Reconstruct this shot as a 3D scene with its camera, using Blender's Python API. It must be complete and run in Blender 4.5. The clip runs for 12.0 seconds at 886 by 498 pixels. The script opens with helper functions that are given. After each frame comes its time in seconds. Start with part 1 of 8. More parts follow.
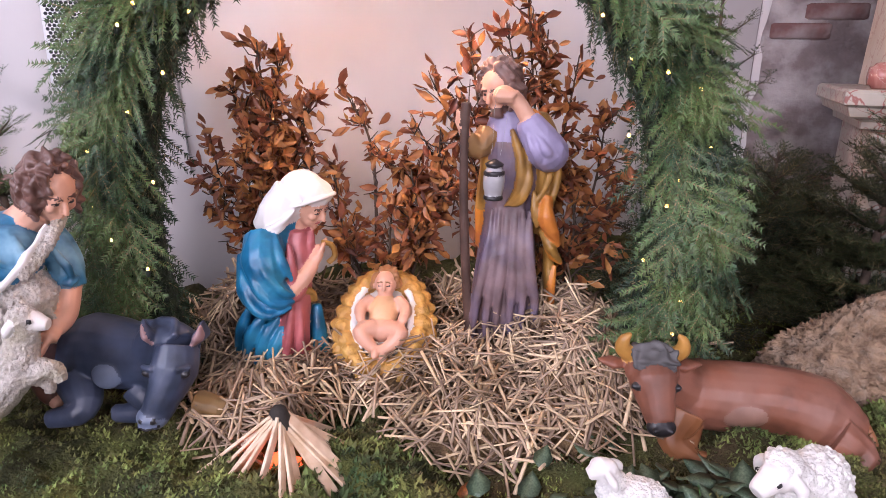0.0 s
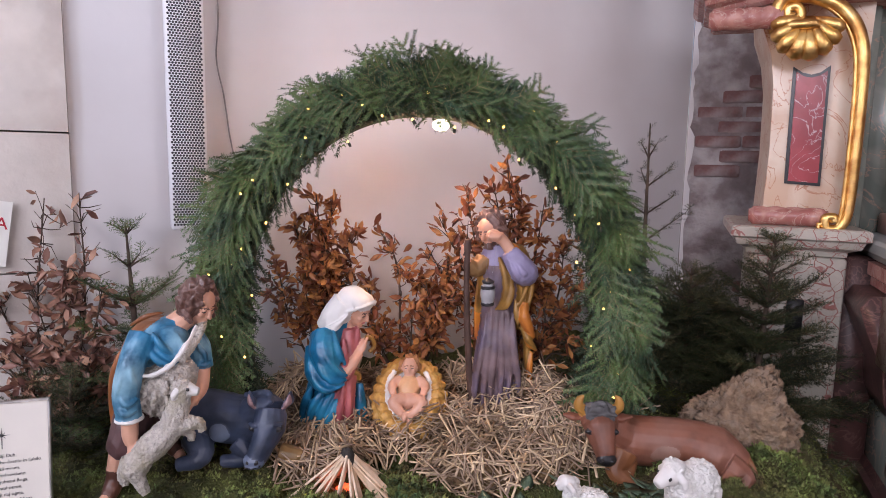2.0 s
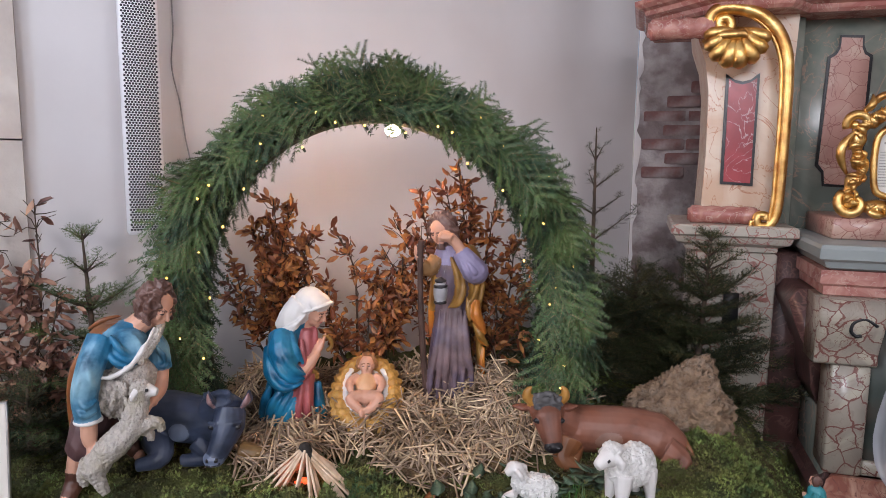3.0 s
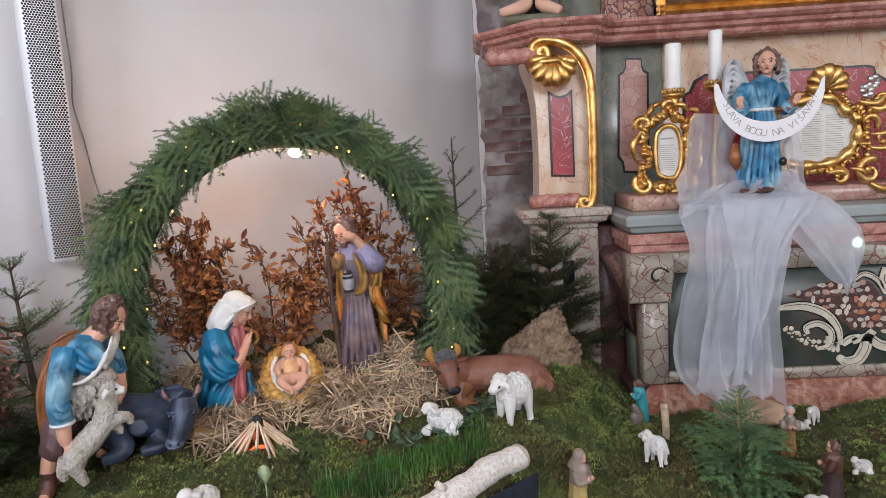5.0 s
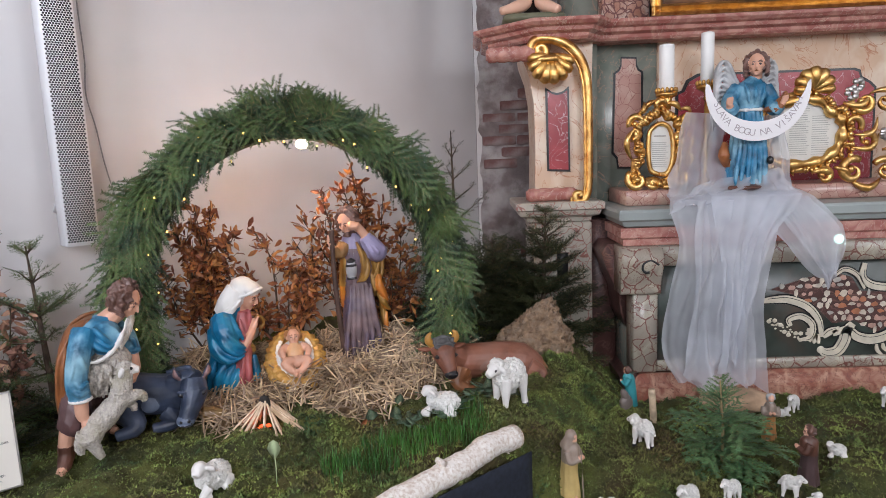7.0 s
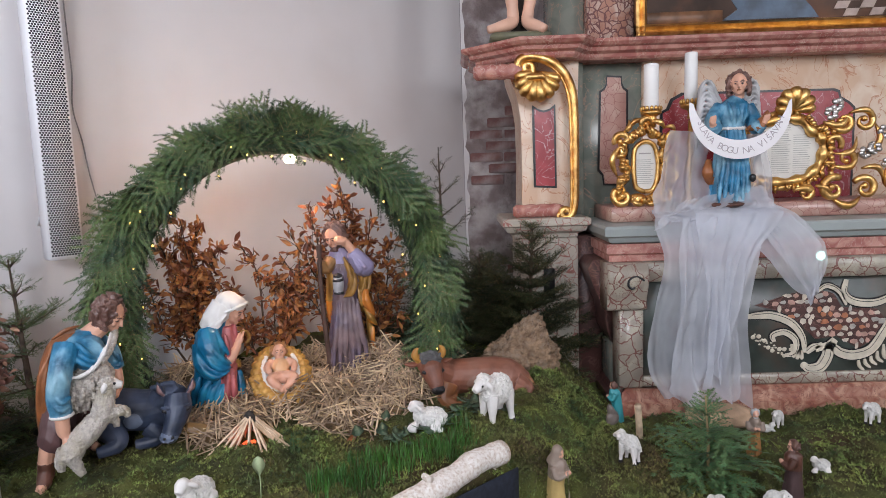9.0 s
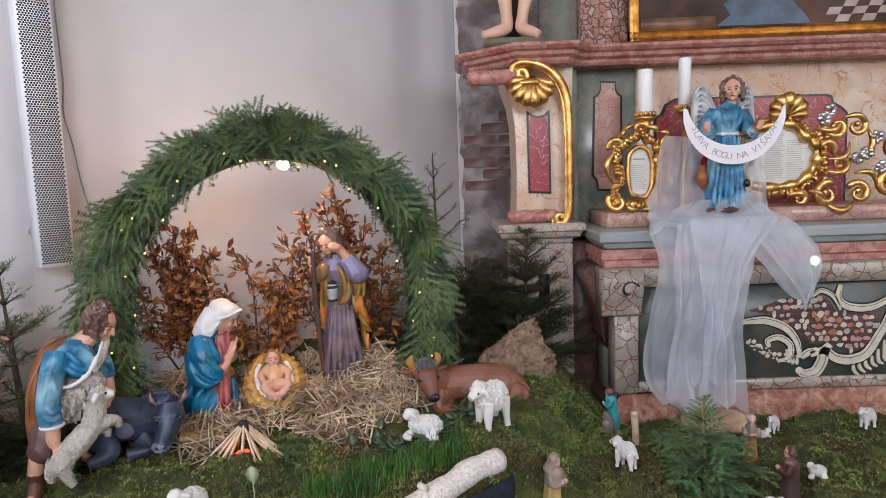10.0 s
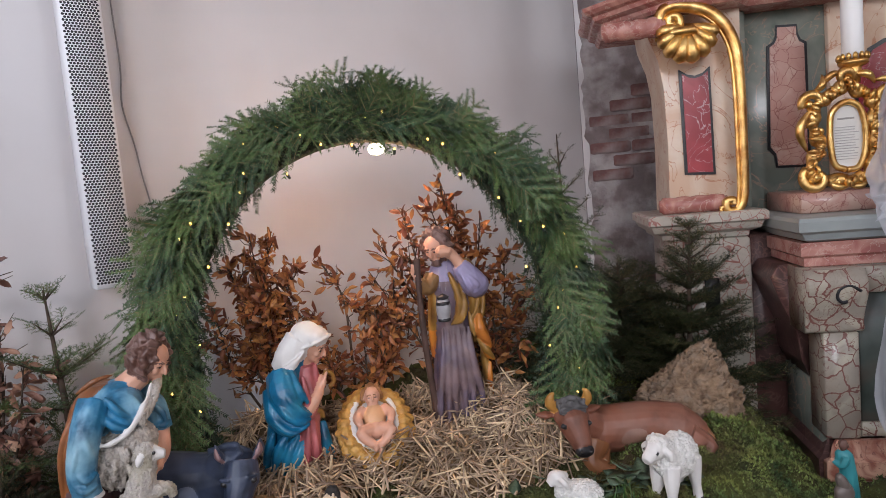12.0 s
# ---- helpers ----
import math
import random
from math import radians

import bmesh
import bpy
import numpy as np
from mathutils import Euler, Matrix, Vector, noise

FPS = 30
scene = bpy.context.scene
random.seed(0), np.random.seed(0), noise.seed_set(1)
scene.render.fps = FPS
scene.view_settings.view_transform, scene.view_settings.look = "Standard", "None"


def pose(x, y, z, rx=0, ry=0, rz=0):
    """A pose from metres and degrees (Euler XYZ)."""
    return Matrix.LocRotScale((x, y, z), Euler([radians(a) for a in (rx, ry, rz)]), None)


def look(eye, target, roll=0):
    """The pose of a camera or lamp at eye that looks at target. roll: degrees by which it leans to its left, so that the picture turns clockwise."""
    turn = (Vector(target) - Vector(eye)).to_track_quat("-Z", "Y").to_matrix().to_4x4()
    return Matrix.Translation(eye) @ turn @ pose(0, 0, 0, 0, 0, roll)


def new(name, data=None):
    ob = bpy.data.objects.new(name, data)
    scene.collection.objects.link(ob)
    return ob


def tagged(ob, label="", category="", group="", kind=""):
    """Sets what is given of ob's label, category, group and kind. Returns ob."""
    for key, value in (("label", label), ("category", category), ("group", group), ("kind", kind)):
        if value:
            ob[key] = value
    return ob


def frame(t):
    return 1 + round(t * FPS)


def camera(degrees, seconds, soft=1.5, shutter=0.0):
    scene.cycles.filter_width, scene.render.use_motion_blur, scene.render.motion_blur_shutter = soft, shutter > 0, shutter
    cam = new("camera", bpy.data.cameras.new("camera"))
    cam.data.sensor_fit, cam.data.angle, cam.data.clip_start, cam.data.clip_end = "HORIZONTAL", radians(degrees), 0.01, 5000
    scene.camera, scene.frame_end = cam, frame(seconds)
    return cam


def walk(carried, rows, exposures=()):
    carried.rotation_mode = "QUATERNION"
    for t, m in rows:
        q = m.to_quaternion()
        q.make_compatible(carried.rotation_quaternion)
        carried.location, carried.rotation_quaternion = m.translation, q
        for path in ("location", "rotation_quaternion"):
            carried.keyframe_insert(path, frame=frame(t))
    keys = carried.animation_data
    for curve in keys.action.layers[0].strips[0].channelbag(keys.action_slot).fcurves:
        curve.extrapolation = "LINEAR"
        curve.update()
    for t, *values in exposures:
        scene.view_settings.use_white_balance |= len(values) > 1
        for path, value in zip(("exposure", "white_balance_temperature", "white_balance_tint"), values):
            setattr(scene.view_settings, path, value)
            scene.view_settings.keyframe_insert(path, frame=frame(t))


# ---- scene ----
cam = camera(69.0, 12.0, soft=0.7)
PATH = [
    (0, (0.045, -0.034, 1.276), (-0.666, 1.743, 0.695), 1.4),
    (0.5, (0.13, -0.255, 1.353), (-0.632, 1.514, 0.814), -0.8),
    (1, (0.097, -0.46, 1.411), (-0.685, 1.336, 1.008), -1.0),
    (1.5, (0.093, -0.616, 1.426), (-0.635, 1.212, 1.068), 0.1),
    (2, (0.192, -0.666, 1.429), (-0.492, 1.194, 1.159), 1.2),
    (2.5, (0.27, -0.673, 1.422), (-0.343, 1.213, 1.165), 1.4),
    (3, (0.256, -0.735, 1.433), (-0.324, 1.162, 1.174), 0.8),
    (3.5, (0.081, -0.893, 1.437), (-0.107, 1.081, 1.177), -1.3),
    (5.5, (0.181, -1.344, 1.464), (0.074, 0.637, 1.21), -3.1),
    (6, (0.152, -1.372, 1.467), (0.048, 0.604, 1.182), -2.5),
    (6.5, (0.14, -1.385, 1.467), (0.044, 0.593, 1.184), -2.3),
    (8.5, (0.137, -1.397, 1.466), (0.078, 0.586, 1.211), -2.1),
    (9, (0.138, -1.399, 1.463), (0.09, 0.586, 1.231), -1.9),
    (9.5, (0.147, -1.398, 1.464), (0.103, 0.59, 1.244), -2.0),
    (10, (0.133, -1.385, 1.468), (0.105, 0.603, 1.25), -2.0),
    (10.5, (0.1, -1.301, 1.471), (-0.002, 0.685, 1.261), -2.6),
    (11, (0.087, -1.141, 1.448), (-0.168, 0.834, 1.267), -3.9),
    (11.5, (0.041, -0.932, 1.423), (-0.298, 1.03, 1.234), -6.0),
    (12, (-0.002, -0.738, 1.382), (-0.349, 1.224, 1.211), -5.0),
]
GRADE = [(0, 0.46, 6350, 27), (0.5, 0.36, 6350, 27), (1.5, 0.08, 6250, 26), (2.5, -0.16, 6480, 17), (3.5, -0.1, 6300, 13), (5.5, -0.08, 6450, 10), (9.5, -0.09, 6400, 11), (12, -0.27, 6450, 13)]
walk(cam, [(t, look(eye, target, roll)) for t, eye, target, roll in PATH], GRADE)

# world, daylight and lamps
world = bpy.data.worlds.new("sky")
scene.world = world
world.use_nodes = True
wt = world.node_tree
sky = wt.nodes.new("ShaderNodeTexSky")
sky.sky_type, sky.sun_disc, sky.sun_elevation, sky.sun_rotation = "NISHITA", False, radians(35), radians(200)
wt.links.new(sky.outputs[0], wt.nodes["Background"].inputs[0])
wt.nodes["Background"].inputs[1].default_value = 0.1


def lamp(name, kind, m, energy, color=(1, 1, 1), **settings):
    data = bpy.data.lights.new(name, kind)
    data.energy, data.color = energy, color
    if kind == "AREA":
        data.shape, data.size, data.size_y = "RECTANGLE", settings["w"], settings["h"]
    elif kind == "SPOT":
        data.spot_size, data.spot_blend, data.shadow_soft_size = radians(settings["cone"]), settings["blend"], settings["r"]
    else:
        data.shadow_soft_size = settings["r"]
    ob = new(name, data)
    ob.matrix_world = m
    return ob


# unseen area lamps added before the side and west walls as daylight; no openings
lamp("window_daylight", "AREA", look((-2.55, -2.6, 3.0), (0.4, 1.2, 0.9)), 190, (0.80, 0.88, 1.0), w=1.3, h=2.6)
lamp("window_daylight", "AREA", look((4.8, -2.6, 3.0), (0.4, 1.8, 1.0)), 125, (0.92, 0.95, 1.0), w=1.3, h=2.6)
lamp("window_daylight", "AREA", look((0.9, -7.9, 3.4), (0.4, 1.8, 1.0)), 500, (0.92, 0.93, 1.0), w=2.4, h=2.8)
# the warm bulb under the top of the arch
lamp("bulb_light", "POINT", pose(-0.585, 1.40, 1.46), 9.5, (1.0, 0.55, 0.29), r=0.03)

# ------------------------------------------------------------------ geometry helpers
TAU = 2 * math.pi


class Geo:
    """Collects vertices and faces with a material slot each, and links them as one mesh."""

    def __init__(self):
        self.v, self.f, self.m, self.s, self.n = [], [], [], [], 0

    def add(self, vf, slot=0, m=None, smooth=True):
        v, f = vf
        v = np.asarray(v, float).reshape(-1, 3)
        if m is not None:
            a = np.array(m)
            v = v @ a[:3, :3].T + a[:3, 3]
        self.v.append(v)
        n = self.n
        for q in f:
            self.f.append([int(i) + n for i in q])
        self.m += [slot] * len(f)
        self.s += [smooth] * len(f)
        self.n += len(v)
        return self

    def mesh(self, name, mats):
        me = bpy.data.meshes.new(name)
        me.from_pydata(np.concatenate(self.v).tolist(), [], self.f)
        for mt in mats if isinstance(mats, (list, tuple)) else [mats]:
            me.materials.append(mt)
        me.polygons.foreach_set("material_index", self.m)
        me.polygons.foreach_set("use_smooth", self.s)
        me.update()
        return me

    def put(self, name, mats, parent=None, label="", m=None):
        ob = new(name, self.mesh(name, mats))
        if m is not None:
            ob.matrix_world = m
        if parent is not None:
            ob.parent = parent
        if label:
            ob["label"] = label
        return ob


def part(name, vf, mat, parent, label="", m=None, smooth=True):
    return Geo().add(vf, 0, m, smooth).put(name, mat, parent, label)


def thing(name, label, category, group="", m=None):
    ob = new(name)
    ob.empty_display_size = 0.05
    if m is not None:
        ob.matrix_world = m
    return tagged(ob, label, category, group)


def tris_mesh(name, v, f, mat, parent=None, label="", kind=""):
    """One mesh from big arrays of vertices and triangles."""
    me = bpy.data.meshes.new(name)
    me.vertices.add(len(v))
    me.vertices.foreach_set("co", np.ascontiguousarray(v, dtype=np.float32).ravel())
    me.loops.add(f.size)
    me.loops.foreach_set("vertex_index", np.ascontiguousarray(f, dtype=np.int32).ravel())
    me.polygons.add(len(f))
    me.polygons.foreach_set("loop_start", np.arange(0, f.size, 3, dtype=np.int32))
    me.materials.append(mat)
    me.update(calc_edges=True)
    me.validate()
    ob = new(name, me)
    if parent is not None:
        ob.parent = parent
    if label:
        ob["label"] = label
    if kind:
        ob["kind"] = kind
    return ob


def box(x0, x1, y0, y1, z0, z1, b=0.004):
    """A box with chamfered edges."""
    b = min(b, (x1 - x0) / 3, (y1 - y0) / 3, (z1 - z0) / 3)
    rings = []
    for z, i in ((z0, b), (z0 + b, 0), (z1 - b, 0), (z1, b)):
        X0, X1, Y0, Y1 = x0 + i, x1 - i, y0 + i, y1 - i
        c = b
        rings.append([(X0 + c, Y0, z), (X1 - c, Y0, z), (X1, Y0 + c, z), (X1, Y1 - c, z), (X1 - c, Y1, z), (X0 + c, Y1, z), (X0, Y1 - c, z), (X0, Y0 + c, z)])
    return loft(rings)


def loft(rings, caps=True, closed=True):
    n = len(rings[0])
    v = [p for r in rings for p in r]
    f = []
    for i in range(len(rings) - 1):
        for j in range(n if closed else n - 1):
            k = (j + 1) % n
            f.append((i * n + j, i * n + k, (i + 1) * n + k, (i + 1) * n + j))
    if caps and closed:
        f.append(tuple(range(n - 1, -1, -1)))
        f.append(tuple((len(rings) - 1) * n + j for j in range(n)))
    return v, f


def tube(pts, radii, n=8, flat=1.0):
    """A round or flattened tube along points."""
    pts = [Vector(p) for p in pts]
    if not hasattr(radii, "__len__"):
        radii = [radii] * len(pts)
    rings, side = [], None
    for i, p in enumerate(pts):
        d = (pts[min(i + 1, len(pts) - 1)] - pts[max(i - 1, 0)])
        if d.length < 1e-9:
            d = Vector((0, 0, 1))
        d.normalize()
        if side is None:
            side = d.cross(Vector((0, 0, 1)) if abs(d.z) < 0.9 else Vector((1, 0, 0))).normalized()
        else:
            side = (side - d * side.dot(d))
            side = side.normalized() if side.length > 1e-6 else d.orthogonal().normalized()
        w = d.cross(side)
        rings.append([tuple(p + (side * math.cos(TAU * k / n) + w * math.sin(TAU * k / n) * flat) * radii[i]) for k in range(n)])
    return loft(rings)


def smoothline(pts, steps=6):
    """Catmull-Rom through points."""
    P = [np.array(p, float) for p in pts]
    P = [2 * P[0] - P[1]] + P + [2 * P[-1] - P[-2]]
    out = []
    for i in range(1, len(P) - 2):
        for k in range(steps):
            t = k / steps
            a, b, c, d = P[i - 1], P[i], P[i + 1], P[i + 2]
            out.append(0.5 * (2 * b + (c - a) * t + (2 * a - 5 * b + 4 * c - d) * t * t + (3 * b - a - 3 * c + d) * t ** 3))
    out.append(P[-2])
    return out


def ball(c, r, nu=14, nv=9, warp=None):
    """An ellipsoid; r is a number or three."""
    r = (r, r, r) if not hasattr(r, "__len__") else r
    v, f = [], []
    for i in range(nv + 1):
        t = math.pi * i / nv
        for j in range(nu):
            a = TAU * j / nu
            d = Vector((math.sin(t) * math.cos(a), math.sin(t) * math.sin(a), math.cos(t)))
            k = warp(d) if warp else 1.0
            v.append((c[0] + d.x * r[0] * k, c[1] + d.y * r[1] * k, c[2] + d.z * r[2] * k))
    for i in range(nv):
        for j in range(nu):
            k = (j + 1) % nu
            f.append((i * nu + j, (i + 1) * nu + j, (i + 1) * nu + k, i * nu + k))
    return v, f


def turned(profile, n=20):
    """A turned form about z: rows of radius, height."""
    return loft([[(r * math.cos(TAU * k / n), r * math.sin(TAU * k / n), z) for k in range(n)] for r, z in profile])


def run(profile, path, closed=False):
    """A moulding: profile rows (out, z) drawn along plan points; out is to the right of the way."""
    path = [Vector((p[0], p[1])) for p in path]
    rings = []
    for i, p in enumerate(path):
        a = (p - path[i - 1]).normalized() if i else (path[1] - p).normalized()
        b = (path[i + 1] - p).normalized() if i < len(path) - 1 else a
        na, nb = Vector((a.y, -a.x)), Vector((b.y, -b.x))
        k = na + nb
        k = k / max(k.dot(na), 0.3)
        rings.append([(p.x + k.x * o, p.y + k.y * o, z) for o, z in profile])
    return loft(rings, caps=True, closed=True)


def slab(outline, z0, z1, axis="z"):
    """A plate from an outline of two coordinates, given thickness along axis."""
    n = len(outline)
    def at(p, z):
        return {"z": (p[0], p[1], z), "y": (p[0], z, p[1]), "x": (z, p[0], p[1])}[axis]
    v = [at(p, z0) for p in outline] + [at(p, z1) for p in outline]
    f = [tuple(range(n))[::-1], tuple(range(n, 2 * n))] + [(i, (i + 1) % n, n + (i + 1) % n, n + i) for i in range(n)]
    if axis == "y":
        f = [q[::-1] for q in f]
    return v, f


# ------------------------------------------------------------------ materials
def material(name, color, rough=0.6, metal=0.0, noise_scale=20.0, vary=0.15, color2=None, bump=0.2, bump_scale=80.0, coat=0.0, depth=0.004, stain=None, stain_scale=3.0):
    """Two scales of colour noise and a fine bump."""
    m = bpy.data.materials.new(name)
    m.use_nodes = True
    nt = m.node_tree
    N, Lk = nt.nodes, nt.links
    b = N["Principled BSDF"]
    b.inputs["Roughness"].default_value, b.inputs["Metallic"].default_value = rough, metal
    b.inputs["Coat Weight"].default_value = coat
    tc = N.new("ShaderNodeTexCoord")
    n1 = N.new("ShaderNodeTexNoise")
    n1.inputs["Scale"].default_value, n1.inputs["Detail"].default_value = noise_scale, 6
    Lk.new(tc.outputs["Object"], n1.inputs["Vector"])
    ramp = N.new("ShaderNodeValToRGB")
    c = color
    c2 = color2 or tuple(x * (1 - vary) for x in c)
    c1 = tuple(min(1, x * (1 + vary)) for x in c) if color2 is None else c
    ramp.color_ramp.elements[0].position, ramp.color_ramp.elements[1].position = 0.35, 0.65
    ramp.color_ramp.elements[0].color, ramp.color_ramp.elements[1].color = (*c2, 1), (*c1, 1)
    Lk.new(n1.outputs[0], ramp.inputs[0])
    out = ramp.outputs[0]
    if stain:
        n3 = N.new("ShaderNodeTexNoise")
        n3.inputs["Scale"].default_value, n3.inputs["Detail"].default_value = stain_scale, 4
        Lk.new(tc.outputs["Object"], n3.inputs["Vector"])
        r3 = N.new("ShaderNodeValToRGB")
        r3.color_ramp.elements[0].position, r3.color_ramp.elements[1].position = 0.45, 0.68
        Lk.new(n3.outputs[0], r3.inputs[0])
        mx = N.new("ShaderNodeMixRGB")
        mx.inputs[2].default_value = (*stain, 1)
        Lk.new(r3.outputs[0], mx.inputs[0])
        Lk.new(out, mx.inputs[1])
        out = mx.outputs[0]
    Lk.new(out, b.inputs["Base Color"])
    n2 = N.new("ShaderNodeTexNoise")
    n2.inputs["Scale"].default_value, n2.inputs["Detail"].default_value = bump_scale, 5
    Lk.new(tc.outputs["Object"], n2.inputs["Vector"])
    bp = N.new("ShaderNodeBump")
    bp.inputs["Strength"].default_value, bp.inputs["Distance"].default_value = bump, depth
    Lk.new(n2.outputs[0], bp.inputs["Height"])
    Lk.new(bp.outputs[0], b.inputs["Normal"])
    return m


def vary_islands(m, amount=0.35, hue=0.02):
    """Lets each leaf or stalk differ a little in tone."""
    nt = m.node_tree
    b = nt.nodes["Principled BSDF"]
    src = b.inputs["Base Color"].links[0].from_socket
    g = nt.nodes.new("ShaderNodeNewGeometry")
    hs = nt.nodes.new("ShaderNodeHueSaturation")
    mr = nt.nodes.new("ShaderNodeMapRange")
    mr.inputs[3].default_value, mr.inputs[4].default_value = 1 - amount, 1 + amount
    nt.links.new(g.outputs["Random Per Island"], mr.inputs[0])
    nt.links.new(mr.outputs[0], hs.inputs["Value"])
    mh = nt.nodes.new("ShaderNodeMapRange")
    mh.inputs[3].default_value, mh.inputs[4].default_value = 0.5 - hue, 0.5 + hue
    nt.links.new(g.outputs["Random Per Island"], mh.inputs[0])
    nt.links.new(mh.outputs[0], hs.inputs["Hue"])
    nt.links.new(src, hs.inputs["Color"])
    nt.links.new(hs.outputs[0], b.inputs["Base Color"])
    return m


def glow(name, color, strength):
    m = bpy.data.materials.new(name)
    m.use_nodes = True
    b = m.node_tree.nodes["Principled BSDF"]
    b.inputs["Base Color"].default_value = (*color, 1)
    b.inputs["Emission Color"].default_value = (*color, 1)
    b.inputs["Emission Strength"].default_value = strength
    return m


def marble(name, base, vein, cloud, scale=6.0, crack=0.0, crack_scale=14.0, rough=0.22, vein_width=0.04):
    """Scagliola: clouded ground, thin veins and, where asked, angular pieces with dark joints."""
    m = bpy.data.materials.new(name)
    m.use_nodes = True
    nt = m.node_tree
    N, Lk = nt.nodes, nt.links
    b = N["Principled BSDF"]
    b.inputs["Roughness"].default_value = rough
    tc = N.new("ShaderNodeTexCoord")
    n0 = N.new("ShaderNodeTexNoise")
    n0.inputs["Scale"].default_value, n0.inputs["Detail"].default_value, n0.inputs["Distortion"].default_value = scale, 7, 1.2
    Lk.new(tc.outputs["Object"], n0.inputs["Vector"])
    r0 = N.new("ShaderNodeValToRGB")
    r0.color_ramp.elements[0].position, r0.color_ramp.elements[1].position = 0.4, 0.62
    r0.color_ramp.elements[0].color, r0.color_ramp.elements[1].color = (*base, 1), (*cloud, 1)
    Lk.new(n0.outputs[0], r0.inputs[0])
    n1 = N.new("ShaderNodeTexNoise")
    n1.inputs["Scale"].default_value, n1.inputs["Detail"].default_value, n1.inputs["Distortion"].default_value = scale * 0.8, 8, 2.5
    mp = N.new("ShaderNodeMapping")
    mp.inputs["Location"].default_value = (3.1, 1.7, 5.2)
    Lk.new(tc.outputs["Object"], mp.inputs[0])
    Lk.new(mp.outputs[0], n1.inputs["Vector"])
    r1 = N.new("ShaderNodeValToRGB")
    e = r1.color_ramp.elements
    e[0].position, e[1].position = 0.5 - vein_width, 0.5
    e[0].color, e[1].color = (0, 0, 0, 1), (1, 1, 1, 1)
    e2 = e.new(0.5 + vein_width)
    e2.color = (0, 0, 0, 1)
    Lk.new(n1.outputs[0], r1.inputs[0])
    mx = N.new("ShaderNodeMixRGB")
    mx.inputs[2].default_value = (*vein, 1)
    Lk.new(r1.outputs[0], mx.inputs[0])
    Lk.new(r0.outputs[0], mx.inputs[1])
    out = mx.outputs[0]
    if crack:
        vo = N.new("ShaderNodeTexVoronoi")
        vo.feature = "DISTANCE_TO_EDGE"
        vo.inputs["Scale"].default_value = crack_scale
        wob = N.new("ShaderNodeMixRGB")
        wob.inputs[0].default_value = 0.06
        Lk.new(tc.outputs["Object"], wob.inputs[1])
        Lk.new(n0.outputs[1], wob.inputs[2])
        Lk.new(wob.outputs[0], vo.inputs["Vector"])
        rc = N.new("ShaderNodeValToRGB")
        rc.color_ramp.elements[0].position, rc.color_ramp.elements[1].position = crack * 0.6, crack
        rc.color_ramp.elements[0].color, rc.color_ramp.elements[1].color = (1, 1, 1, 1), (0, 0, 0, 1)
        Lk.new(vo.outputs[0], rc.inputs[0])
        vc = N.new("ShaderNodeTexVoronoi")
        vc.inputs["Scale"].default_value = crack_scale
        Lk.new(wob.outputs[0], vc.inputs["Vector"])
        sep = N.new("ShaderNodeSeparateColor")
        Lk.new(vc.outputs["Color"], sep.inputs[0])
        hs = N.new("ShaderNodeMixRGB")
        hs.blend_type = "MIX"
        hs.inputs[2].default_value = (*cloud, 1)
        rr = N.new("ShaderNodeMapRange")
        rr.inputs[1].default_value, rr.inputs[2].default_value, rr.inputs[4].default_value = 0.55, 0.8, 0.8
        Lk.new(sep.outputs[0], rr.inputs[0])
        Lk.new(rr.outputs[0], hs.inputs[0])
        Lk.new(out, hs.inputs[1])
        m2 = N.new("ShaderNodeMixRGB")
        m2.inputs[2].default_value = (*vein, 1)
        Lk.new(rc.outputs[0], m2.inputs[0])
        Lk.new(hs.outputs[0], m2.inputs[1])
        out = m2.outputs[0]
    Lk.new(out, b.inputs["Base Color"])
    return m


PLASTER = material("white_plaster", (0.66, 0.635, 0.635), 0.85, noise_scale=1.3, vary=0.04, bump=0.12, bump_scale=25, stain=(0.60, 0.56, 0.55), stain_scale=0.9)
STONE = material("pale_stone", (0.62, 0.57, 0.52), 0.85, noise_scale=4, vary=0.12, bump=0.4, bump_scale=60, stain=(0.48, 0.42, 0.38), stain_scale=5)
MASONRY = material("bare_masonry", (0.36, 0.31, 0.30), 0.95, noise_scale=7, color2=(0.20, 0.155, 0.15), bump=0.9, bump_scale=35, depth=0.02, stain=(0.46, 0.42, 0.41), stain_scale=7)
BRICK = material("old_brick", (0.24, 0.11, 0.095), 0.95, noise_scale=9, color2=(0.15, 0.075, 0.07), bump=0.8, bump_scale=60, depth=0.008, stain=(0.36, 0.31, 0.30), stain_scale=6)
FLOORSTONE = material("floor_stone", (0.33, 0.30, 0.27), 0.6, noise_scale=3, vary=0.2, bump=0.2)
MOSS = material("moss", (0.105, 0.118, 0.026), 1.0, noise_scale=9, color2=(0.040, 0.044, 0.014), bump=1.0, bump_scale=140, depth=0.012, stain=(0.07, 0.045, 0.018), stain_scale=3.5)
MOSSLEAF = vary_islands(material("moss_leaf", (0.255, 0.290, 0.072), 0.9, noise_scale=7, color2=(0.055, 0.088, 0.030), bump=0.0, stain=(0.125, 0.095, 0.035), stain_scale=4), 0.6, 0.03)
STRAW = vary_islands(material("straw", (0.62, 0.46, 0.31), 0.5, noise_scale=8, color2=(0.28, 0.19, 0.115), bump=0.1), 0.55, 0.012)


# ------------------------------------------------------------------ the room
A, B = Vector((0.195, 3.33)), Vector((-1.746, 1.174))
D = (A - B).normalized()
NB = Vector((-D.y, D.x))
C = B - D * 0.17
E = C - D * 0.62


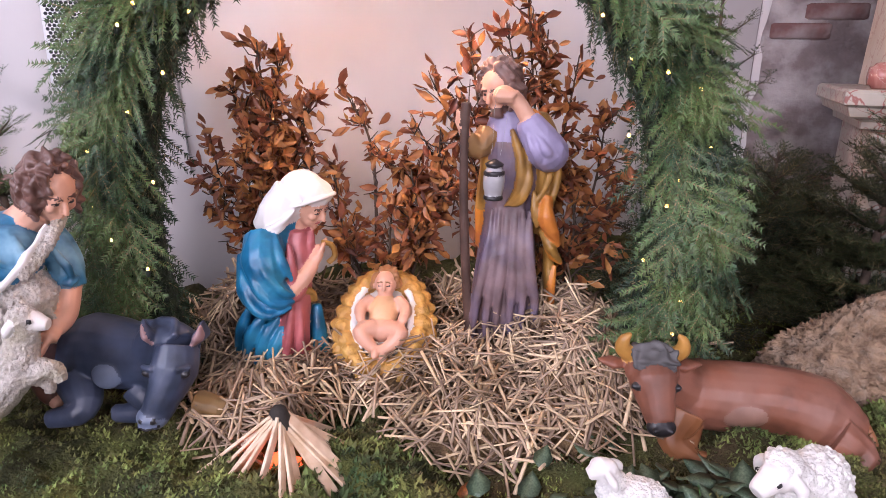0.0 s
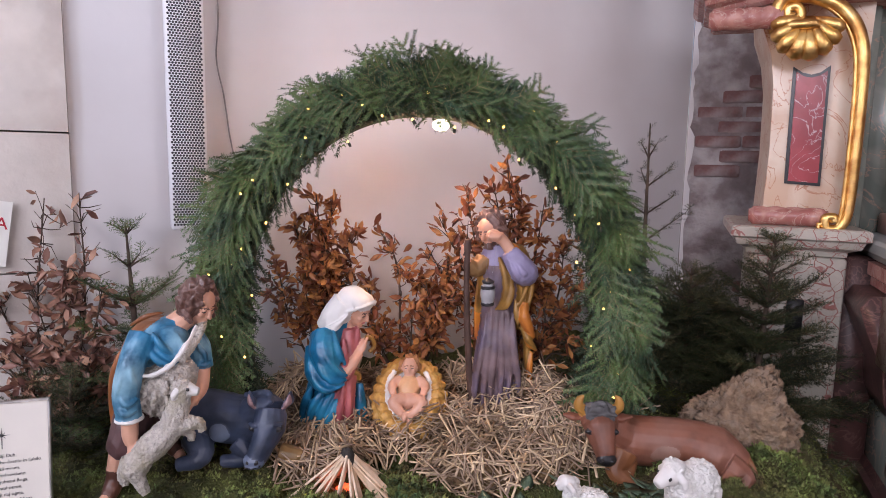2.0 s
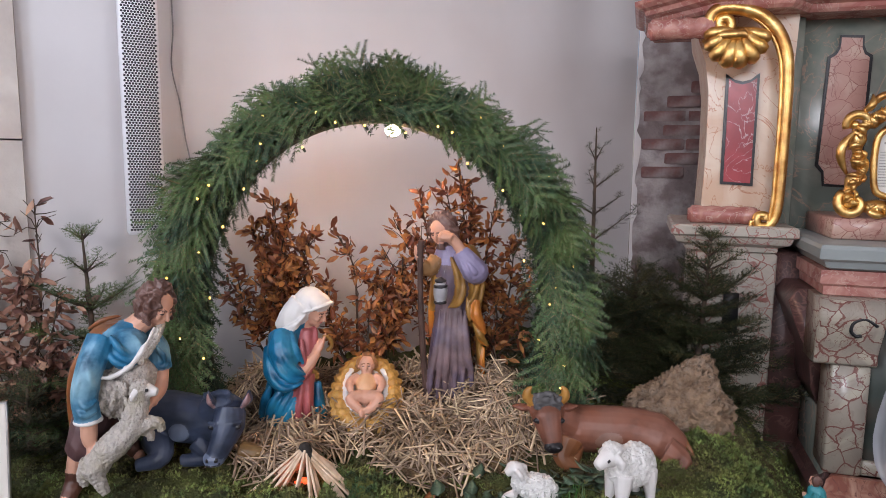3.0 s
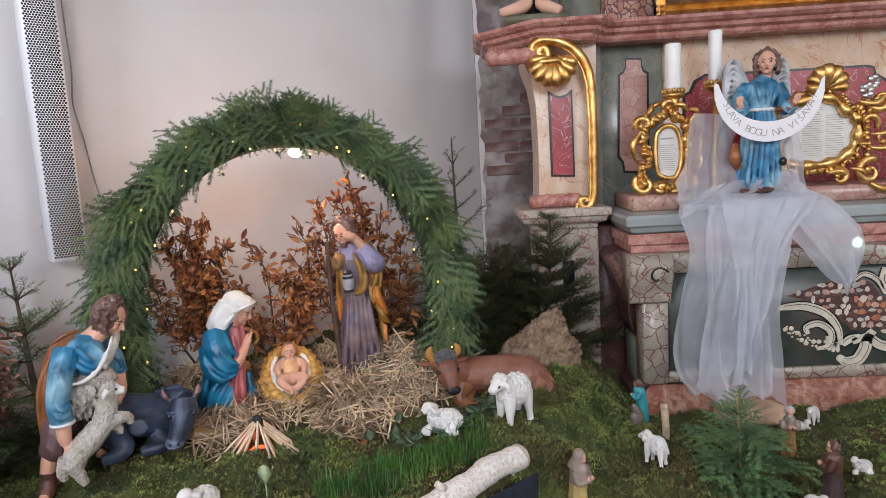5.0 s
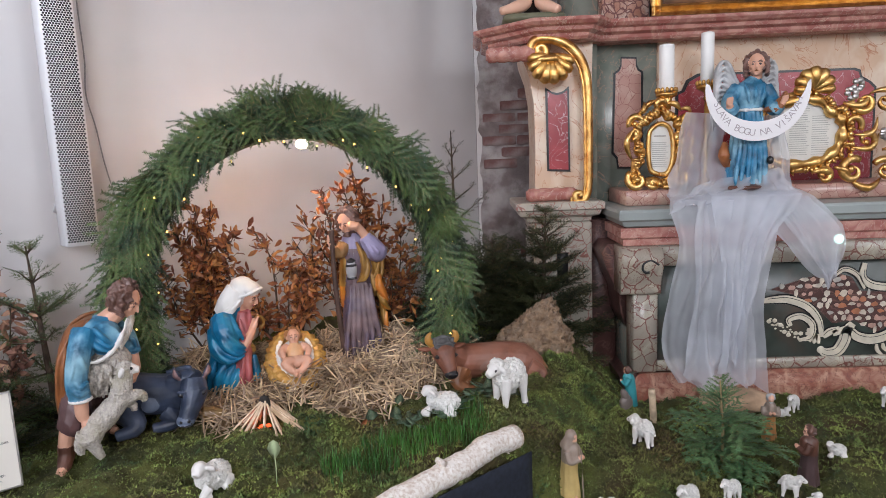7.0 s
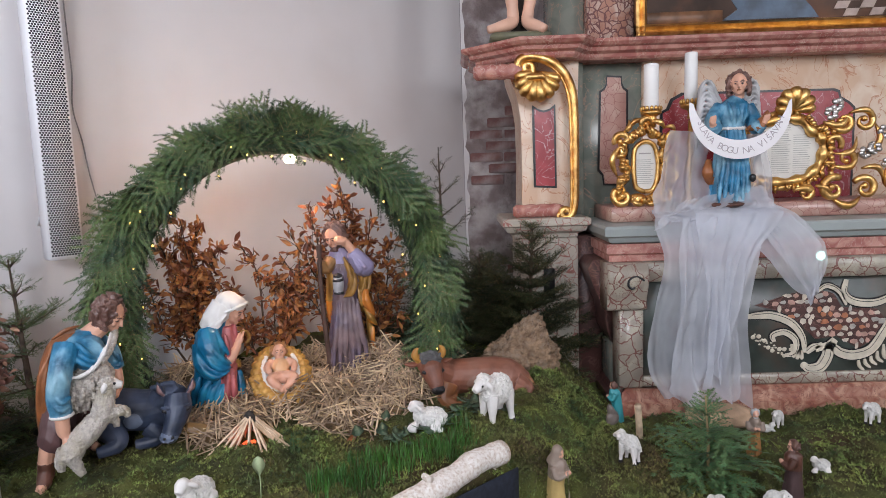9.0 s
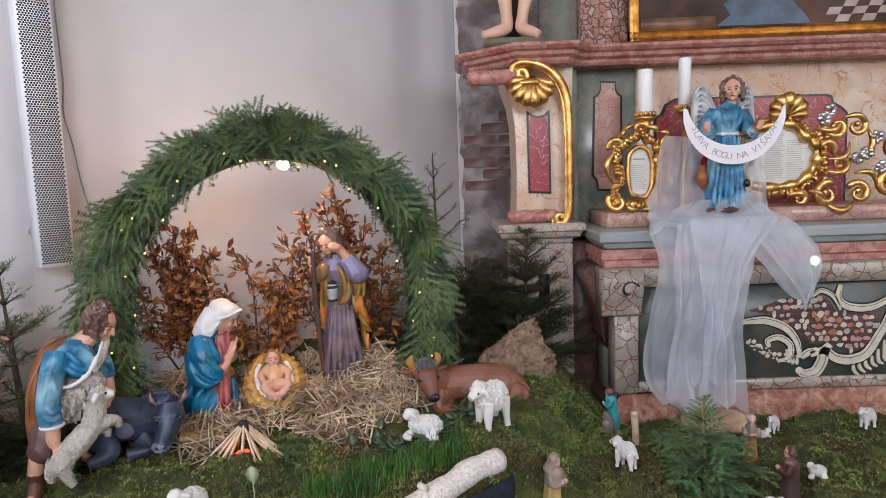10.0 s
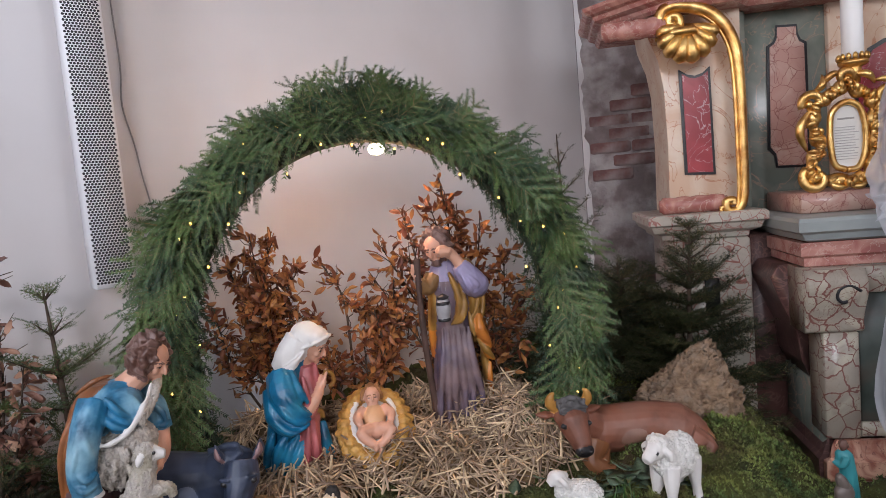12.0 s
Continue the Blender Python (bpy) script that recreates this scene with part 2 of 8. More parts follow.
def wall(name, plan, z0, z1, mat, label):
    g = Geo().add(slab(plan, z0, z1), 0, None, False)
    return tagged(g.put(name, mat), label, "wall", kind="structure")


wall("wall_apse", [tuple(B), tuple(A), tuple(A + NB * 0.4), tuple(B + NB * 0.4)], 0, 6, PLASTER, "smooth white plastered apse wall behind the arch")
wall("wall_reveal", [tuple(C), tuple(B), tuple(B + NB * 0.4), tuple(C + NB * 0.4)], 0, 6, PLASTER, "pale plaster strip beside the stone pilaster")
wall("wall_east", [(0.197, 3.33), (5.0, 3.33), (5.0, 3.73), (0.197, 3.73)], 0, 6, MASONRY, "bare grey brown masonry wall behind the altar")
wall("wall_north", [(-2.9, -8.0), (-2.6, -8.0), (-2.6, E.y + 0.3), (-2.9, E.y + 0.3)], 0, 6, PLASTER, "plain white side wall of the nave")
wall("wall_south", [(4.85, -8.0), (5.2, -8.0), (5.2, 3.33), (4.85, 3.33)], 0, 6, PLASTER, "plain white side wall of the nave")
wall("wall_west", [(-2.6, -8.3), (5.2, -8.3), (5.2, -8.0), (-2.6, -8.0)], 0, 6, PLASTER, "plain white end wall of the nave")
tagged(part("floor", box(-3, 5.2, -8.3, 3.7, -0.2, 0.0), FLOORSTONE, None), "worn stone floor of the church", "floor", kind="structure")
tagged(part("ceiling", box(-3, 5.2, -8.3, 3.8, 6.0, 6.2), PLASTER, None), "white plastered ceiling", "ceiling", kind="structure")

# stone pilaster of squared blocks at the end of the apse wall
pilaster = tagged(new("pilaster"), "pale worn stone pilaster of squared blocks", "pilaster", kind="structure")
r = random.Random(8)
z = 0.0
for k, h in enumerate((0.55, 0.46, 0.49, 0.52, 0.55, 0.5, 0.6, 0.55, 0.6, 0.6, 0.58)):
    a = C - D * 0.001 - NB * (0.028 + r.uniform(-0.003, 0.003))
    b = E - NB * (0.028 + r.uniform(-0.003, 0.003))
    g = Geo().add(slab([tuple(b), tuple(a), tuple(a + NB * 0.3), tuple(b + NB * 0.3)], z + 0.003, z + h - 0.003), 0, None, False)
    g.put("stone_block", STONE, pilaster)
    z += h
wall("wall_return", [tuple(E - D * 0.6), tuple(E - D * 0.002), tuple(E + NB * 0.4 - D * 0.002), tuple(E - D * 0.6 + NB * 0.4)], 0, 6, PLASTER, "white plaster beyond the stone pilaster")

# remains of brickwork in the bare masonry
brickwork = tagged(new("brickwork"), "weathered red bricks showing in the bare masonry", "brick wall", kind="structure")
r = random.Random(21)
bm_ = Geo().add(box(-0.12, 0.12, -0.02, 0.03, -0.034, 0.034, 0.008)).mesh("brick", BRICK)
for row in range(34):
    for col in range(5):
        x, zz = 0.36 + col * 0.255 + (row % 2) * 0.125, 0.75 + row * 0.082
        if noise.noise(Vector((x * 2.2, zz * 1.6, 3.3))) + r.uniform(-0.15, 0.15) < 0.20 or x > 1.3:
            continue
        o = new("brick", bm_)
        o.matrix_world = pose(x + r.uniform(-0.01, 0.01), 3.340 + r.uniform(-0.004, 0.008), zz, 0, 0, r.uniform(-1, 1))
        o.parent = brickwork
r = random.Random(4)
rim = []
for k in range(70):
    rim.append((0.215 + r.uniform(-0.008, 0.022) + 0.02 * noise.noise(Vector((0, 0, k * 0.2))), 0.4 + k * 0.05))
edge = Geo().add(slab([(0.199, 0.4)] + rim + [(0.199, 3.9)], 3.322, 3.334, "y"), 0, None, False)
tagged(edge.put("plaster_edge", PLASTER), "ragged broken edge of the plaster", "plaster", kind="structure")

# ------------------------------------------------------------------ the mossy ground
def sm(a, b, x):
    t = min(1, max(0, (x - a) / (b - a)))
    return t * t * (3 - 2 * t)


def ground(x, y):
    """Height of the mossy ground."""
    edge = 0.36 + 0.13 * sm(0.7, 1.5, y) + 0.03 * math.sin(5 * y) + 0.1 * sm(1.4, 2.2, y) - 0.07 * sm(0.80, 0.70, y) - 0.97 * max(0, 0.72 - y)
    fall = 0.05 + 0.31 * sm(0.60, 0.85, y)
    side = 1 - sm(edge, edge + fall, x)
    high = 0.460 + 0.055 * sm(1.0, 1.7, y) + 0.02 * math.sin(3.1 * x + 1) * math.cos(4.3 * y)
    high += 0.05 * math.exp(-(((x - 0.2) / 0.2) ** 2 + ((y - 1.0) / 0.14) ** 2)) + 0.02 * sm(0.5, 0.75, y) * sm(-0.9, -0.6, x)
    low = 0.235 + 0.03 * math.sin(4.1 * x) * math.cos(3.7 * y + 1) - 0.05 * sm(0.9, 0.2, y)
    low += 0.16 * math.exp(-(((x - 0.8) / 0.24) ** 2 + ((y - 1.12) / 0.30) ** 2))
    h = low + (high - low) * side
    h += 0.018 * noise.noise(Vector((x * 5, y * 5, 1.3))) + 0.085 * (0.22 - abs(noise.noise(Vector((x * 5.5, y * 5.5, 4.1)))))
    h += 0.060 * (0.22 - abs(noise.noise(Vector((x * 12, y * 12, 7.7)))))
    return h


def ground_sheet():
    x0, x1, y0, y1, st = -2.15, 3.0, -0.35, 3.25, 0.02
    nx, ny = int((x1 - x0) / st) + 1, int((y1 - y0) / st) + 1
    v, f, idx = [], [], {}
    for j in range(ny):
        for i in range(nx):
            x, y = x0 + i * st, y0 + j * st
            # keep inside the apse wall
            if (Vector((x, y)) - B).dot(NB) > 0.02:
                continue
            idx[i, j] = len(v)
            z = ground(x, y) + 0.020 * noise.noise(Vector((x * 38, y * 38, 2)))
            v.append((x, y, z))
    for j in range(ny - 1):
        for i in range(nx - 1):
            q = [(i, j), (i + 1, j), (i + 1, j + 1), (i, j + 1)]
            if all(k in idx for k in q):
                f.append([idx[k] for k in q])
    return v, f


tagged(part("moss_ground", ground_sheet(), MOSS, None), "mounded bed of green and brown moss", "moss", kind="structure")


# ------------------------------------------------------------------ the altar
M_RED = marble("red_marble", (0.34, 0.125, 0.105), (0.52, 0.34, 0.28), (0.50, 0.26, 0.21), 11, rough=0.27, vein_width=0.016)
M_REDDARK = marble("crimson_marble", (0.27, 0.022, 0.032), (0.60, 0.42, 0.42), (0.36, 0.045, 0.055), 7, rough=0.28, vein_width=0.010)
M_CREAM = marble("cream_marble", (0.61, 0.43, 0.30), (0.46, 0.20, 0.11), (0.70, 0.58, 0.46), 4.5, rough=0.28, vein_width=0.013)
M_GREEN = marble("green_grey_marble", (0.16, 0.185, 0.155), (0.36, 0.26, 0.20), (0.24, 0.25, 0.21), 5, rough=0.25, vein_width=0.02)
M_PEBBLE = marble("brecciated_marble", (0.43, 0.385, 0.305), (0.17, 0.065, 0.05), (0.29, 0.25, 0.205), 10, 0.042, 15, 0.28, 0.012)
M_PINK = marble("pink_cracked_marble", (0.50, 0.34, 0.27), (0.26, 0.10, 0.08), (0.42, 0.22, 0.18), 7, 0.022, 17, 0.28, 0.015)
M_PALE = marble("pale_cracked_marble", (0.50, 0.45, 0.38), (0.30, 0.12, 0.10), (0.40, 0.37, 0.31), 7, 0.026, 15, 0.28, 0.02)
M_OCHRE = marble("ochre_red_marble", (0.27, 0.095, 0.065), (0.17, 0.065, 0.05), (0.52, 0.31, 0.22), 14, rough=0.28, vein_width=0.018)
# Umber: the mosaic's ground, and painted shade on the altar's side faces.
M_UMBER = marble("umber_ground_and_side_shade", (0.10, 0.045, 0.040), (0.17, 0.09, 0.075), (0.065, 0.035, 0.032), 8, rough=0.3, vein_width=0.03)
M_MOSAIC = marble("mosaic_marble", (0.60, 0.50, 0.43), (0.17, 0.075, 0.07), (0.42, 0.20, 0.14), 8, 0.09, 27, 0.3, 0.01)
M_DARK = material("dark_green_stucco", (0.050, 0.062, 0.054), 0.32, noise_scale=7, vary=0.4, stain=(0.095, 0.07, 0.055), stain_scale=6, bump=0.02)
M_BLACK = material("black_inlay", (0.012, 0.012, 0.014), 0.3, bump=0.02)
M_SLAB = material("grey_green_slab", (0.30, 0.33, 0.32), 0.35, noise_scale=5, vary=0.08, bump=0.03)
M_BONE = material("bone_inlay", (0.62, 0.56, 0.45), 0.35, noise_scale=30, vary=0.1, bump=0.03)
GOLD = material("gilding", (0.86, 0.58, 0.23), 0.36, 1.0, noise_scale=22, color2=(0.66, 0.38, 0.11), bump=0.35, bump_scale=45, stain=(0.45, 0.22, 0.07), stain_scale=16)
SILVER = material("silvering", (0.62, 0.60, 0.58), 0.3, 1.0, noise_scale=20, vary=0.2, bump=0.2)
WAX = material("white_wax", (0.82, 0.81, 0.79), 0.45, noise_scale=5, vary=0.03, bump=0.03)
PAPER = material("paper", (0.74, 0.72, 0.67), 0.8, noise_scale=6, vary=0.04, bump=0.05)
INK = material("grey_ink", (0.44, 0.42, 0.39), 0.8, bump=0.0)
GLASS = bpy.data.materials.new("clear_glass")
GLASS.use_nodes = True
_b = GLASS.node_tree.nodes["Principled BSDF"]
_b.inputs["Base Color"].default_value, _b.inputs["Roughness"].default_value = (1, 1, 1, 1), 0.02
_b.inputs["Transmission Weight"].default_value, _b.inputs["IOR"].default_value = 1.0, 1.2

altar = thing("side_altar", "baroque side altar of painted marble and gilded scrolls", "altar")
# plinth, body and front of the altar table
part("base", run([(0.0, 0.08), (0.0, 0.21), (0.02, 0.22), (0.02, 0.29), (0.0, 0.30), (-0.01, 0.345), (-0.03, 0.36), (-0.2, 0.36), (-0.2, 0.08)], [(0.925, 1.74), (0.925, 1.73), (3.3, 1.73)]), M_OCHRE, altar, "red veined marble base moulding", smooth=False)
part("body", box(0.93, 3.3, 1.80, 2.5, 0.1, 1.09, 0.01), M_GREEN, altar, "dark green marble core")
# Left return coloured dark to paint the shadow the spruces throw there.
part("side_base", run([(0.0, 0.08), (0.0, 0.21), (0.02, 0.22), (0.02, 0.29), (0.0, 0.30), (-0.03, 0.345), (-0.2, 0.345), (-0.2, 0.08)], [(0.912, 2.3), (0.912, 1.765), (1.0, 1.765)]), M_UMBER, altar, "marble side base, coloured dark brown for the spruces' shadow", smooth=False)
part("corner_pilaster", box(0.925, 1.045, 1.755, 1.90, 0.361, 0.76, 0.006), M_PEBBLE, altar, "cracked pale marble pilaster")
part("lower_frieze", box(1.046, 3.3, 1.770, 1.85, 0.361, 0.415, 0.004), M_PEBBLE, altar)
part("upper_frieze", box(1.046, 3.3, 1.752, 1.85, 0.90, 0.995, 0.004), M_PEBBLE, altar)
part("front_panel", box(1.047, 3.3, 1.782, 1.84, 0.416, 0.899, 0.003), M_DARK, altar, "black green stucco front panel")
# swelling console under the slab
con = [[(x, y, z) for z, y in ((0.762, 1.90), (0.762, 1.750), (0.775, 1.735), (0.80, 1.742), (0.84, 1.728), (0.90, 1.700), (0.95, 1.695), (0.995, 1.715), (0.998, 1.90))] for x in (0.862, 0.872, 1.045, 1.055)]
part("console", loft(con), M_PEBBLE, altar, "swelling cracked marble console")
part("volute_line", tube(smoothline([(0.985 + (0.052 - 0.0075 * k) * math.cos(0.9 * k + 0.4), 1.700 + 0.004 * k * 0, 0.896 + (0.052 - 0.0075 * k) * math.sin(0.9 * k + 0.4)) for k in range(6)], 5), 0.006, 6), M_BLACK, altar)
# Console side takes the same painted shade colour.
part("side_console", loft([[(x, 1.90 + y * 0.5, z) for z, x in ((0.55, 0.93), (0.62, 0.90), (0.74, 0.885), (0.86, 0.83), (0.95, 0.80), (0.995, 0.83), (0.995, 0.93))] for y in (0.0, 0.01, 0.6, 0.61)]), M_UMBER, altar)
part("red_band", run([(0, 0.996), (0.006, 1.0), (0.006, 1.03), (0.02, 1.04), (0.02, 1.088), (-0.1, 1.088), (-0.1, 0.996)], [(0.89, 2.4), (0.89, 1.80), (3.3, 1.80)]), M_RED, altar, "red marble band below the slab", smooth=False)
part("table_slab", run([(-0.02, 1.089), (0.0, 1.097), (0.012, 1.12), (0.03, 1.13), (0.032, 1.165), (0.025, 1.178), (0.0, 1.182), (-0.6, 1.182), (-0.6, 1.089)], [(0.885, 2.42), (0.885, 1.775), (3.3, 1.775)]), M_SLAB, altar, "grey green stone table slab", smooth=False)


def ribbon(pts, w, y, mat, name, t=0.006, n=7, edge=True):
    """A flat inlay scroll that follows x, z points, widest in its middle."""
    line = smoothline([(p[0], y, p[1]) for p in pts], n)
    k = len(line)
    def rims(s):
        return [max(0.004, s * w * (0.35 + 0.65 * math.sin(math.pi * (0.12 + 0.8 * i / (k - 1))))) for i in range(k)]
    rim = rims(1.0)
    front, back = y - t / 2, y + t / 2
    v = []
    for i, p in enumerate(line):
        d = (Vector(line[min(k - 1, i + 1)]) - Vector(line[max(0, i - 1)])).normalized()
        nx, nz = -d.z * rim[i], d.x * rim[i]
        v += [(p[0] + nx, back, p[2] + nz), (p[0] + nx * 0.94, front, p[2] + nz * 0.94), (p[0] - nx * 0.94, front, p[2] - nz * 0.94), (p[0] - nx, back, p[2] - nz)]
    f = [(4 * i + a, 4 * i + 4 + a, 4 * i + 5 + a, 4 * i + 1 + a) for i in range(k - 1) for a in range(3)] + [(0, 1, 2, 3), (4 * k - 1, 4 * k - 2, 4 * k - 3, 4 * k - 4)]
    return part(name, (v, f), mat, None, smooth=False)


def incised(pts, w, y, off, n=7):
    """Thin dark line that runs along a scroll, off its middle."""
    line = smoothline([(p[0], y, p[1]) for p in pts], n)
    k = len(line)
    out = []
    for i in range(int(k * 0.1), int(k * 0.92)):
        d = (Vector(line[min(k - 1, i + 1)]) - Vector(line[max(0, i - 1)])).normalized()
        r_ = w * (0.35 + 0.65 * math.sin(math.pi * (0.12 + 0.8 * i / (k - 1)))) * off
        out.append((line[i][0] - d.z * r_, y, line[i][2] + d.x * r_))
    return part("incised_line", tube(out, 0.0016, 5), M_BLACK, altar)


# the scrolled inlay of the front
BIG = [
    ([(1.56, 0.705), (1.62, 0.71), (1.69, 0.708), (1.78, 0.670), (1.836, 0.60), (1.851, 0.526)], 0.020),
    ([(1.70, 0.575), (1.692, 0.608), (1.751, 0.622), (1.805, 0.58), (1.800, 0.517), (1.75, 0.502)], 0.016),
    ([(2.00, 0.580), (1.972, 0.540), (1.962, 0.490), (1.93, 0.440), (1.88, 0.432), (1.850, 0.450)], 0.030),
    ([(1.905, 0.53), (1.975, 0.548), (2.03, 0.51), (2.098, 0.497), (2.178, 0.524), (2.235, 0.61), (2.28, 0.70), (2.30, 0.80)], 0.025),
    ([(2.043, 0.880), (2.036, 0.812), (2.087, 0.768), (2.187, 0.760), (2.27, 0.795), (2.34, 0.86)], 0.019),
    ([(2.35, 0.56), (2.42, 0.48), (2.52, 0.46), (2.60, 0.52), (2.58, 0.62)], 0.034),
    ([(1.90, 0.822), (1.95, 0.852), (2.01, 0.822), (2.045, 0.758)], 0.012),
    ([(1.86, 0.515), (1.89, 0.54), (1.93, 0.555)], 0.018),
]
for pts, w in BIG:
    o = ribbon(pts, w + 0.007, 1.7805, M_BLACK, "inlay_outline", 0.004)
    o.parent = altar
    o = ribbon(pts, w, 1.777, M_BONE, "inlay_scroll", 0.004)
    o.parent = altar
    incised(pts, w, 1.775, 0.45)
    if w > 0.025:
        incised(pts, w, 1.775, -0.6)
    c = pts[-1]
    o = part("inlay_curl", ball((c[0], 1.777, c[1]), (w * 0.62, 0.004, w * 0.62), 18, 8), M_BONE, altar)
for i in range(9):
    o = ribbon([(2.12 + 0.03 * i, 0.47 + 0.012 * i * i * 0.4), (2.125 + 0.03 * i, 0.44 + 0.012 * i), (2.15 + 0.03 * i, 0.415 + 0.014 * i)], 0.009, 1.779, M_BONE, "inlay_leaf")
    o.parent = altar
for i in range(7):
    a = 2.2 + i * 0.45
    o = ribbon([(1.83 + 0.012 * math.cos(a), 0.54 + 0.012 * math.sin(a)), (1.83 + 0.055 * math.cos(a), 0.53 + 0.05 * math.sin(a))], 0.011, 1.779, M_BONE, "inlay_leaf")
    o.parent = altar
FIELD = [(1.60, 0.762), (1.785, 0.82), (1.905, 0.835), (1.986, 0.812), (2.028, 0.742), (2.20, 0.730), (2.255, 0.66), (2.204, 0.585), (2.117, 0.53), (2.004, 0.596), (1.903, 0.582), (1.834, 0.655), (1.728, 0.728)]
part("mosaic_field", slab(FIELD, 1.7795, 1.784, "y"), M_UMBER, altar, "dark red ground of the pebble mosaic", smooth=False)
STONES = [material("mosaic_" + n, c, 0.35, noise_scale=30, vary=0.2, bump=0.03) for n, c in (("cream", (0.60, 0.53, 0.44)), ("rose", (0.50, 0.31, 0.25)), ("grey", (0.42, 0.40, 0.36)), ("rust", (0.42, 0.17, 0.09)))]


def in_field(x, z):
    hit = False
    for (xa, za), (xb, zb) in zip(FIELD, FIELD[1:] + FIELD[:1]):
        if (za > z) != (zb > z) and x < xa + (z - za) * (xb - xa) / (zb - za):
            hit = not hit
    return hit


rng = random.Random(17)
for row in range(10):
    for col in range(18):
        x, z = 1.60 + col * 0.039 + (row % 2) * 0.019 + rng.uniform(-0.008, 0.008), 0.54 + row * 0.033 + rng.uniform(-0.006, 0.006)
        if not in_field(x, z) or rng.random() < 0.06:
            continue
        a0, rx, rz = rng.uniform(0, TAU), rng.uniform(0.011, 0.024), rng.uniform(0.010, 0.020)
        ring = [(x + rx * rng.uniform(0.6, 1.15) * math.cos(a0 + TAU * k / 6), z + rz * rng.uniform(0.6, 1.15) * math.sin(a0 + TAU * k / 6)) for k in range(6)]
        part("mosaic_stone", slab(ring, 1.7768, 1.7793, "y"), rng.choice(STONES[:2] + STONES), altar, smooth=False)
rng = random.Random(5)
for i in range(26):
    x, z = 1.595 + 0.0065 * i + rng.uniform(-0.006, 0.006), 0.60 - 0.0035 * i + 0.018 * math.sin(i * 1.9)
    part("inlay_flower", ball((x, 1.781, z), (0.0065 + 0.006 * (i % 4 == 0), 0.002, 0.005 + 0.006 * (i % 4 == 0)), 8, 5), M_BONE, altar)

# pedestal and scrolled pilaster at the corner
part("pedestal", box(0.475, 0.79, 2.10, 2.6, 0.1, 1.095, 0.008), M_PALE, altar, "cracked marble pedestal")
part("pedestal_side", box(0.79, 0.93, 2.16, 2.6, 0.1, 1.10, 0.008), M_UMBER, altar, "marble pedestal side in the same darkened brown as the base")
part("pedestal_niche", box(0.60, 0.66, 2.094, 2.11, 0.76, 0.93, 0.004), M_BLACK, altar)
part("pedestal_cap", run([(-0.03, 1.09), (0.012, 1.10), (0.015, 1.12), (0.05, 1.135), (0.06, 1.16), (0.075, 1.168), (0.075, 1.20), (0.065, 1.208), (-0.2, 1.208), (-0.2, 1.09)], [(0.455, 2.6), (0.455, 2.12), (0.775, 2.12), (0.775, 2.6)]), M_PALE, altar, "moulded cracked marble cap", smooth=False)
pil = [(0.50, 1.21), (0.80, 1.21), (0.825, 2.05), (0.44, 2.05), (0.45, 1.97), (0.485, 1.87), (0.503, 1.75), (0.508, 1.5)]
part("scroll_pilaster", slab(pil, 2.235, 2.6, "y"), M_CREAM, altar, "cream marble console pilaster", smooth=False)
part("inset_border", slab([(0.566, 1.822), (0.60, 1.798), (0.631, 1.79), (0.662, 1.798), (0.694, 1.824), (0.697, 1.362), (0.570, 1.370)], 2.226, 2.24, "y"), M_BLACK, altar, smooth=False)
part("inset_panel", slab([(0.578, 1.802), (0.604, 1.784), (0.631, 1.778), (0.658, 1.785), (0.684, 1.803), (0.686, 1.374), (0.582, 1.380)], 2.221, 2.24, "y"), M_REDDARK, altar, "crimson veined inset panel", smooth=False)


def roll(x0, x1, y, z, r, name):
    prof = []
    n = 36
    for i in range(n + 1):
        t = i / n
        rr = r * (0.9 + 0.12 * abs(math.sin(t * 4.2 * math.pi)))
        if t < 0.03 or t > 0.97:
            rr *= 0.75
        prof.append([(x0 + (x1 - x0) * t, y + rr * math.cos(TAU * k / 14), z + rr * math.sin(TAU * k / 14)) for k in range(14)])
    return part(name, loft(prof), M_RED, altar, "red marble roll")


roll(0.245, 0.50, 2.12, 1.99, 0.042, "upper_roll")
roll(0.445, 0.72, 2.16, 1.243, 0.038, "lower_roll")
scroll = [(0.535, 1.985), (0.515, 1.993), (0.518, 2.018), (0.545, 2.022), (0.560, 1.995), (0.54, 1.965), (0.497, 1.967), (0.478, 2.009), (0.500, 2.052), (0.56, 2.060), (0.647, 2.036), (0.719, 1.975), (0.762, 1.882), (0.776, 1.752), (0.779, 1.489), (0.775, 1.275), (0.750, 1.212), (0.71, 1.210), (0.705, 1.245), (0.732, 1.250), (0.735, 1.232)]
sl = smoothline([(x, 2.11, z) for x, z in scroll], 6)
part("gilded_scroll", tube(sl, [0.017 + 0.010 * math.exp(-((i / len(sl) - 0.5) / 0.2) ** 2) for i in range(len(sl))], 10), GOLD, altar, "gilded carved scroll edge")
part("scroll_bead", tube([(p[0] - 0.022 * (1 if 0.45 < i / len(sl) < 0.88 else 0.3), 2.105, p[2] - 0.012) for i, p in enumerate(sl)][int(len(sl) * 0.42):int(len(sl) * 0.9)], 0.008, 6), GOLD, altar)


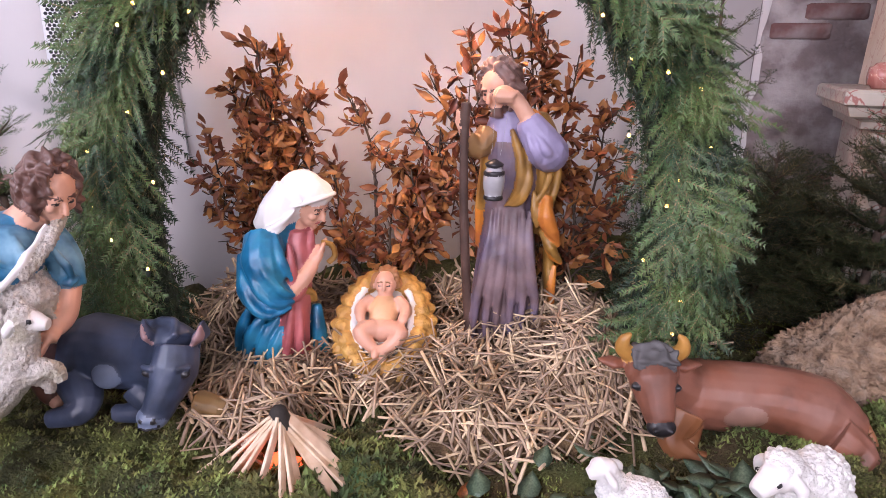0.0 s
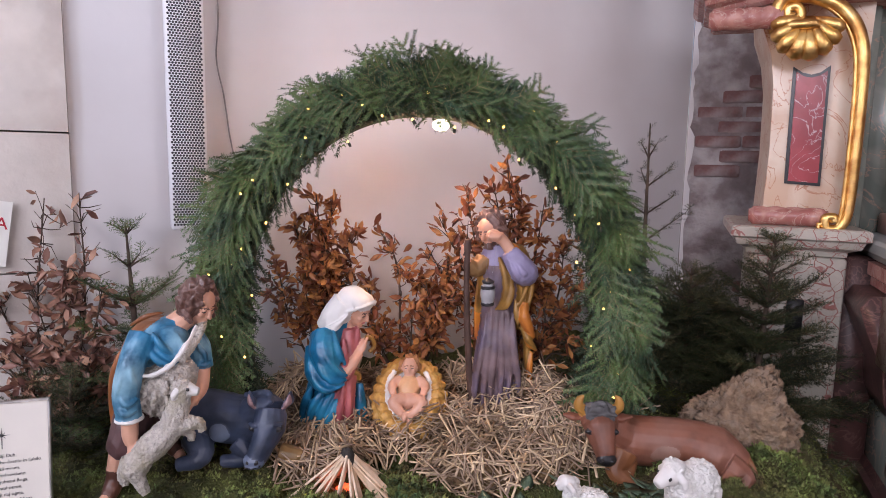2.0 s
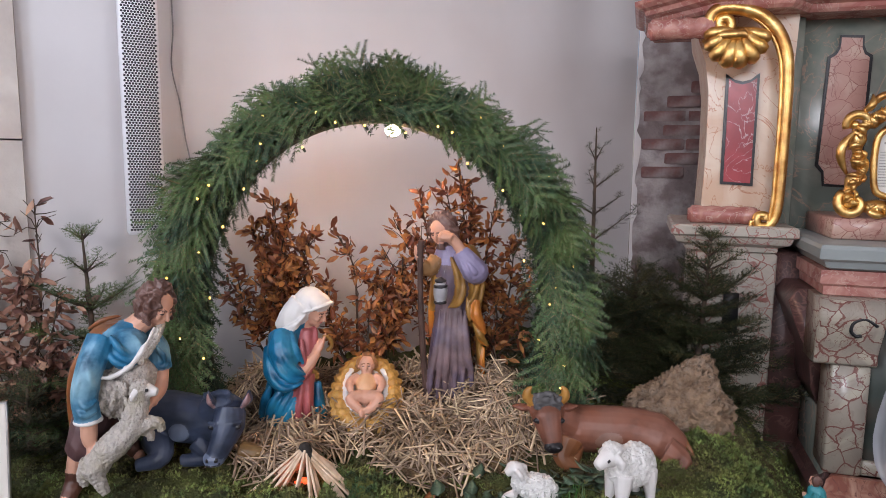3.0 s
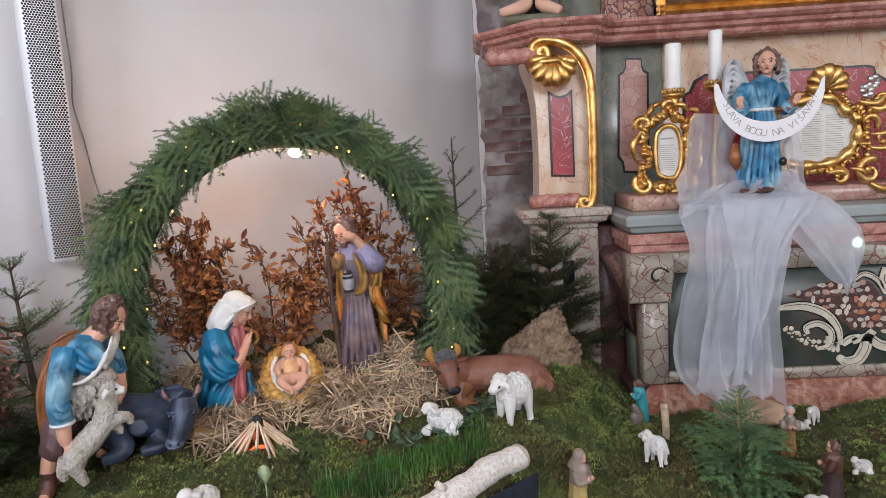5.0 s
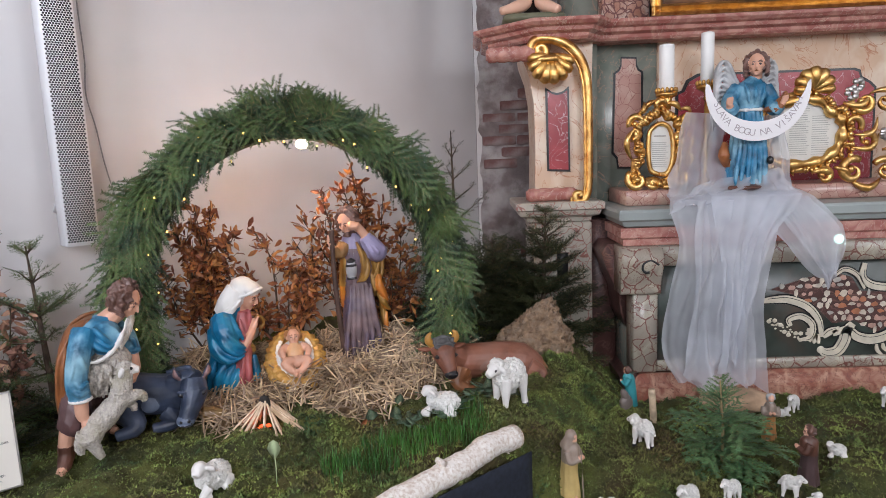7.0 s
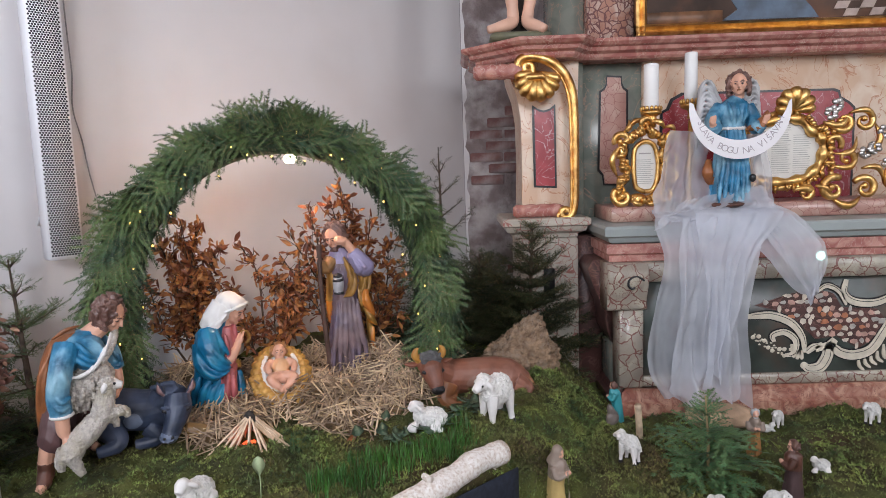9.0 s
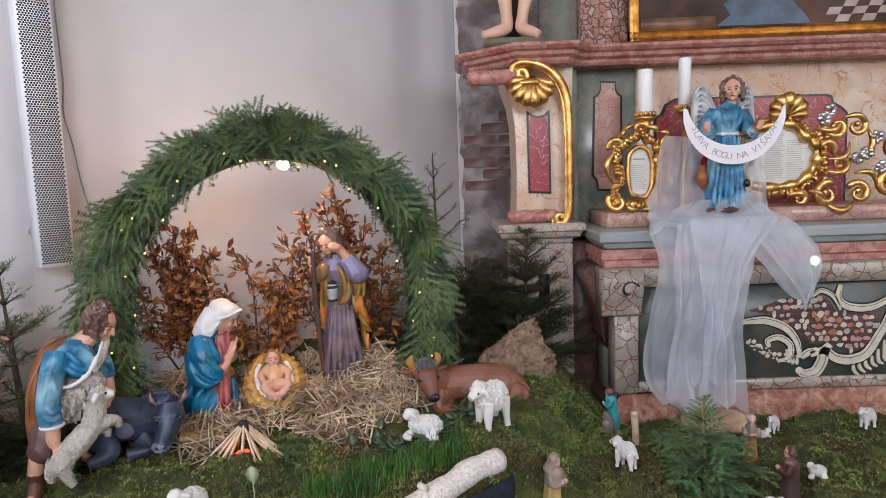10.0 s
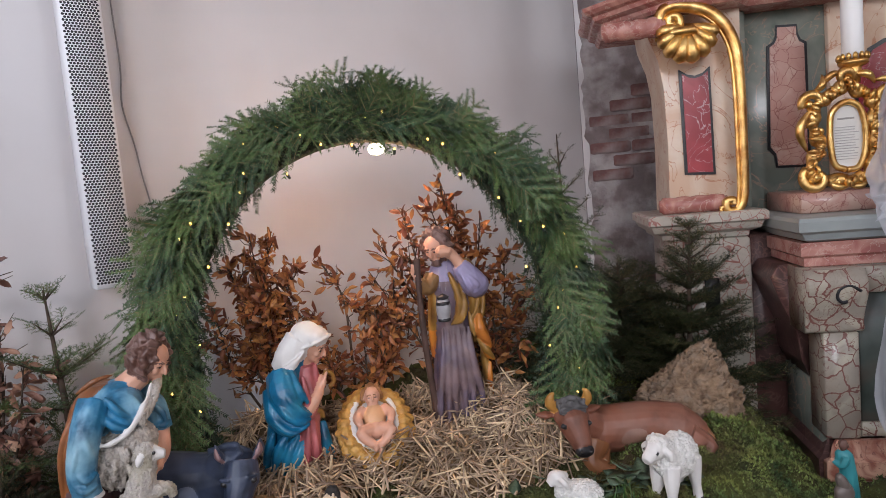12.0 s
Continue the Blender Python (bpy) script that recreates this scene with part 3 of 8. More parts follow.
def gilt_shell(cx, cy, cz, r, a0, a1, n, parent, name="gilded_shell", tilt=0.0):
    """A fan of fluted lobes."""
    for i in range(n):
        a = a0 + (a1 - a0) * i / (n - 1)
        k = r * (0.82 + 0.22 * math.sin(math.pi * i / (n - 1)))
        pts = [(cx + math.cos(a) * k * t, cy - 0.045 * math.sin(math.pi * t * 0.8), cz + math.sin(a) * k * t) for t in (0, 0.25, 0.5, 0.75, 0.92, 1.0)]
        w = k * abs(a1 - a0) / n * 0.72
        part("shell_lobe", tube(pts, [w * 0.25, w * 0.45, w * 0.7, w * 0.95, w * 0.85, w * 0.25], 8), GOLD, parent)


gilt_shell(0.585, 2.13, 1.985, 0.155, radians(195), radians(335), 8, altar)
part("shell_core", tube([(0.46, 2.11, 1.935), (0.53, 2.08, 1.95), (0.60, 2.08, 1.955), (0.64, 2.10, 1.93)], [0.01, 0.02, 0.02, 0.01], 8), GOLD, altar)
# recessed bay with its inset
part("bay", box(0.80, 1.205, 2.37, 2.7, 1.1, 2.06, 0.004), M_GREEN, altar, "green grey marble bay")
part("bay_edge", box(0.815, 0.862, 2.30, 2.38, 1.19, 2.05, 0.004), M_GREEN, altar)
inset = [(1.005, 1.985), (1.092, 1.98), (1.094, 1.94), (1.105, 1.915), (1.128, 1.90), (1.128, 1.40), (1.112, 1.36), (0.985, 1.365), (0.978, 1.42), (0.952, 1.45), (0.965, 1.90), (0.990, 1.915), (1.003, 1.94)]
cx, cz = 1.04, 1.67
part("bay_inset_border", slab(inset, 2.362, 2.375, "y"), M_BLACK, altar, smooth=False)
part("bay_inset", slab([(cx + (x - cx) * 0.86, cz + (z - cz) * 0.965) for x, z in inset], 2.357, 2.375, "y"), M_PINK, altar, "pink cracked marble inset", smooth=False)
part("middle_wall", box(1.206, 3.3, 2.345, 2.7, 1.1, 2.06, 0.004), M_CREAM, altar, "ochre cream marble predella")
redp = [(1.30, 1.25), (1.30, 1.77), (1.335, 1.785), (1.36, 1.84), (1.42, 1.872), (2.27, 1.866), (2.30, 1.855), (2.31, 1.82), (2.36, 1.79), (2.39, 1.76), (2.39, 1.25)]
cx, cz = 1.85, 1.56
part("red_panel_border", slab(redp, 2.336, 2.35, "y"), M_BLACK, altar, smooth=False)
part("red_panel", slab([(cx + (x - cx) * 0.972, cz + (z - cz) * 0.957) for x, z in redp], 2.331, 2.35, "y"), M_REDDARK, altar, "crimson veined panel", smooth=False)
part("cornice", run([(-0.15, 2.050), (0.0, 2.050), (0.012, 2.062), (0.016, 2.078), (0.045, 2.09), (0.052, 2.108), (0.075, 2.115), (0.092, 2.13), (0.095, 2.146), (-0.2, 2.146), (-0.2, 2.05)], [(0.28, 2.75), (0.28, 2.34), (0.52, 2.10), (0.77, 2.10), (0.85, 2.22), (3.3, 2.22)]), M_RED, altar, "heavy red marble cornice", smooth=False)
part("cornice_fill", slab([(0.29, 2.7), (0.29, 2.36), (0.53, 2.12), (0.77, 2.12), (0.85, 2.24), (3.3, 2.24), (3.3, 2.7)], 2.052, 2.144), M_RED, altar, smooth=False)
# storey above the cornice
part("upper_wall", box(0.90, 1.16, 2.36, 2.7, 2.147, 3.4, 0.004), M_MOSAIC, altar, "pebble mosaic marble wall")
part("upper_column", box(0.70, 0.90, 2.45, 2.7, 2.147, 3.4, 0.01), M_GREEN, altar)
part("picture_ledge", box(1.10, 3.3, 2.30, 2.7, 2.147, 2.175, 0.004), M_GREEN, altar)
part("bench", box(0.93, 1.20, 1.93, 2.34, 1.183, 1.262, 0.006), M_PINK, altar, "low marble gradine")
part("bench", box(1.72, 3.3, 1.96, 2.34, 1.183, 1.262, 0.006), M_PINK, altar, "low marble gradine")

# picture above the altar
CANVAS = material("painted_canvas", (0.07, 0.045, 0.035), 0.4, noise_scale=3, vary=0.5, bump=0.15, stain=(0.16, 0.08, 0.05), stain_scale=4)
pic = thing("altar_painting", "dark oil painting in a wide gilded frame", "painting")
frame_prof = [(0.0, 0.0), (0.0, 0.035), (0.015, 0.045), (0.03, 0.030), (0.045, 0.045), (0.062, 0.02), (0.065, 0.0)]
def gilt_bar(p, q, inward):
    """A moulded bar in the plane of the wall."""
    rings = []
    for e in (p, q):
        rings.append([(e[0] + inward[0] * o, 2.30 - h, e[1] + inward[1] * o) for o, h in frame_prof])
    return loft(rings)
part("frame_bottom", gilt_bar((1.146, 2.177), (3.3, 2.177), (0, 1)), GOLD, pic, "gilded moulding", smooth=False)
part("frame_side", gilt_bar((1.146, 2.177), (1.146, 3.4), (1, 0)), GOLD, pic, "gilded moulding", smooth=False)
part("canvas", box(1.20, 3.3, 2.285, 2.30, 2.235, 3.4, 0.002), CANVAS, pic, "dark brown painted ground")
PB = material("painted_blue_cloth", (0.035, 0.065, 0.11), 0.4, noise_scale=10, vary=0.4, bump=0.1)
PW = material("painted_brown_board", (0.14, 0.065, 0.03), 0.4, noise_scale=12, vary=0.4, bump=0.1)
PT = material("painted_tile_light", (0.34, 0.26, 0.22), 0.4, noise_scale=12, vary=0.2, bump=0.1)
part("painted_board", box(1.21, 1.62, 2.281, 2.29, 2.238, 2.30, 0.001), PW, pic)
part("painted_cloth", slab([(1.62, 2.245), (1.70, 2.30), (1.66, 2.36), (1.8, 2.44), (2.0, 2.40), (2.1, 2.30), (2.14, 2.245)], 2.280, 2.29, "y"), PB, pic, smooth=False)
for i in range(5):
    for j in range(3):
        if (i + j) % 2:
            part("painted_tile", slab([(2.2 + 0.07 * i + 0.02 * j, 2.245 + 0.04 * j), (2.27 + 0.07 * i + 0.02 * j, 2.245 + 0.04 * j), (2.29 + 0.07 * i + 0.02 * j, 2.284 + 0.04 * j), (2.22 + 0.07 * i + 0.02 * j, 2.284 + 0.04 * j)], 2.280, 2.29, "y"), PT, pic, smooth=False)

# legs of the carved figure that stands on the cornice
FLESH = material("painted_flesh", (0.66, 0.40, 0.29), 0.42, noise_scale=6, vary=0.10, bump=0.04)
g = Geo()
for pts, rad in (([(0.33, 2.10, 2.205), (0.40, 2.13, 2.225), (0.46, 2.17, 2.255), (0.465, 2.17, 2.32), (0.45, 2.18, 2.5), (0.46, 2.2, 2.75), (0.5, 2.2, 3.0)], [0.020, 0.030, 0.036, 0.030, 0.042, 0.05, 0.07]),
                 ([(0.625, 2.08, 2.195), (0.59, 2.11, 2.215), (0.545, 2.16, 2.25), (0.55, 2.17, 2.32), (0.585, 2.18, 2.5), (0.59, 2.2, 2.75), (0.56, 2.2, 3.0)], [0.022, 0.030, 0.036, 0.030, 0.042, 0.05, 0.07])):
    g.add(tube(smoothline(pts, 4), np.interp(np.linspace(0, len(rad) - 1, (len(rad) - 1) * 4 + 1), range(len(rad)), rad).tolist(), 12), 0)
g.add(box(0.34, 0.66, 2.08, 2.36, 2.147, 2.19, 0.015), 1)
g.add(tube([(0.505, 2.26, 2.19), (0.505, 2.26, 3.0)], 0.045, 10), 2)
tagged(g.put("statue", [FLESH, material("green_plinth", (0.13, 0.13, 0.08), 0.6), material("dark_trunk", (0.03, 0.022, 0.02), 0.7)]), "bare-footed painted wooden statue on the cornice", "statue")


# ------------------------------------------------------------------ gilded altar cards and candles
def scrollwork(g, centre, turns, r0, r1, a0, y, w):
    n = 26
    pts, rad = [], []
    for i in range(n):
        t = i / (n - 1)
        a = a0 + turns * TAU * t
        r = r0 + (r1 - r0) * t
        pts.append((centre[0] + r * math.cos(a), y - 0.01 * math.sin(math.pi * t), centre[1] + r * math.sin(a)))
        rad.append(w * (0.45 + 0.75 * math.sin(math.pi * min(1, 0.25 + t))))
    g.add(tube(pts, [max(0.003, q) for q in rad], 8))
    g.add(ball(pts[-1], w * 1.15, 8, 6))


def leaf_curl(g, p, q, bend, w, y):
    """A gilded leaf from p to q that swells in its middle."""
    p, q = np.array(p), np.array(q)
    d = q - p
    nrm = np.array((-d[1], d[0]))
    pts = [(*(p + d * t + nrm * bend * math.sin(math.pi * t)),) for t in np.linspace(0, 1, 9)]
    g.add(tube([(x, y - 0.012 * math.sin(math.pi * i / 8), z) for i, (x, z) in enumerate(pts)], [max(0.003, w * math.sin(math.pi * (0.1 + 0.85 * i / 8))) for i in range(9)], 8))


def rim_leaves(g, line, centre, w, seed):
    """Small carved acanthus leaves that curl off a frame's rim."""
    q = random.Random(seed)
    for p in line[::2]:
        o = np.array((p[0] - centre[0], p[2] - centre[1]))
        o /= np.linalg.norm(o)
        side = np.array((-o[1], o[0])) * q.choice((-1, 1))
        a = np.array((p[0], p[2])) - o * 0.012
        for k in range(2):
            e = a + o * q.uniform(0.022, 0.046) + side * q.uniform(-0.012, 0.034)
            leaf_curl(g, tuple(a), tuple(e), q.uniform(-0.35, 0.35), w * q.uniform(0.6, 1.1), p[1] - 0.012 - 0.006 * k)


def text_bars(parent, x0, x1, z0, z1, n, y):
    g = Geo()
    r = random.Random(int(x0 * 100))
    for i in range(n):
        z = z1 - (z1 - z0) * i / n
        e = x1 - (x1 - x0) * r.uniform(0, 0.2)
        g.add(box(x0, e, y - 0.0012, y, z - 0.0022, z + 0.0008, 0.0003), 0, None, False)
    return g.put("printed_text", INK, parent)


card = thing("altar_card", "small gilded rococo card frame with a white text sheet", "altar card")
outer = [(1.10, 1.262), (0.99, 1.268), (0.94, 1.31), (0.955, 1.375), (0.99, 1.425), (0.965, 1.49), (0.962, 1.57), (0.995, 1.635), (1.05, 1.66), (1.10, 1.70), (1.15, 1.675), (1.20, 1.645), (1.225, 1.59), (1.215, 1.53), (1.225, 1.46), (1.215, 1.38), (1.20, 1.31), (1.17, 1.27)]
inner = [(1.10, 1.338), (1.06, 1.36), (1.048, 1.42), (1.046, 1.50), (1.056, 1.56), (1.10, 1.592), (1.145, 1.575), (1.165, 1.52), (1.17, 1.46), (1.163, 1.39), (1.14, 1.345)]
g = Geo()
o2 = smoothline([(x, 1.945, z) for x, z in inner + inner[:1]], 5)
g.add(tube(o2, 0.012, 8))
mid = smoothline([(x * 0.8 + 0.2 * 1.105, 1.95, z * 0.8 + 0.2 * 1.46) for x, z in outer + outer[:1]], 5)
g.add(tube(mid, [0.022 + 0.007 * math.sin(i * 0.9) for i in range(len(mid))], 9))
rim_leaves(g, mid, (1.105, 1.46), 0.010, 5)
part("carved_frame", (np.concatenate(g.v), g.f), GOLD, card, "gilded carved rococo frame")
g = Geo()
for cpt, tn, r0, r1, a0, w in (((0.985, 1.315), 1.2, 0.050, 0.010, 2.2, 0.015), ((1.20, 1.315), -1.1, 0.040, 0.010, 1.0, 0.012), ((0.985, 1.60), -1.0, 0.040, 0.012, 3.6, 0.014), ((1.235, 1.60), 1.2, 0.038, 0.010, -0.5, 0.012), ((1.10, 1.68), 0.9, 0.032, 0.008, 0.2, 0.014), ((1.235, 1.41), -1.1, 0.035, 0.008, 1.8, 0.010)):
    sg = Geo()
    scrollwork(sg, cpt, tn, r0, r1, a0, 1.94, w)
    sg.put("scroll", GOLD, card)
for p, q, bd, w in (((0.96, 1.42), (0.985, 1.58), 0.25, 0.016), ((0.99, 1.64), (1.02, 1.70), -0.2, 0.014), ((1.02, 1.66), (1.09, 1.70), 0.2, 0.014), ((1.13, 1.69), (1.20, 1.65), 0.2, 0.015), ((1.23, 1.55), (1.225, 1.44), 0.3, 0.012), ((1.03, 1.30), (1.10, 1.28), -0.2, 0.014), ((1.10, 1.28), (1.17, 1.30), -0.2, 0.012), ((1.20, 1.66), (1.25, 1.63), 0.3, 0.012)):
    sg = Geo()
    leaf_curl(sg, p, q, bd, w, 1.935)
    sg.put("gilded_leaf", GOLD, card)
part("text_sheet", slab([(x, z) for x, z in inner], 1.955, 1.96, "y"), PAPER, card, "white printed sheet", smooth=False)
text_bars(card, 1.065, 1.15, 1.37, 1.50, 13, 1.954)
part("heading", box(1.075, 1.135, 1.953, 1.954, 1.528, 1.535, 0.0003), INK, card)
part("candle_stem", tube([(1.135, 1.95, 1.66), (1.135, 1.95, 1.735)], [0.022, 0.030], 12), GOLD, card)

big = thing("altar_card", "large gilded rococo card frame with silvered flowers", "altar card")
bi = [(1.74, 1.36), (1.66, 1.40), (1.63, 1.52), (1.68, 1.64), (1.80, 1.682), (1.89, 1.675), (1.955, 1.615), (2.0, 1.585), (2.015, 1.52), (1.99, 1.44), (1.93, 1.385), (1.85, 1.365)]
g = Geo()
ln = smoothline([(x, 1.97, z) for x, z in bi + bi[:1]], 5)
g.add(tube(ln, [0.024 + 0.007 * math.sin(i * 1.1) for i in range(len(ln))], 9))
ln = smoothline([(1.83 + (x - 1.83) * 1.17, 1.98, 1.52 + (z - 1.52) * 1.17) for x, z in bi + bi[:1]], 5)
g.add(tube(ln, [0.014 + 0.006 * math.sin(i * 0.7) for i in range(len(ln))], 9))
rim_leaves(g, ln, (1.83, 1.52), 0.012, 8)
g.put("carved_frame", GOLD, big, "gilded carved rococo frame")
g = Geo()
for cpt, tn, r0, r1, a0, w in (((2.10, 1.66), 1.0, 0.06, 0.012, 3.0, 0.016), ((2.20, 1.66), -1.1, 0.055, 0.012, 1.6, 0.014), ((2.06, 1.32), 1.2, 0.065, 0.012, 1.0, 0.018), ((2.22, 1.32), -1.2, 0.06, 0.012, 2.6, 0.016), ((2.12, 1.47), 1.0, 0.05, 0.012, -1.2, 0.014), ((1.92, 1.30), -0.9, 0.04, 0.010, 2.0, 0.016), ((2.38, 1.36), 1.1, 0.07, 0.012, 1.2, 0.018), ((2.42, 1.56), -1.1, 0.07, 0.012, 4.2, 0.016), ((2.05, 1.55), 0.8, 0.05, 0.01, -0.6, 0.014)):
    sg = Geo()
    scrollwork(sg, cpt, tn, r0, r1, a0, 1.955, w)
    sg.put("scroll", GOLD, big)
for p, q, bd, w in (((1.86, 1.32), (1.97, 1.29), 0.2, 0.018), ((1.97, 1.34), (2.04, 1.27), 0.25, 0.018), ((2.0, 1.66), (2.13, 1.70), -0.3, 0.018), ((2.13, 1.70), (2.26, 1.64), 0.3, 0.016), ((2.26, 1.64), (2.21, 1.50), 0.3, 0.016), ((2.05, 1.44), (2.18, 1.50), -0.3, 0.015), ((2.06, 1.50), (2.17, 1.58), -0.3, 0.014), ((2.06, 1.27), (2.20, 1.28), -0.3, 0.020), ((2.2, 1.42), (2.31, 1.36), 0.3, 0.016)):
    sg = Geo()
    leaf_curl(sg, p, q, bd, w, 1.95)
    sg.put("gilded_leaf", GOLD, big)
for i in range(9):
    part("gilded_bead", ball((2.045 + 0.006 * math.sin(i), 1.945, 1.40 + 0.026 * i), 0.014, 8, 6), GOLD, big)
gilt_shell(1.85, 1.975, 1.715, 0.115, radians(10), radians(170), 7, big)
r = random.Random(3)
for c in ((2.03, 1.70), (2.06, 1.74), (2.21, 1.50), (2.25, 1.52), (2.33, 1.45), (2.30, 1.60)):
    g = Geo()
    for k in range(9):
        a = TAU * k / 9 + r.random()
        d = 0.022
        g.add(ball((c[0] + d * math.cos(a), 1.935 + r.uniform(-0.01, 0.01), c[1] + d * math.sin(a)), (0.017, 0.008, 0.014), 8, 5))
    g.put("silver_flower", SILVER, big, "silvered carved flower")
part("text_sheet", slab(bi, 1.985, 1.99, "y"), PAPER, big, "white printed sheet", smooth=False)
text_bars(big, 1.76, 1.86, 1.40, 1.66, 24, 1.984)
text_bars(big, 1.87, 1.96, 1.40, 1.60, 18, 1.984)


def candle(x, y, z0, z1, r, tall):
    c = thing("candlestick", "white wax candle in a gilded crown holder", "candle", "altar candles", pose(x, y, z0))
    part("drip_pan", turned([(0.006, -0.075), (0.02, -0.07), (0.012, -0.05), (0.018, -0.03), (0.045, -0.018), (0.052, -0.01), (0.05, 0.0), (0.01, 0.004)], 20), GOLD, c)
    g = Geo()
    for k in range(14):
        a = TAU * k / 14
        g.add(ball((0.048 * math.cos(a), 0.048 * math.sin(a), 0.012), (0.009, 0.009, 0.014), 7, 5))
    g.put("crown", GOLD, c)
    part("wax", turned([(r * 0.9, 0.004), (r, 0.01), (r * 0.985, z1 - z0 - 0.012), (r * 0.93, z1 - z0 - 0.003), (r * 0.6, z1 - z0), (r * 0.3, z1 - z0 - 0.006)], 24), WAX, c, "plain white candle")
    part("wick", tube([(0, 0, z1 - z0 - 0.01), (0.001, 0, z1 - z0 + 0.008)], 0.0018, 5), M_BLACK, c)
    if tall:
        part("stem", turned([(0.05, -(z0 - 1.262)), (0.052, -(z0 - 1.28)), (0.02, -(z0 - 1.31)), (0.015, -(z0 - 1.40)), (0.028, -(z0 - 1.45)), (0.014, -(z0 - 1.52)), (0.012, -0.08)], 16), GOLD, c)
    return c


candle(1.135, 1.95, 1.742, 1.978, 0.037, False)
candle(1.352, 2.0, 1.775, 2.035, 0.032, True)


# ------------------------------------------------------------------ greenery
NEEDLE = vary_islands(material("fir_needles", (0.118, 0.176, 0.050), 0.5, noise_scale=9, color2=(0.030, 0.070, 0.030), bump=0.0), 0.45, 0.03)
NEEDLE_DARK = vary_islands(material("spruce_needles", (0.044, 0.056, 0.019), 0.55, noise_scale=4, color2=(0.015, 0.023, 0.010), bump=0.0), 0.45, 0.03)
# Inner layer coloured darker to paint crevice shade between the arch's sprays.
NEEDLE_DEEP = vary_islands(material("inner_shade_fir_needles", (0.034, 0.062, 0.022), 0.55, noise_scale=9, color2=(0.016, 0.036, 0.017), bump=0.0), 0.45, 0.03)
TWIG = material("fir_twigs", (0.24, 0.18, 0.085), 0.8, noise_scale=30, vary=0.3, bump=0.3)
BARK = material("dark_bark", (0.075, 0.05, 0.035), 0.9, noise_scale=40, vary=0.4, bump=0.6)
LEAF = vary_islands(material("dry_beech_leaf", (0.42, 0.155, 0.052), 0.45, noise_scale=18, color2=(0.19, 0.066, 0.028), bump=0.25, bump_scale=120, depth=0.002), 0.55, 0.018)
LEAF_PALE = vary_islands(material("faded_beech_leaf", (0.36, 0.185, 0.125), 0.5, noise_scale=18, color2=(0.21, 0.10, 0.07), bump=0.25, bump_scale=120, depth=0.002), 0.45, 0.015)
nrg = np.random.default_rng(11)


def spray_template(rng, length, pairs, nl, wide, gap, flat=1.0, stem=0.0016):
    """A fir spray along +x: needles (triangles) and stems. Returns arrays."""
    nv, sv = [], []

    def shoot(p, d, L, n):
        d = d / np.linalg.norm(d)
        side = np.cross((0, 0, 1.0), d)
        side /= np.linalg.norm(side)
        up = np.cross(d, side)
        for i in range(n):
            t = (i + rng.random()) / n
            q = p + d * L * t
            for s in (-1, 1):
                a = radians(rng.uniform(38, 62))
                b = rng.normal(0.25, 0.55) * flat
                nd = d * math.cos(a) + (side * s * math.cos(b) + up * math.sin(b)) * math.sin(a)
                nd /= np.linalg.norm(nd)
                w = np.cross(nd, up + side * rng.normal(0, 0.5))
                w = w / (np.linalg.norm(w) + 1e-9) * wide
                l = nl * rng.uniform(0.75, 1.15) * (1.0 - 0.3 * t)
                nv.append((q - w, q + w, q + nd * l))
        e = p + d * L
        w = side * stem
        sv.append((p - w, p + w, e))

    axis = np.array((1.0, 0, 0))
    shoot(np.zeros(3), axis + rng.normal(0, 0.03, 3), length, int(length / gap))
    for k in range(pairs):
        t = (k + 0.5) / (pairs + 0.8)
        for s in (-1, 1):
            L = length * (0.60 - 0.36 * t) * rng.uniform(0.75, 1.2)
            d = np.array((0.74, s * 0.68, rng.uniform(-0.25, 0.28)))
            shoot(np.array((length * t, 0, 0)), d, L, max(5, int(L / gap)))
    return np.array(nv), np.array(sv)


SPRAYS = [spray_template(nrg, 0.21, 3, 0.021, 0.0019, 0.0058) for _ in range(4)]
FANS = [spray_template(nrg, 0.25, 4, 0.021, 0.0020, 0.0050, 0.22, 0.0027) for _ in range(6)]
SPRIGS = [spray_template(nrg, 0.12, 3, 0.017, 0.0014, 0.0056) for _ in range(4)]


def frames_for(dirs, ups):
    x = dirs / np.linalg.norm(dirs, axis=1, keepdims=True)
    y = np.cross(ups, x)
    y /= np.linalg.norm(y, axis=1, keepdims=True) + 1e-9
    z = np.cross(x, y)
    return np.stack((x, y, z), axis=2)


def scatter(templates, pos, dirs, ups, scale, rng, droop=0.0):
    """Places sprays; gives the needles' and the stems' triangles."""
    R = frames_for(dirs, ups)
    which = rng.integers(0, len(templates), len(pos))
    nn, ss = [], []
    for k, (nv, sv) in enumerate(templates):
        i = np.where(which == k)[0]
        if not len(i):
            continue
        for src, out in ((nv, nn), (sv, ss)):
            v = src.reshape(-1, 3)
            w = np.einsum("nij,mj->nmi", R[i], v) * scale[i][:, None, None]
            if droop:
                w[:, :, 2] -= droop * (v[:, 0] ** 2)[None, :] * scale[i][:, None]
            w += pos[i][:, None, :]
            out.append(w.reshape(-1, 3))
    return np.concatenate(nn), np.concatenate(ss)


def leafy(name, v, mat, parent, label=""):
    return tris_mesh(name, v, np.arange(len(v)).reshape(-1, 3), mat, parent, label)


# the arch of fir boughs
ARCH_A = radians(17)
AU, AN = np.array((math.cos(ARCH_A), math.sin(ARCH_A), 0)), np.array((-math.sin(ARCH_A), math.cos(ARCH_A), 0))
AC = np.array((-0.63, 1.25, 0.0)) + AU * 0.035


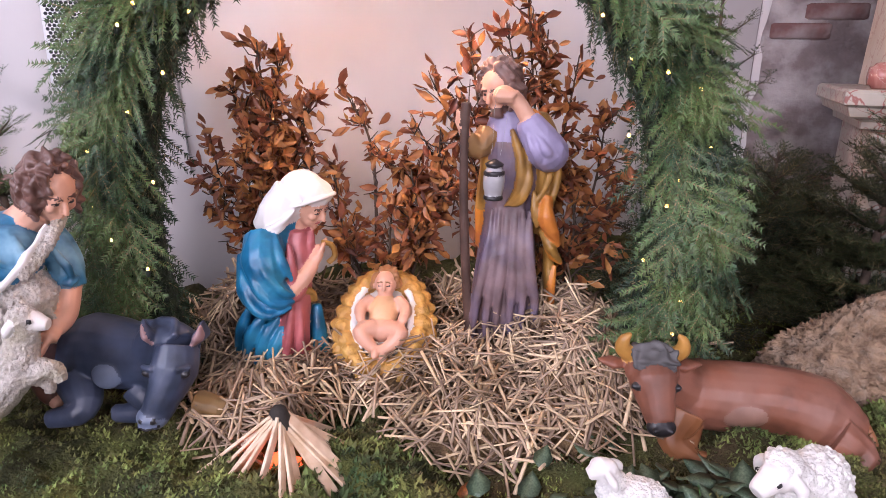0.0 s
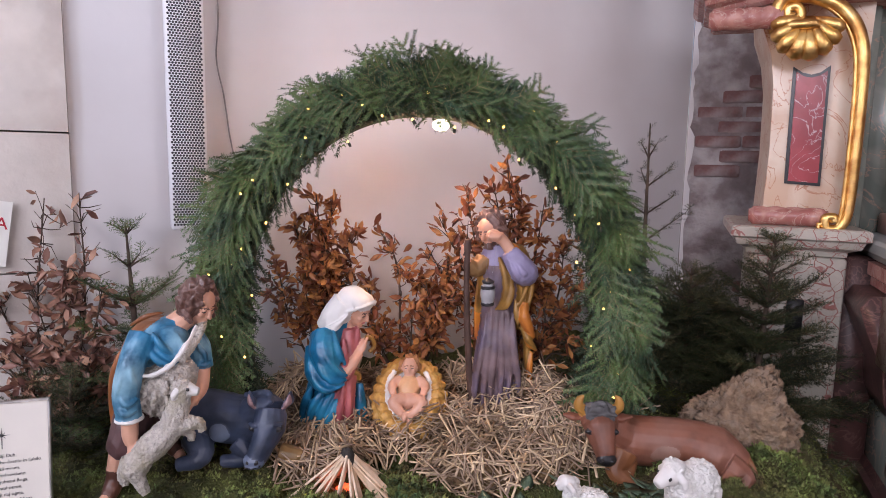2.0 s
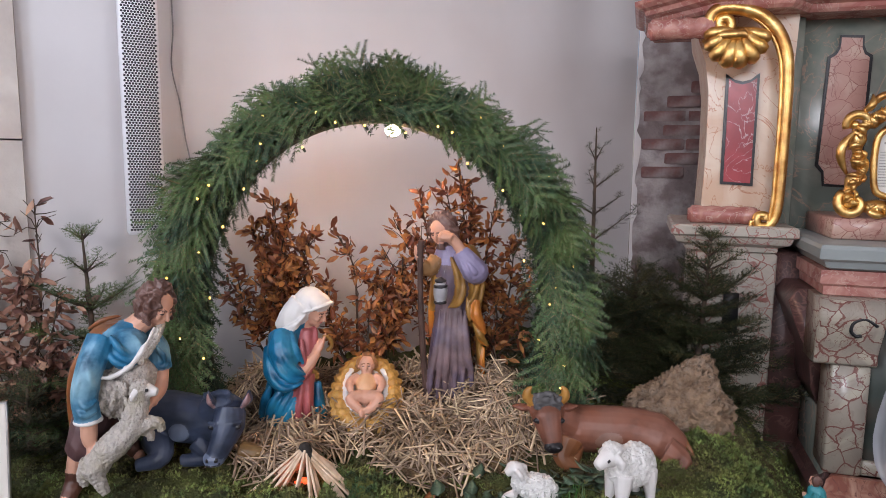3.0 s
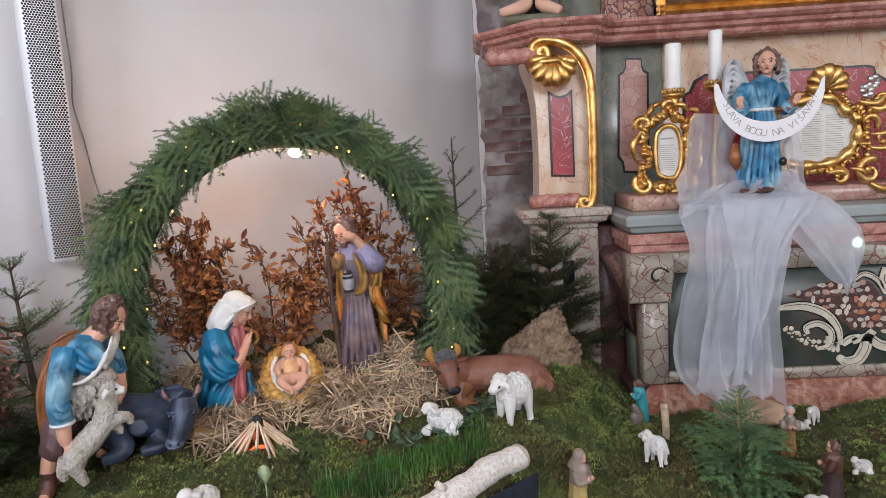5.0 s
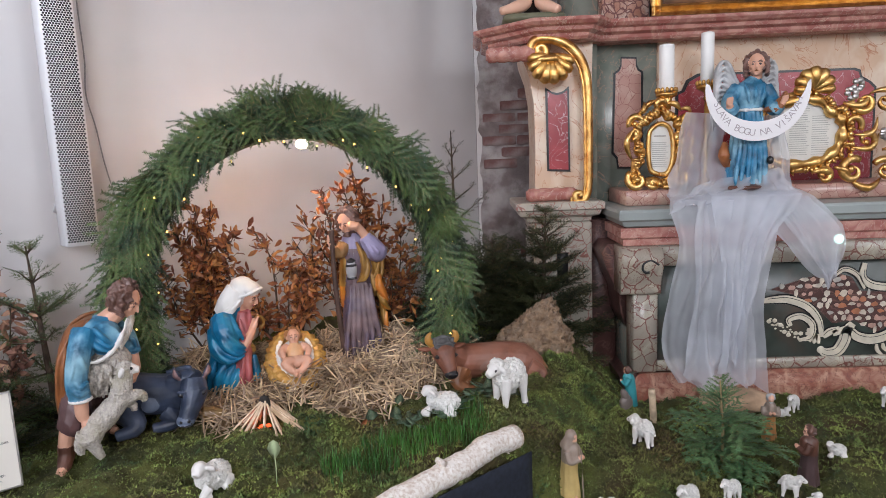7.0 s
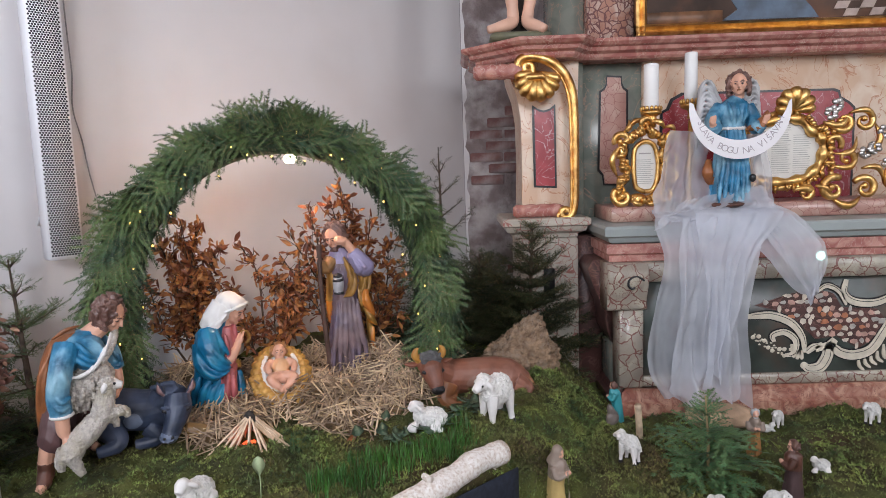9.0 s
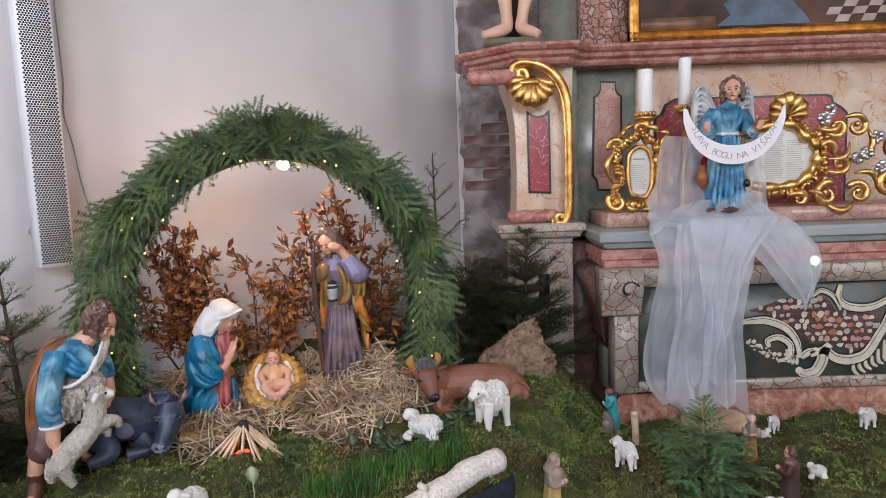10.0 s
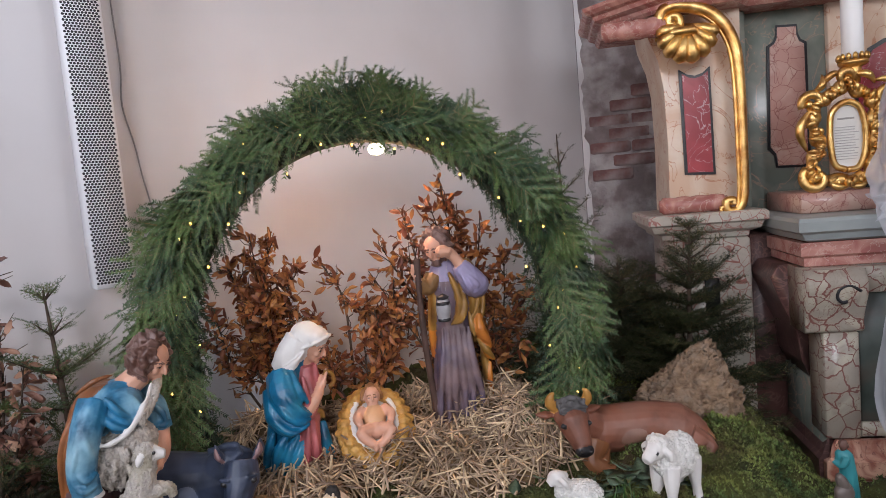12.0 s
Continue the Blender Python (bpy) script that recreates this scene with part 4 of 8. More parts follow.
def arch_point(t):
    """t from 0 (one foot) over the top to 1."""
    a = math.pi * (1.10 - 1.20 * t)
    return AC + AU * 0.622 * math.cos(a) + np.array((0, 0, 0.93 + 0.69 * math.sin(a) if math.sin(a) > 0 else 0.93 + 0.95 * math.sin(a)))


arch = thing("fir_arch", "arch bound from green fir boughs over the nativity", "arch")
# Core tube added to block see-through; its near-black green paints the inner shade.
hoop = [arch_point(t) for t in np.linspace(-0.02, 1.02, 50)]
part("hoop", tube(hoop, [0.055] * 50, 10), material("shaded_boughs", (0.014, 0.026, 0.012), 0.9, noise_scale=40, vary=0.5, bump=1.0, bump_scale=90, depth=0.02), arch, "core tube coloured as the shade between the boughs")
N = 760
tt = nrg.random(N)
pp, dd, uu, sc = [], [], [], []
for t in tt:
    p = arch_point(t)
    d = arch_point(min(1.02, t + 0.01)) - arch_point(max(-0.02, t - 0.01))
    d /= np.linalg.norm(d)
    if t < 0.5 + nrg.normal(0, 0.05):
        d = -d
    rad = np.cross(d, AN)
    rad /= np.linalg.norm(rad)
    ph = nrg.random() * TAU
    out = rad * math.cos(ph) + AN * math.sin(ph)
    ctr = p - AC - np.array((0, 0, 0.95))
    outer = np.dot(out, ctr) > 0
    thick = (0.048 if outer else 0.022) + 0.026 * abs(t - 0.5) * 2
    if not outer and abs(t - 0.47) < 0.09:
        continue
    lift = nrg.uniform(0.0, 0.28) if outer else nrg.uniform(-0.10, 0.06)
    pp.append(p + out * thick * nrg.uniform(0.6, 1.1))
    dd.append(d + out * lift + nrg.normal(0, 0.15, 3))
    uu.append(out + nrg.normal(0, 0.15, 3))
    sc.append(nrg.uniform(0.65, 1.0))
for k in range(70):
    t = 0.5 + nrg.normal(0, 0.06)
    p = arch_point(t)
    pp.append(p + np.array((0, 0, nrg.uniform(-0.02, 0.06))) - AN * 0.05)
    dd.append(AU * nrg.normal(0, 0.8) + np.array((0, 0, nrg.uniform(-0.15, 0.75))) - AN * nrg.uniform(0.0, 0.5))
    uu.append(-AN + nrg.normal(0, 0.2, 3))
    sc.append(nrg.uniform(0.5, 0.75))
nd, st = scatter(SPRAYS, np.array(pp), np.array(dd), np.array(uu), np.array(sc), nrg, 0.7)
leafy("needles", nd, NEEDLE_DEEP, arch, "dense inner fir needles, coloured dark for crevice shade")
leafy("twig", st, TWIG, arch)
# longer fans in the lighter green laid over them
pp, dd, uu, sc = [], [], [], []
for k in range(520):
    t = 1.0 * nrg.random()
    p = arch_point(t)
    d = arch_point(min(1.02, t + 0.01)) - arch_point(max(-0.02, t - 0.01))
    d /= np.linalg.norm(d)
    if t < 0.5 + nrg.normal(0, 0.06):
        d = -d
    rad = np.cross(d, AN)
    rad /= np.linalg.norm(rad)
    if np.dot(rad, p - AC - np.array((0, 0, 0.95))) < 0:
        rad = -rad
    ph = nrg.normal(0.22, 0.70)
    if ph < (-0.05 if 0.14 < t < 0.86 else -0.5):
        continue
    out = rad * math.sin(ph) - AN * math.cos(ph)
    thick = 0.055 + 0.022 * abs(t - 0.5) * 2
    pp.append(p + out * thick * nrg.uniform(0.8, 1.25) - d * 0.08)
    dd.append(d + out * nrg.uniform(0.0, 0.42) + nrg.normal(0, 0.17, 3) + rad * nrg.normal(0.08, 0.24))
    uu.append(out + nrg.normal(0, 0.25, 3))
    sc.append(nrg.uniform(0.55, 0.9))
for k in range(64):
    # tips that stand off the outer edge
    t = nrg.uniform(0.10, 0.90)
    d = arch_point(t + 0.01) - arch_point(t - 0.01)
    d /= np.linalg.norm(d)
    d = -d if t < 0.5 else d
    rad = arch_point(t) - AC - np.array((0, 0, 0.95))
    rad /= np.linalg.norm(rad)
    pp.append(arch_point(t) + rad * 0.03 - AN * nrg.uniform(-0.02, 0.06))
    dd.append(d * nrg.uniform(0.5, 1.0) + rad * nrg.uniform(0.45, 0.95) - AN * nrg.uniform(0.0, 0.3))
    uu.append(-AN + nrg.normal(0, 0.3, 3))
    sc.append(nrg.uniform(0.34, 0.55))
for k in range(48):
    t = 0.52 + nrg.normal(0, 0.045)
    pp.append(arch_point(t) + np.array((0, 0, nrg.uniform(0.0, 0.06))) - AN * nrg.uniform(0.0, 0.09))
    dd.append(AU * nrg.normal(0, 0.9) + np.array((0, 0, nrg.uniform(0.15, 0.75))) - AN * nrg.uniform(0.0, 0.4))
    uu.append(-AN + nrg.normal(0, 0.3, 3))
    sc.append(nrg.uniform(0.5, 0.72))
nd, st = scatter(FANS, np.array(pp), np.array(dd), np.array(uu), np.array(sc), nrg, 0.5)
leafy("fresh_needles", nd, NEEDLE, arch, "lighter green flat outer fir sprays")
leafy("bough", st, TWIG, arch, "thin pale brown stems")

# string of small warm lights wound round the arch
WARM = glow("warm_led", (1.0, 0.58, 0.13), 5.0)
CABLE = material("green_cable", (0.02, 0.03, 0.02), 0.5)
lights = thing("light_string", "string of small warm white lights on the arch", "fairy lights")
r = random.Random(14)
line, k, n = [], 0, 46
bulb_mesh = Geo().add(ball((0, 0, 0.0), (0.0036, 0.0036, 0.0046), 10, 7)).mesh("bulb", WARM)
sock_mesh = Geo().add(tube([(0, 0, -0.018), (0, 0, -0.004)], [0.004, 0.0055], 8)).mesh("socket", CABLE)
for i in range(n):
    t = 0.02 + 0.96 * i / (n - 1)
    p = arch_point(t)
    d = arch_point(t + 0.01) - arch_point(t - 0.01)
    d /= np.linalg.norm(d)
    rad = np.cross(d, AN)
    rad /= np.linalg.norm(rad)
    ph = i * 2.4
    out = rad * math.cos(ph) - AN * (0.45 + abs(math.sin(ph)))
    out /= np.linalg.norm(out)
    q = p + out * (0.088 + 0.02 * r.random())
    line.append(tuple(p + out * 0.070))
    if out[1] > 0.55:
        continue
    o = new("bulb", bulb_mesh)
    o.location = q
    o.parent = lights
    s = new("socket", sock_mesh)
    s.location = q
    s.rotation_euler = (r.uniform(-0.6, 0.6), r.uniform(-0.6, 0.6), 0)
    s.parent = lights
part("cable", tube(smoothline(line, 3), 0.0022, 5), CABLE, lights)

# lamp under the top of the arch
lampm = thing("spotlight", "bright warm bulb hung under the arch", "lamp", "", pose(-0.566, 1.35, 1.547))
part("bulb", ball((0, 0, 0), (0.028, 0.026, 0.020), 14, 9), glow("bulb_glow", (1.0, 0.88, 0.62), 20.0), lampm, "glowing white bulb")
part("lamp_holder", tube([(0.0, 0.03, 0.02), (0.0, 0.05, 0.045), (0, 0.05, 0.09)], [0.022, 0.02, 0.012], 10), CABLE, lampm, "dark lamp holder")


def spruce(name, x, y, z0, tip, spread, label, mat, rng, sparse=0.0, lean=(0, 0), whorl=0.075, bare=0.16, group="", foot=0.06, tpl=None):
    """A young spruce: trunk, whorled boughs and needles."""
    tree = thing(name, label, "tree", group)
    H = tip - z0
    base, top = np.array((x, y, z0 - 0.02)), np.array((x + lean[0], y + lean[1], tip))
    g = Geo()
    g.add(tube([base + (top - base) * t for t in np.linspace(0, 1, 8)], [max(0.0025, 0.016 * (1 - t) + 0.003) for t in np.linspace(0, 1, 8)], 7))
    pos, dirs, ups, sc = [], [], [], []
    t = foot
    while t < 0.99:
        h = t * H
        c = base + (top - base) * t
        L = spread * (1 - t) ** 0.8 * (1 if t < 1 - bare else 0.9) + 0.02
        nb = 6 if t < 1 - bare else 4
        a0 = rng.random() * TAU
        for k in range(nb):
            if rng.random() < sparse * 0.5:
                continue
            a = a0 + TAU * k / nb + rng.normal(0, 0.15)
            rise = 0.15 + 0.75 * t
            d = np.array((math.cos(a), math.sin(a), rise + rng.normal(0, 0.1)))
            d /= np.linalg.norm(d)
            l = L * rng.uniform(0.75, 1.1)
            pts = [c + d * l * s + np.array((0, 0, -0.12 * l * s * s + 0.08 * l * s ** 3)) for s in np.linspace(0, 1, 5)]
            g.add(tube(pts, [0.005, 0.004, 0.003, 0.0022, 0.0015], 5))
            m = max(3, int(l / 0.014 * (1 - 0.5 * sparse)))
            for j in range(m):
                s = (j + 0.5 + rng.random() * 0.5) / m
                p = c + d * l * s + np.array((0, 0, -0.12 * l * s * s + 0.08 * l * s ** 3))
                sd = np.cross(d, (0, 0, 1.0)) * (1 if j % 2 else -1)
                pos.append(p)
                dirs.append(d * 0.9 + sd * rng.uniform(0.3, 1.0) + np.array((0, 0, rng.uniform(-0.25, 0.2))))
                ups.append(np.array((0, 0, 1.0)) + rng.normal(0, 0.3, 3))
                sc.append(rng.uniform(0.7, 1.15) * (0.6 + 0.6 * (1 - t)) * (1 - 0.35 * sparse))
        t += whorl / H * rng.uniform(0.75, 1.25)
    for s in np.linspace(0.5, 1.0, 14):
        pos.append(base + (top - base) * s * 0.98)
        dirs.append(np.array((rng.normal(0, 0.35), rng.normal(0, 0.35), 1.0)))
        ups.append(rng.normal(0, 1, 3))
        sc.append(0.35)
    nd, st = scatter(tpl or SPRIGS, np.array(pos), np.array(dirs), np.array(ups), np.array(sc), rng)
    g.put("trunk", BARK, tree)
    leafy("crown", nd, mat, tree, "short dark needles")
    leafy("twig", st, TWIG, tree)
    return tree


spruce("spruce_tree", 0.05, 2.46, 0.45, 1.62, 0.50, "young spruce with a bare thin leader behind the arch", NEEDLE_DARK, nrg, 0.95, (-0.015, 0.01), 0.12, 0.45, "spruces behind the figures")
spruce("spruce_tree", 0.50, 2.03, 0.40, 1.16, 0.34, "dark young spruce beside the altar pedestal", NEEDLE_DARK, nrg, 0.1, (0.03, -0.03), 0.055, 0.3, "spruces behind the figures")
spruce("spruce_tree", 0.25, 2.12, 0.42, 1.02, 0.40, "low dark spruce behind the rock", NEEDLE_DARK, nrg, 0.1, (0.0, 0.0), 0.055, 0.2, "spruces behind the figures")
spruce("spruce_tree", 0.07, 1.98, 0.45, 0.98, 0.30, "low dark spruce behind the arch foot", NEEDLE_DARK, nrg, 0.1, (0.0, 0.0), 0.055, 0.2, "spruces behind the figures")
spruce("spruce_tree", -1.55, 1.03, 0.42, 1.19, 0.32, "small green spruce beside the arch", NEEDLE, nrg, 0.55, (-0.05, 0.0), 0.11, 0.3, "spruces behind the figures")
spruce("spruce_tree", -1.62, 0.80, 0.40, 0.72, 0.28, "low spruce bough beside the shepherd", NEEDLE_DARK, nrg, 0.1, (0.0, 0.0), 0.06, 0.2, "spruces behind the figures")

def sapling(x, y, z0, tip):
    """A young fir: thin stem with flat feathered boughs right down to the moss."""
    tree = thing("fir_sapling", "small fresh green fir sapling set in the moss", "tree")
    H = tip - z0
    base = np.array((x, y, z0 - 0.02))
    top = np.array((x - 0.02, y - 0.02, tip - 0.06))
    part("trunk", tube([base, (base + top) / 2 + np.array((0.008, 0, 0)), top], [0.008, 0.006, 0.003], 7), TWIG, tree, "thin light brown stem")
    pos, dirs, ups, sc = [], [], [], []
    for lev, (t, L, rise, nb) in enumerate(((0.10, 0.26, 0.10, 7), (0.22, 0.27, 0.20, 7), (0.34, 0.25, 0.22, 7), (0.46, 0.22, 0.30, 6), (0.58, 0.19, 0.40, 6), (0.70, 0.15, 0.50, 5), (0.82, 0.11, 0.75, 5))):
        for k in range(nb):
            a = lev * 1.1 + TAU * k / nb + nrg.normal(0, 0.22)
            pos.append(base + (top - base) * (t + nrg.normal(0, 0.025)))
            dirs.append(np.array((math.cos(a), math.sin(a), rise + nrg.normal(0, 0.12))))
            ups.append(np.array((0, 0, 1.0)) + nrg.normal(0, 0.18, 3))
            sc.append(L / 0.27 * nrg.uniform(0.8, 1.12))
    pos.append(base + (top - base) * 0.80)
    dirs.append(np.array((-0.03, -0.02, 1.0)))
    ups.append(np.array((0.2, -1.0, 0)))
    sc.append(0.55)
    tpl = [spray_template(nrg, 0.27, 4, 0.027, 0.0030, 0.0056, 0.35, 0.0026) for _ in range(4)]
    nd, st = scatter(tpl, np.array(pos), np.array(dirs), np.array(ups), np.array(sc), nrg, 1.0)
    leafy("crown", nd, vary_islands(material("sapling_needles", (0.125, 0.215, 0.085), 0.45, noise_scale=14, color2=(0.055, 0.12, 0.050), bump=0.0), 0.35, 0.02), tree, "flat bright green needles")
    leafy("twig", st, TWIG, tree)


sapling(1.06, 0.96, 0.22, 0.67)


def leaf_template(rng):
    """A curled pointed leaf: two halves folded on the midrib."""
    L, W = 1.0, 0.21
    pts = []
    curl, fold = rng.uniform(-1.0, 1.2), rng.uniform(0.15, 0.55)
    for t, w in ((0, 0.02), (0.28, 0.8), (0.58, 1.0), (0.85, 0.5), (1.0, 0.0)):
        zc = curl * t * t * 0.5
        pts.append(((t * L, -w * W, zc + fold * w * 0.5), (t * L, 0, zc), (t * L, w * W, zc + fold * w * 0.5 + rng.uniform(-0.1, 0.1))))
    v = np.array(pts)
    tri = []
    for i in range(4):
        for a in (0, 1):
            tri += [(v[i, a], v[i + 1, a], v[i + 1, a + 1]), (v[i, a], v[i + 1, a + 1], v[i, a + 1])]
    return np.array(tri).reshape(-1, 3)


LEAVES = [leaf_template(nrg) for _ in range(7)]


def bush(name, base, stems, label, mat, rng, leaf=0.042, per=7.0, spread=0.12, twig_from=0.25):
    """Cut beech branches: stems to given tips with side twigs and dry leaves."""
    b = thing(name, label, "branches", "dry beech branches")
    g = Geo()
    pos, dirs, sc = [], [], []
    for tip, fullness in stems:
        tip = np.array(tip, float)
        b0 = np.array(base, float) + np.append(rng.normal(0, 0.025, 2), 0)
        midp = (b0 + tip) / 2 + rng.normal(0, 0.04, 3) + np.array((0, 0, 0.03))
        pts = smoothline([b0, midp, tip], 8)
        g.add(tube(pts, np.linspace(0.006, 0.0018, len(pts)).tolist(), 6))
        L = np.linalg.norm(tip - b0)
        nt = int(L / 0.024)
        for j in range(nt):
            s = twig_from + (1 - twig_from) * (j + rng.random()) / nt
            p = np.array(pts[min(len(pts) - 1, int(s * (len(pts) - 1)))])
            d = (tip - b0) / L * 0.7 + rng.normal(0, 0.6, 3)
            d /= np.linalg.norm(d)
            l = spread * rng.uniform(0.4, 1.2) * (1.15 - 0.6 * s)
            q = p + d * l
            m = p + d * l * 0.5 + rng.normal(0, 0.008, 3)
            g.add(tube([p, m, q], [0.0022, 0.0016, 0.001], 4))
            for k in range(rng.poisson(per * fullness)):
                w = rng.uniform(0.2, 1.05)
                pos.append(p + d * l * w + rng.normal(0, 0.006, 3))
                dirs.append(d * 0.5 + rng.normal(0, 0.7, 3) + np.array((0, 0, -0.25)))
                sc.append(leaf * rng.uniform(0.65, 1.3))
    pos, dirs, sc = np.array(pos), np.array(dirs), np.array(sc)
    R = frames_for(dirs, rng.normal(0, 1, (len(pos), 3)) + np.array((0, -0.4, 0.8)))
    which = rng.integers(0, len(LEAVES), len(pos))
    out, faces, n = [], [], 0
    for k, tpl in enumerate(LEAVES):
        i = np.where(which == k)[0]
        w = np.einsum("nij,mj->nmi", R[i], tpl) * sc[i][:, None, None] + pos[i][:, None, :]
        # weld each leaf so that it counts as one island
        uniq, inv = np.unique(tpl.round(5), axis=0, return_inverse=True)
        first = [int(np.where(inv == u)[0][0]) for u in range(len(uniq))]
        out.append(w[:, first].reshape(-1, 3))
        f = inv.reshape(-1, 3)
        faces.append((f[None] + (np.arange(len(i)) * len(uniq))[:, None, None] + n).reshape(-1, 3))
        n += len(i) * len(uniq)
    g.put("stem", BARK, b, "thin dark branching stems")
    tris_mesh("leaves", np.concatenate(out), np.concatenate(faces), mat, b, "curled dry brown leaves")
    return b


bush("beech_branches", (-1.05, 1.47, 0.55), [((-1.27, 1.44, 1.02), 0.8), ((-1.20, 1.45, 1.18), 1.0), ((-1.10, 1.45, 1.30), 1.0), ((-1.03, 1.46, 1.26), 1.1), ((-0.96, 1.50, 1.17), 0.9), ((-0.94, 1.50, 0.98), 0.9), ((-1.22, 1.44, 0.85), 0.5), ((-1.12, 1.40, 1.05), 1.1), ((-1.02, 1.42, 1.02), 1.2)], "copper brown dry beech branches behind the kneeling figure", LEAF, nrg, 0.040, 7.4, 0.11, 0.35)
bush("beech_branches", (-0.74, 1.52, 0.55), [((-0.90, 1.50, 0.95), 1.0), ((-0.78, 1.51, 1.02), 1.0), ((-0.68, 1.53, 0.98), 1.1), ((-0.58, 1.56, 0.93), 1.0), ((-0.85, 1.5, 1.16), 0.25), ((-0.60, 1.54, 1.08), 0.5), ((-0.72, 1.5, 0.90), 1.0), ((-0.64, 1.50, 0.84), 1.0), ((-0.82, 1.48, 0.82), 0.9)], "low glowing brown beech twigs behind the crib", LEAF, nrg, 0.041, 7.4, 0.10, 0.35)
bush("beech_branches", (-0.36, 1.66, 0.55), [((-0.57, 1.64, 1.33), 0.5), ((-0.66, 1.60, 1.22), 0.6), ((-0.42, 1.66, 1.44), 0.35), ((-0.70, 1.57, 1.12), 0.45), ((-0.56, 1.58, 1.18), 0.7), ((-0.46, 1.62, 1.36), 0.9), ((-0.36, 1.66, 1.34), 1.1), ((-0.28, 1.68, 1.28), 1.1), ((-0.20, 1.70, 1.15), 1.0), ((-0.12, 1.72, 0.98), 0.9), ((-0.46, 1.62, 1.08), 1.0), ((-0.16, 1.68, 0.82), 0.7), ((-0.52, 1.60, 0.98), 0.7), ((-0.30, 1.64, 1.02), 1.0)], "tall red brown beech branches behind the standing figure", LEAF, nrg, 0.040, 6.6, 0.11, 0.3)
bush("beech_branches", (-1.82, 0.88, 0.42), [((-1.69, 0.93, 1.30), 0.22), ((-1.80, 0.89, 1.28), 0.25), ((-1.62, 0.94, 0.98), 0.9), ((-1.72, 0.90, 1.05), 0.9), ((-1.86, 0.86, 1.02), 0.9), ((-2.0, 0.82, 1.0), 0.8), ((-2.06, 0.80, 0.80), 0.8), ((-1.70, 0.88, 0.75), 0.9), ((-1.92, 0.80, 0.80), 0.9), ((-1.60, 0.92, 0.72), 0.6)], "faded grey brown beech branches against the wall", LEAF_PALE, nrg, 0.048, 4.6, 0.12, 0.3)

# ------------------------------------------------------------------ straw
# Bed straw coloured darker to imitate the shaded gaps between the stalks.
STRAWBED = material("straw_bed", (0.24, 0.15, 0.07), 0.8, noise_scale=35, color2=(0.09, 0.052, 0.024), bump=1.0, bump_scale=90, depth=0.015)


def straw_top(x, y):
    """Height of the straw over the moss."""
    h = 0.105 * math.exp(-(((x + 0.28) / 0.24) ** 2 + ((y - 1.47) / 0.19) ** 2))
    h += 0.175 * math.exp(-(((x + 1.06) / 0.17) ** 2 + ((y - 1.30) / 0.13) ** 2))
    h += 0.060 * math.exp(-(((x + 0.68) / 0.28) ** 2 + ((y - 1.32) / 0.22) ** 2))
    h += 0.065 * math.exp(-(((x + 0.14) / 0.16) ** 2 + ((y - 1.36) / 0.12) ** 2))
    h += 0.060 * math.exp(-(((x + 0.80) / 0.16) ** 2 + ((y - 1.02) / 0.15) ** 2))
    h += 0.055 * math.exp(-(((x + 0.35) / 0.22) ** 2 + ((y - 1.19) / 0.14) ** 2))
    h += 0.075 * math.exp(-(((x + 0.60) / 0.50) ** 2 + ((y - 1.60) / 0.11) ** 2))
    return h


def straw_here(x, y):
    h = straw_top(x, y)
    gap = math.exp(-(((x + 0.60) / 0.09) ** 2 + ((y - 1.02) / 0.12) ** 2))
    return h - 0.05 * gap


straw = thing("straw", "heap of loose pale golden straw under the figures", "straw")
straw["kind"] = "stuff"
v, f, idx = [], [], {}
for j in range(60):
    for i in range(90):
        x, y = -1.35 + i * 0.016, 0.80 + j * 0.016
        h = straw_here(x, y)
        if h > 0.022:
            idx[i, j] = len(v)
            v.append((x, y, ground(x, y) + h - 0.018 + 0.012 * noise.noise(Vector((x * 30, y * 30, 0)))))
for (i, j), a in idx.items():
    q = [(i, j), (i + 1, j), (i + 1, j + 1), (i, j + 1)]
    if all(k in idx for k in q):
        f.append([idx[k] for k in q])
part("straw_bed", (v, f), STRAWBED, straw, "matted straw underneath, darkened as the shaded gaps between stalks")


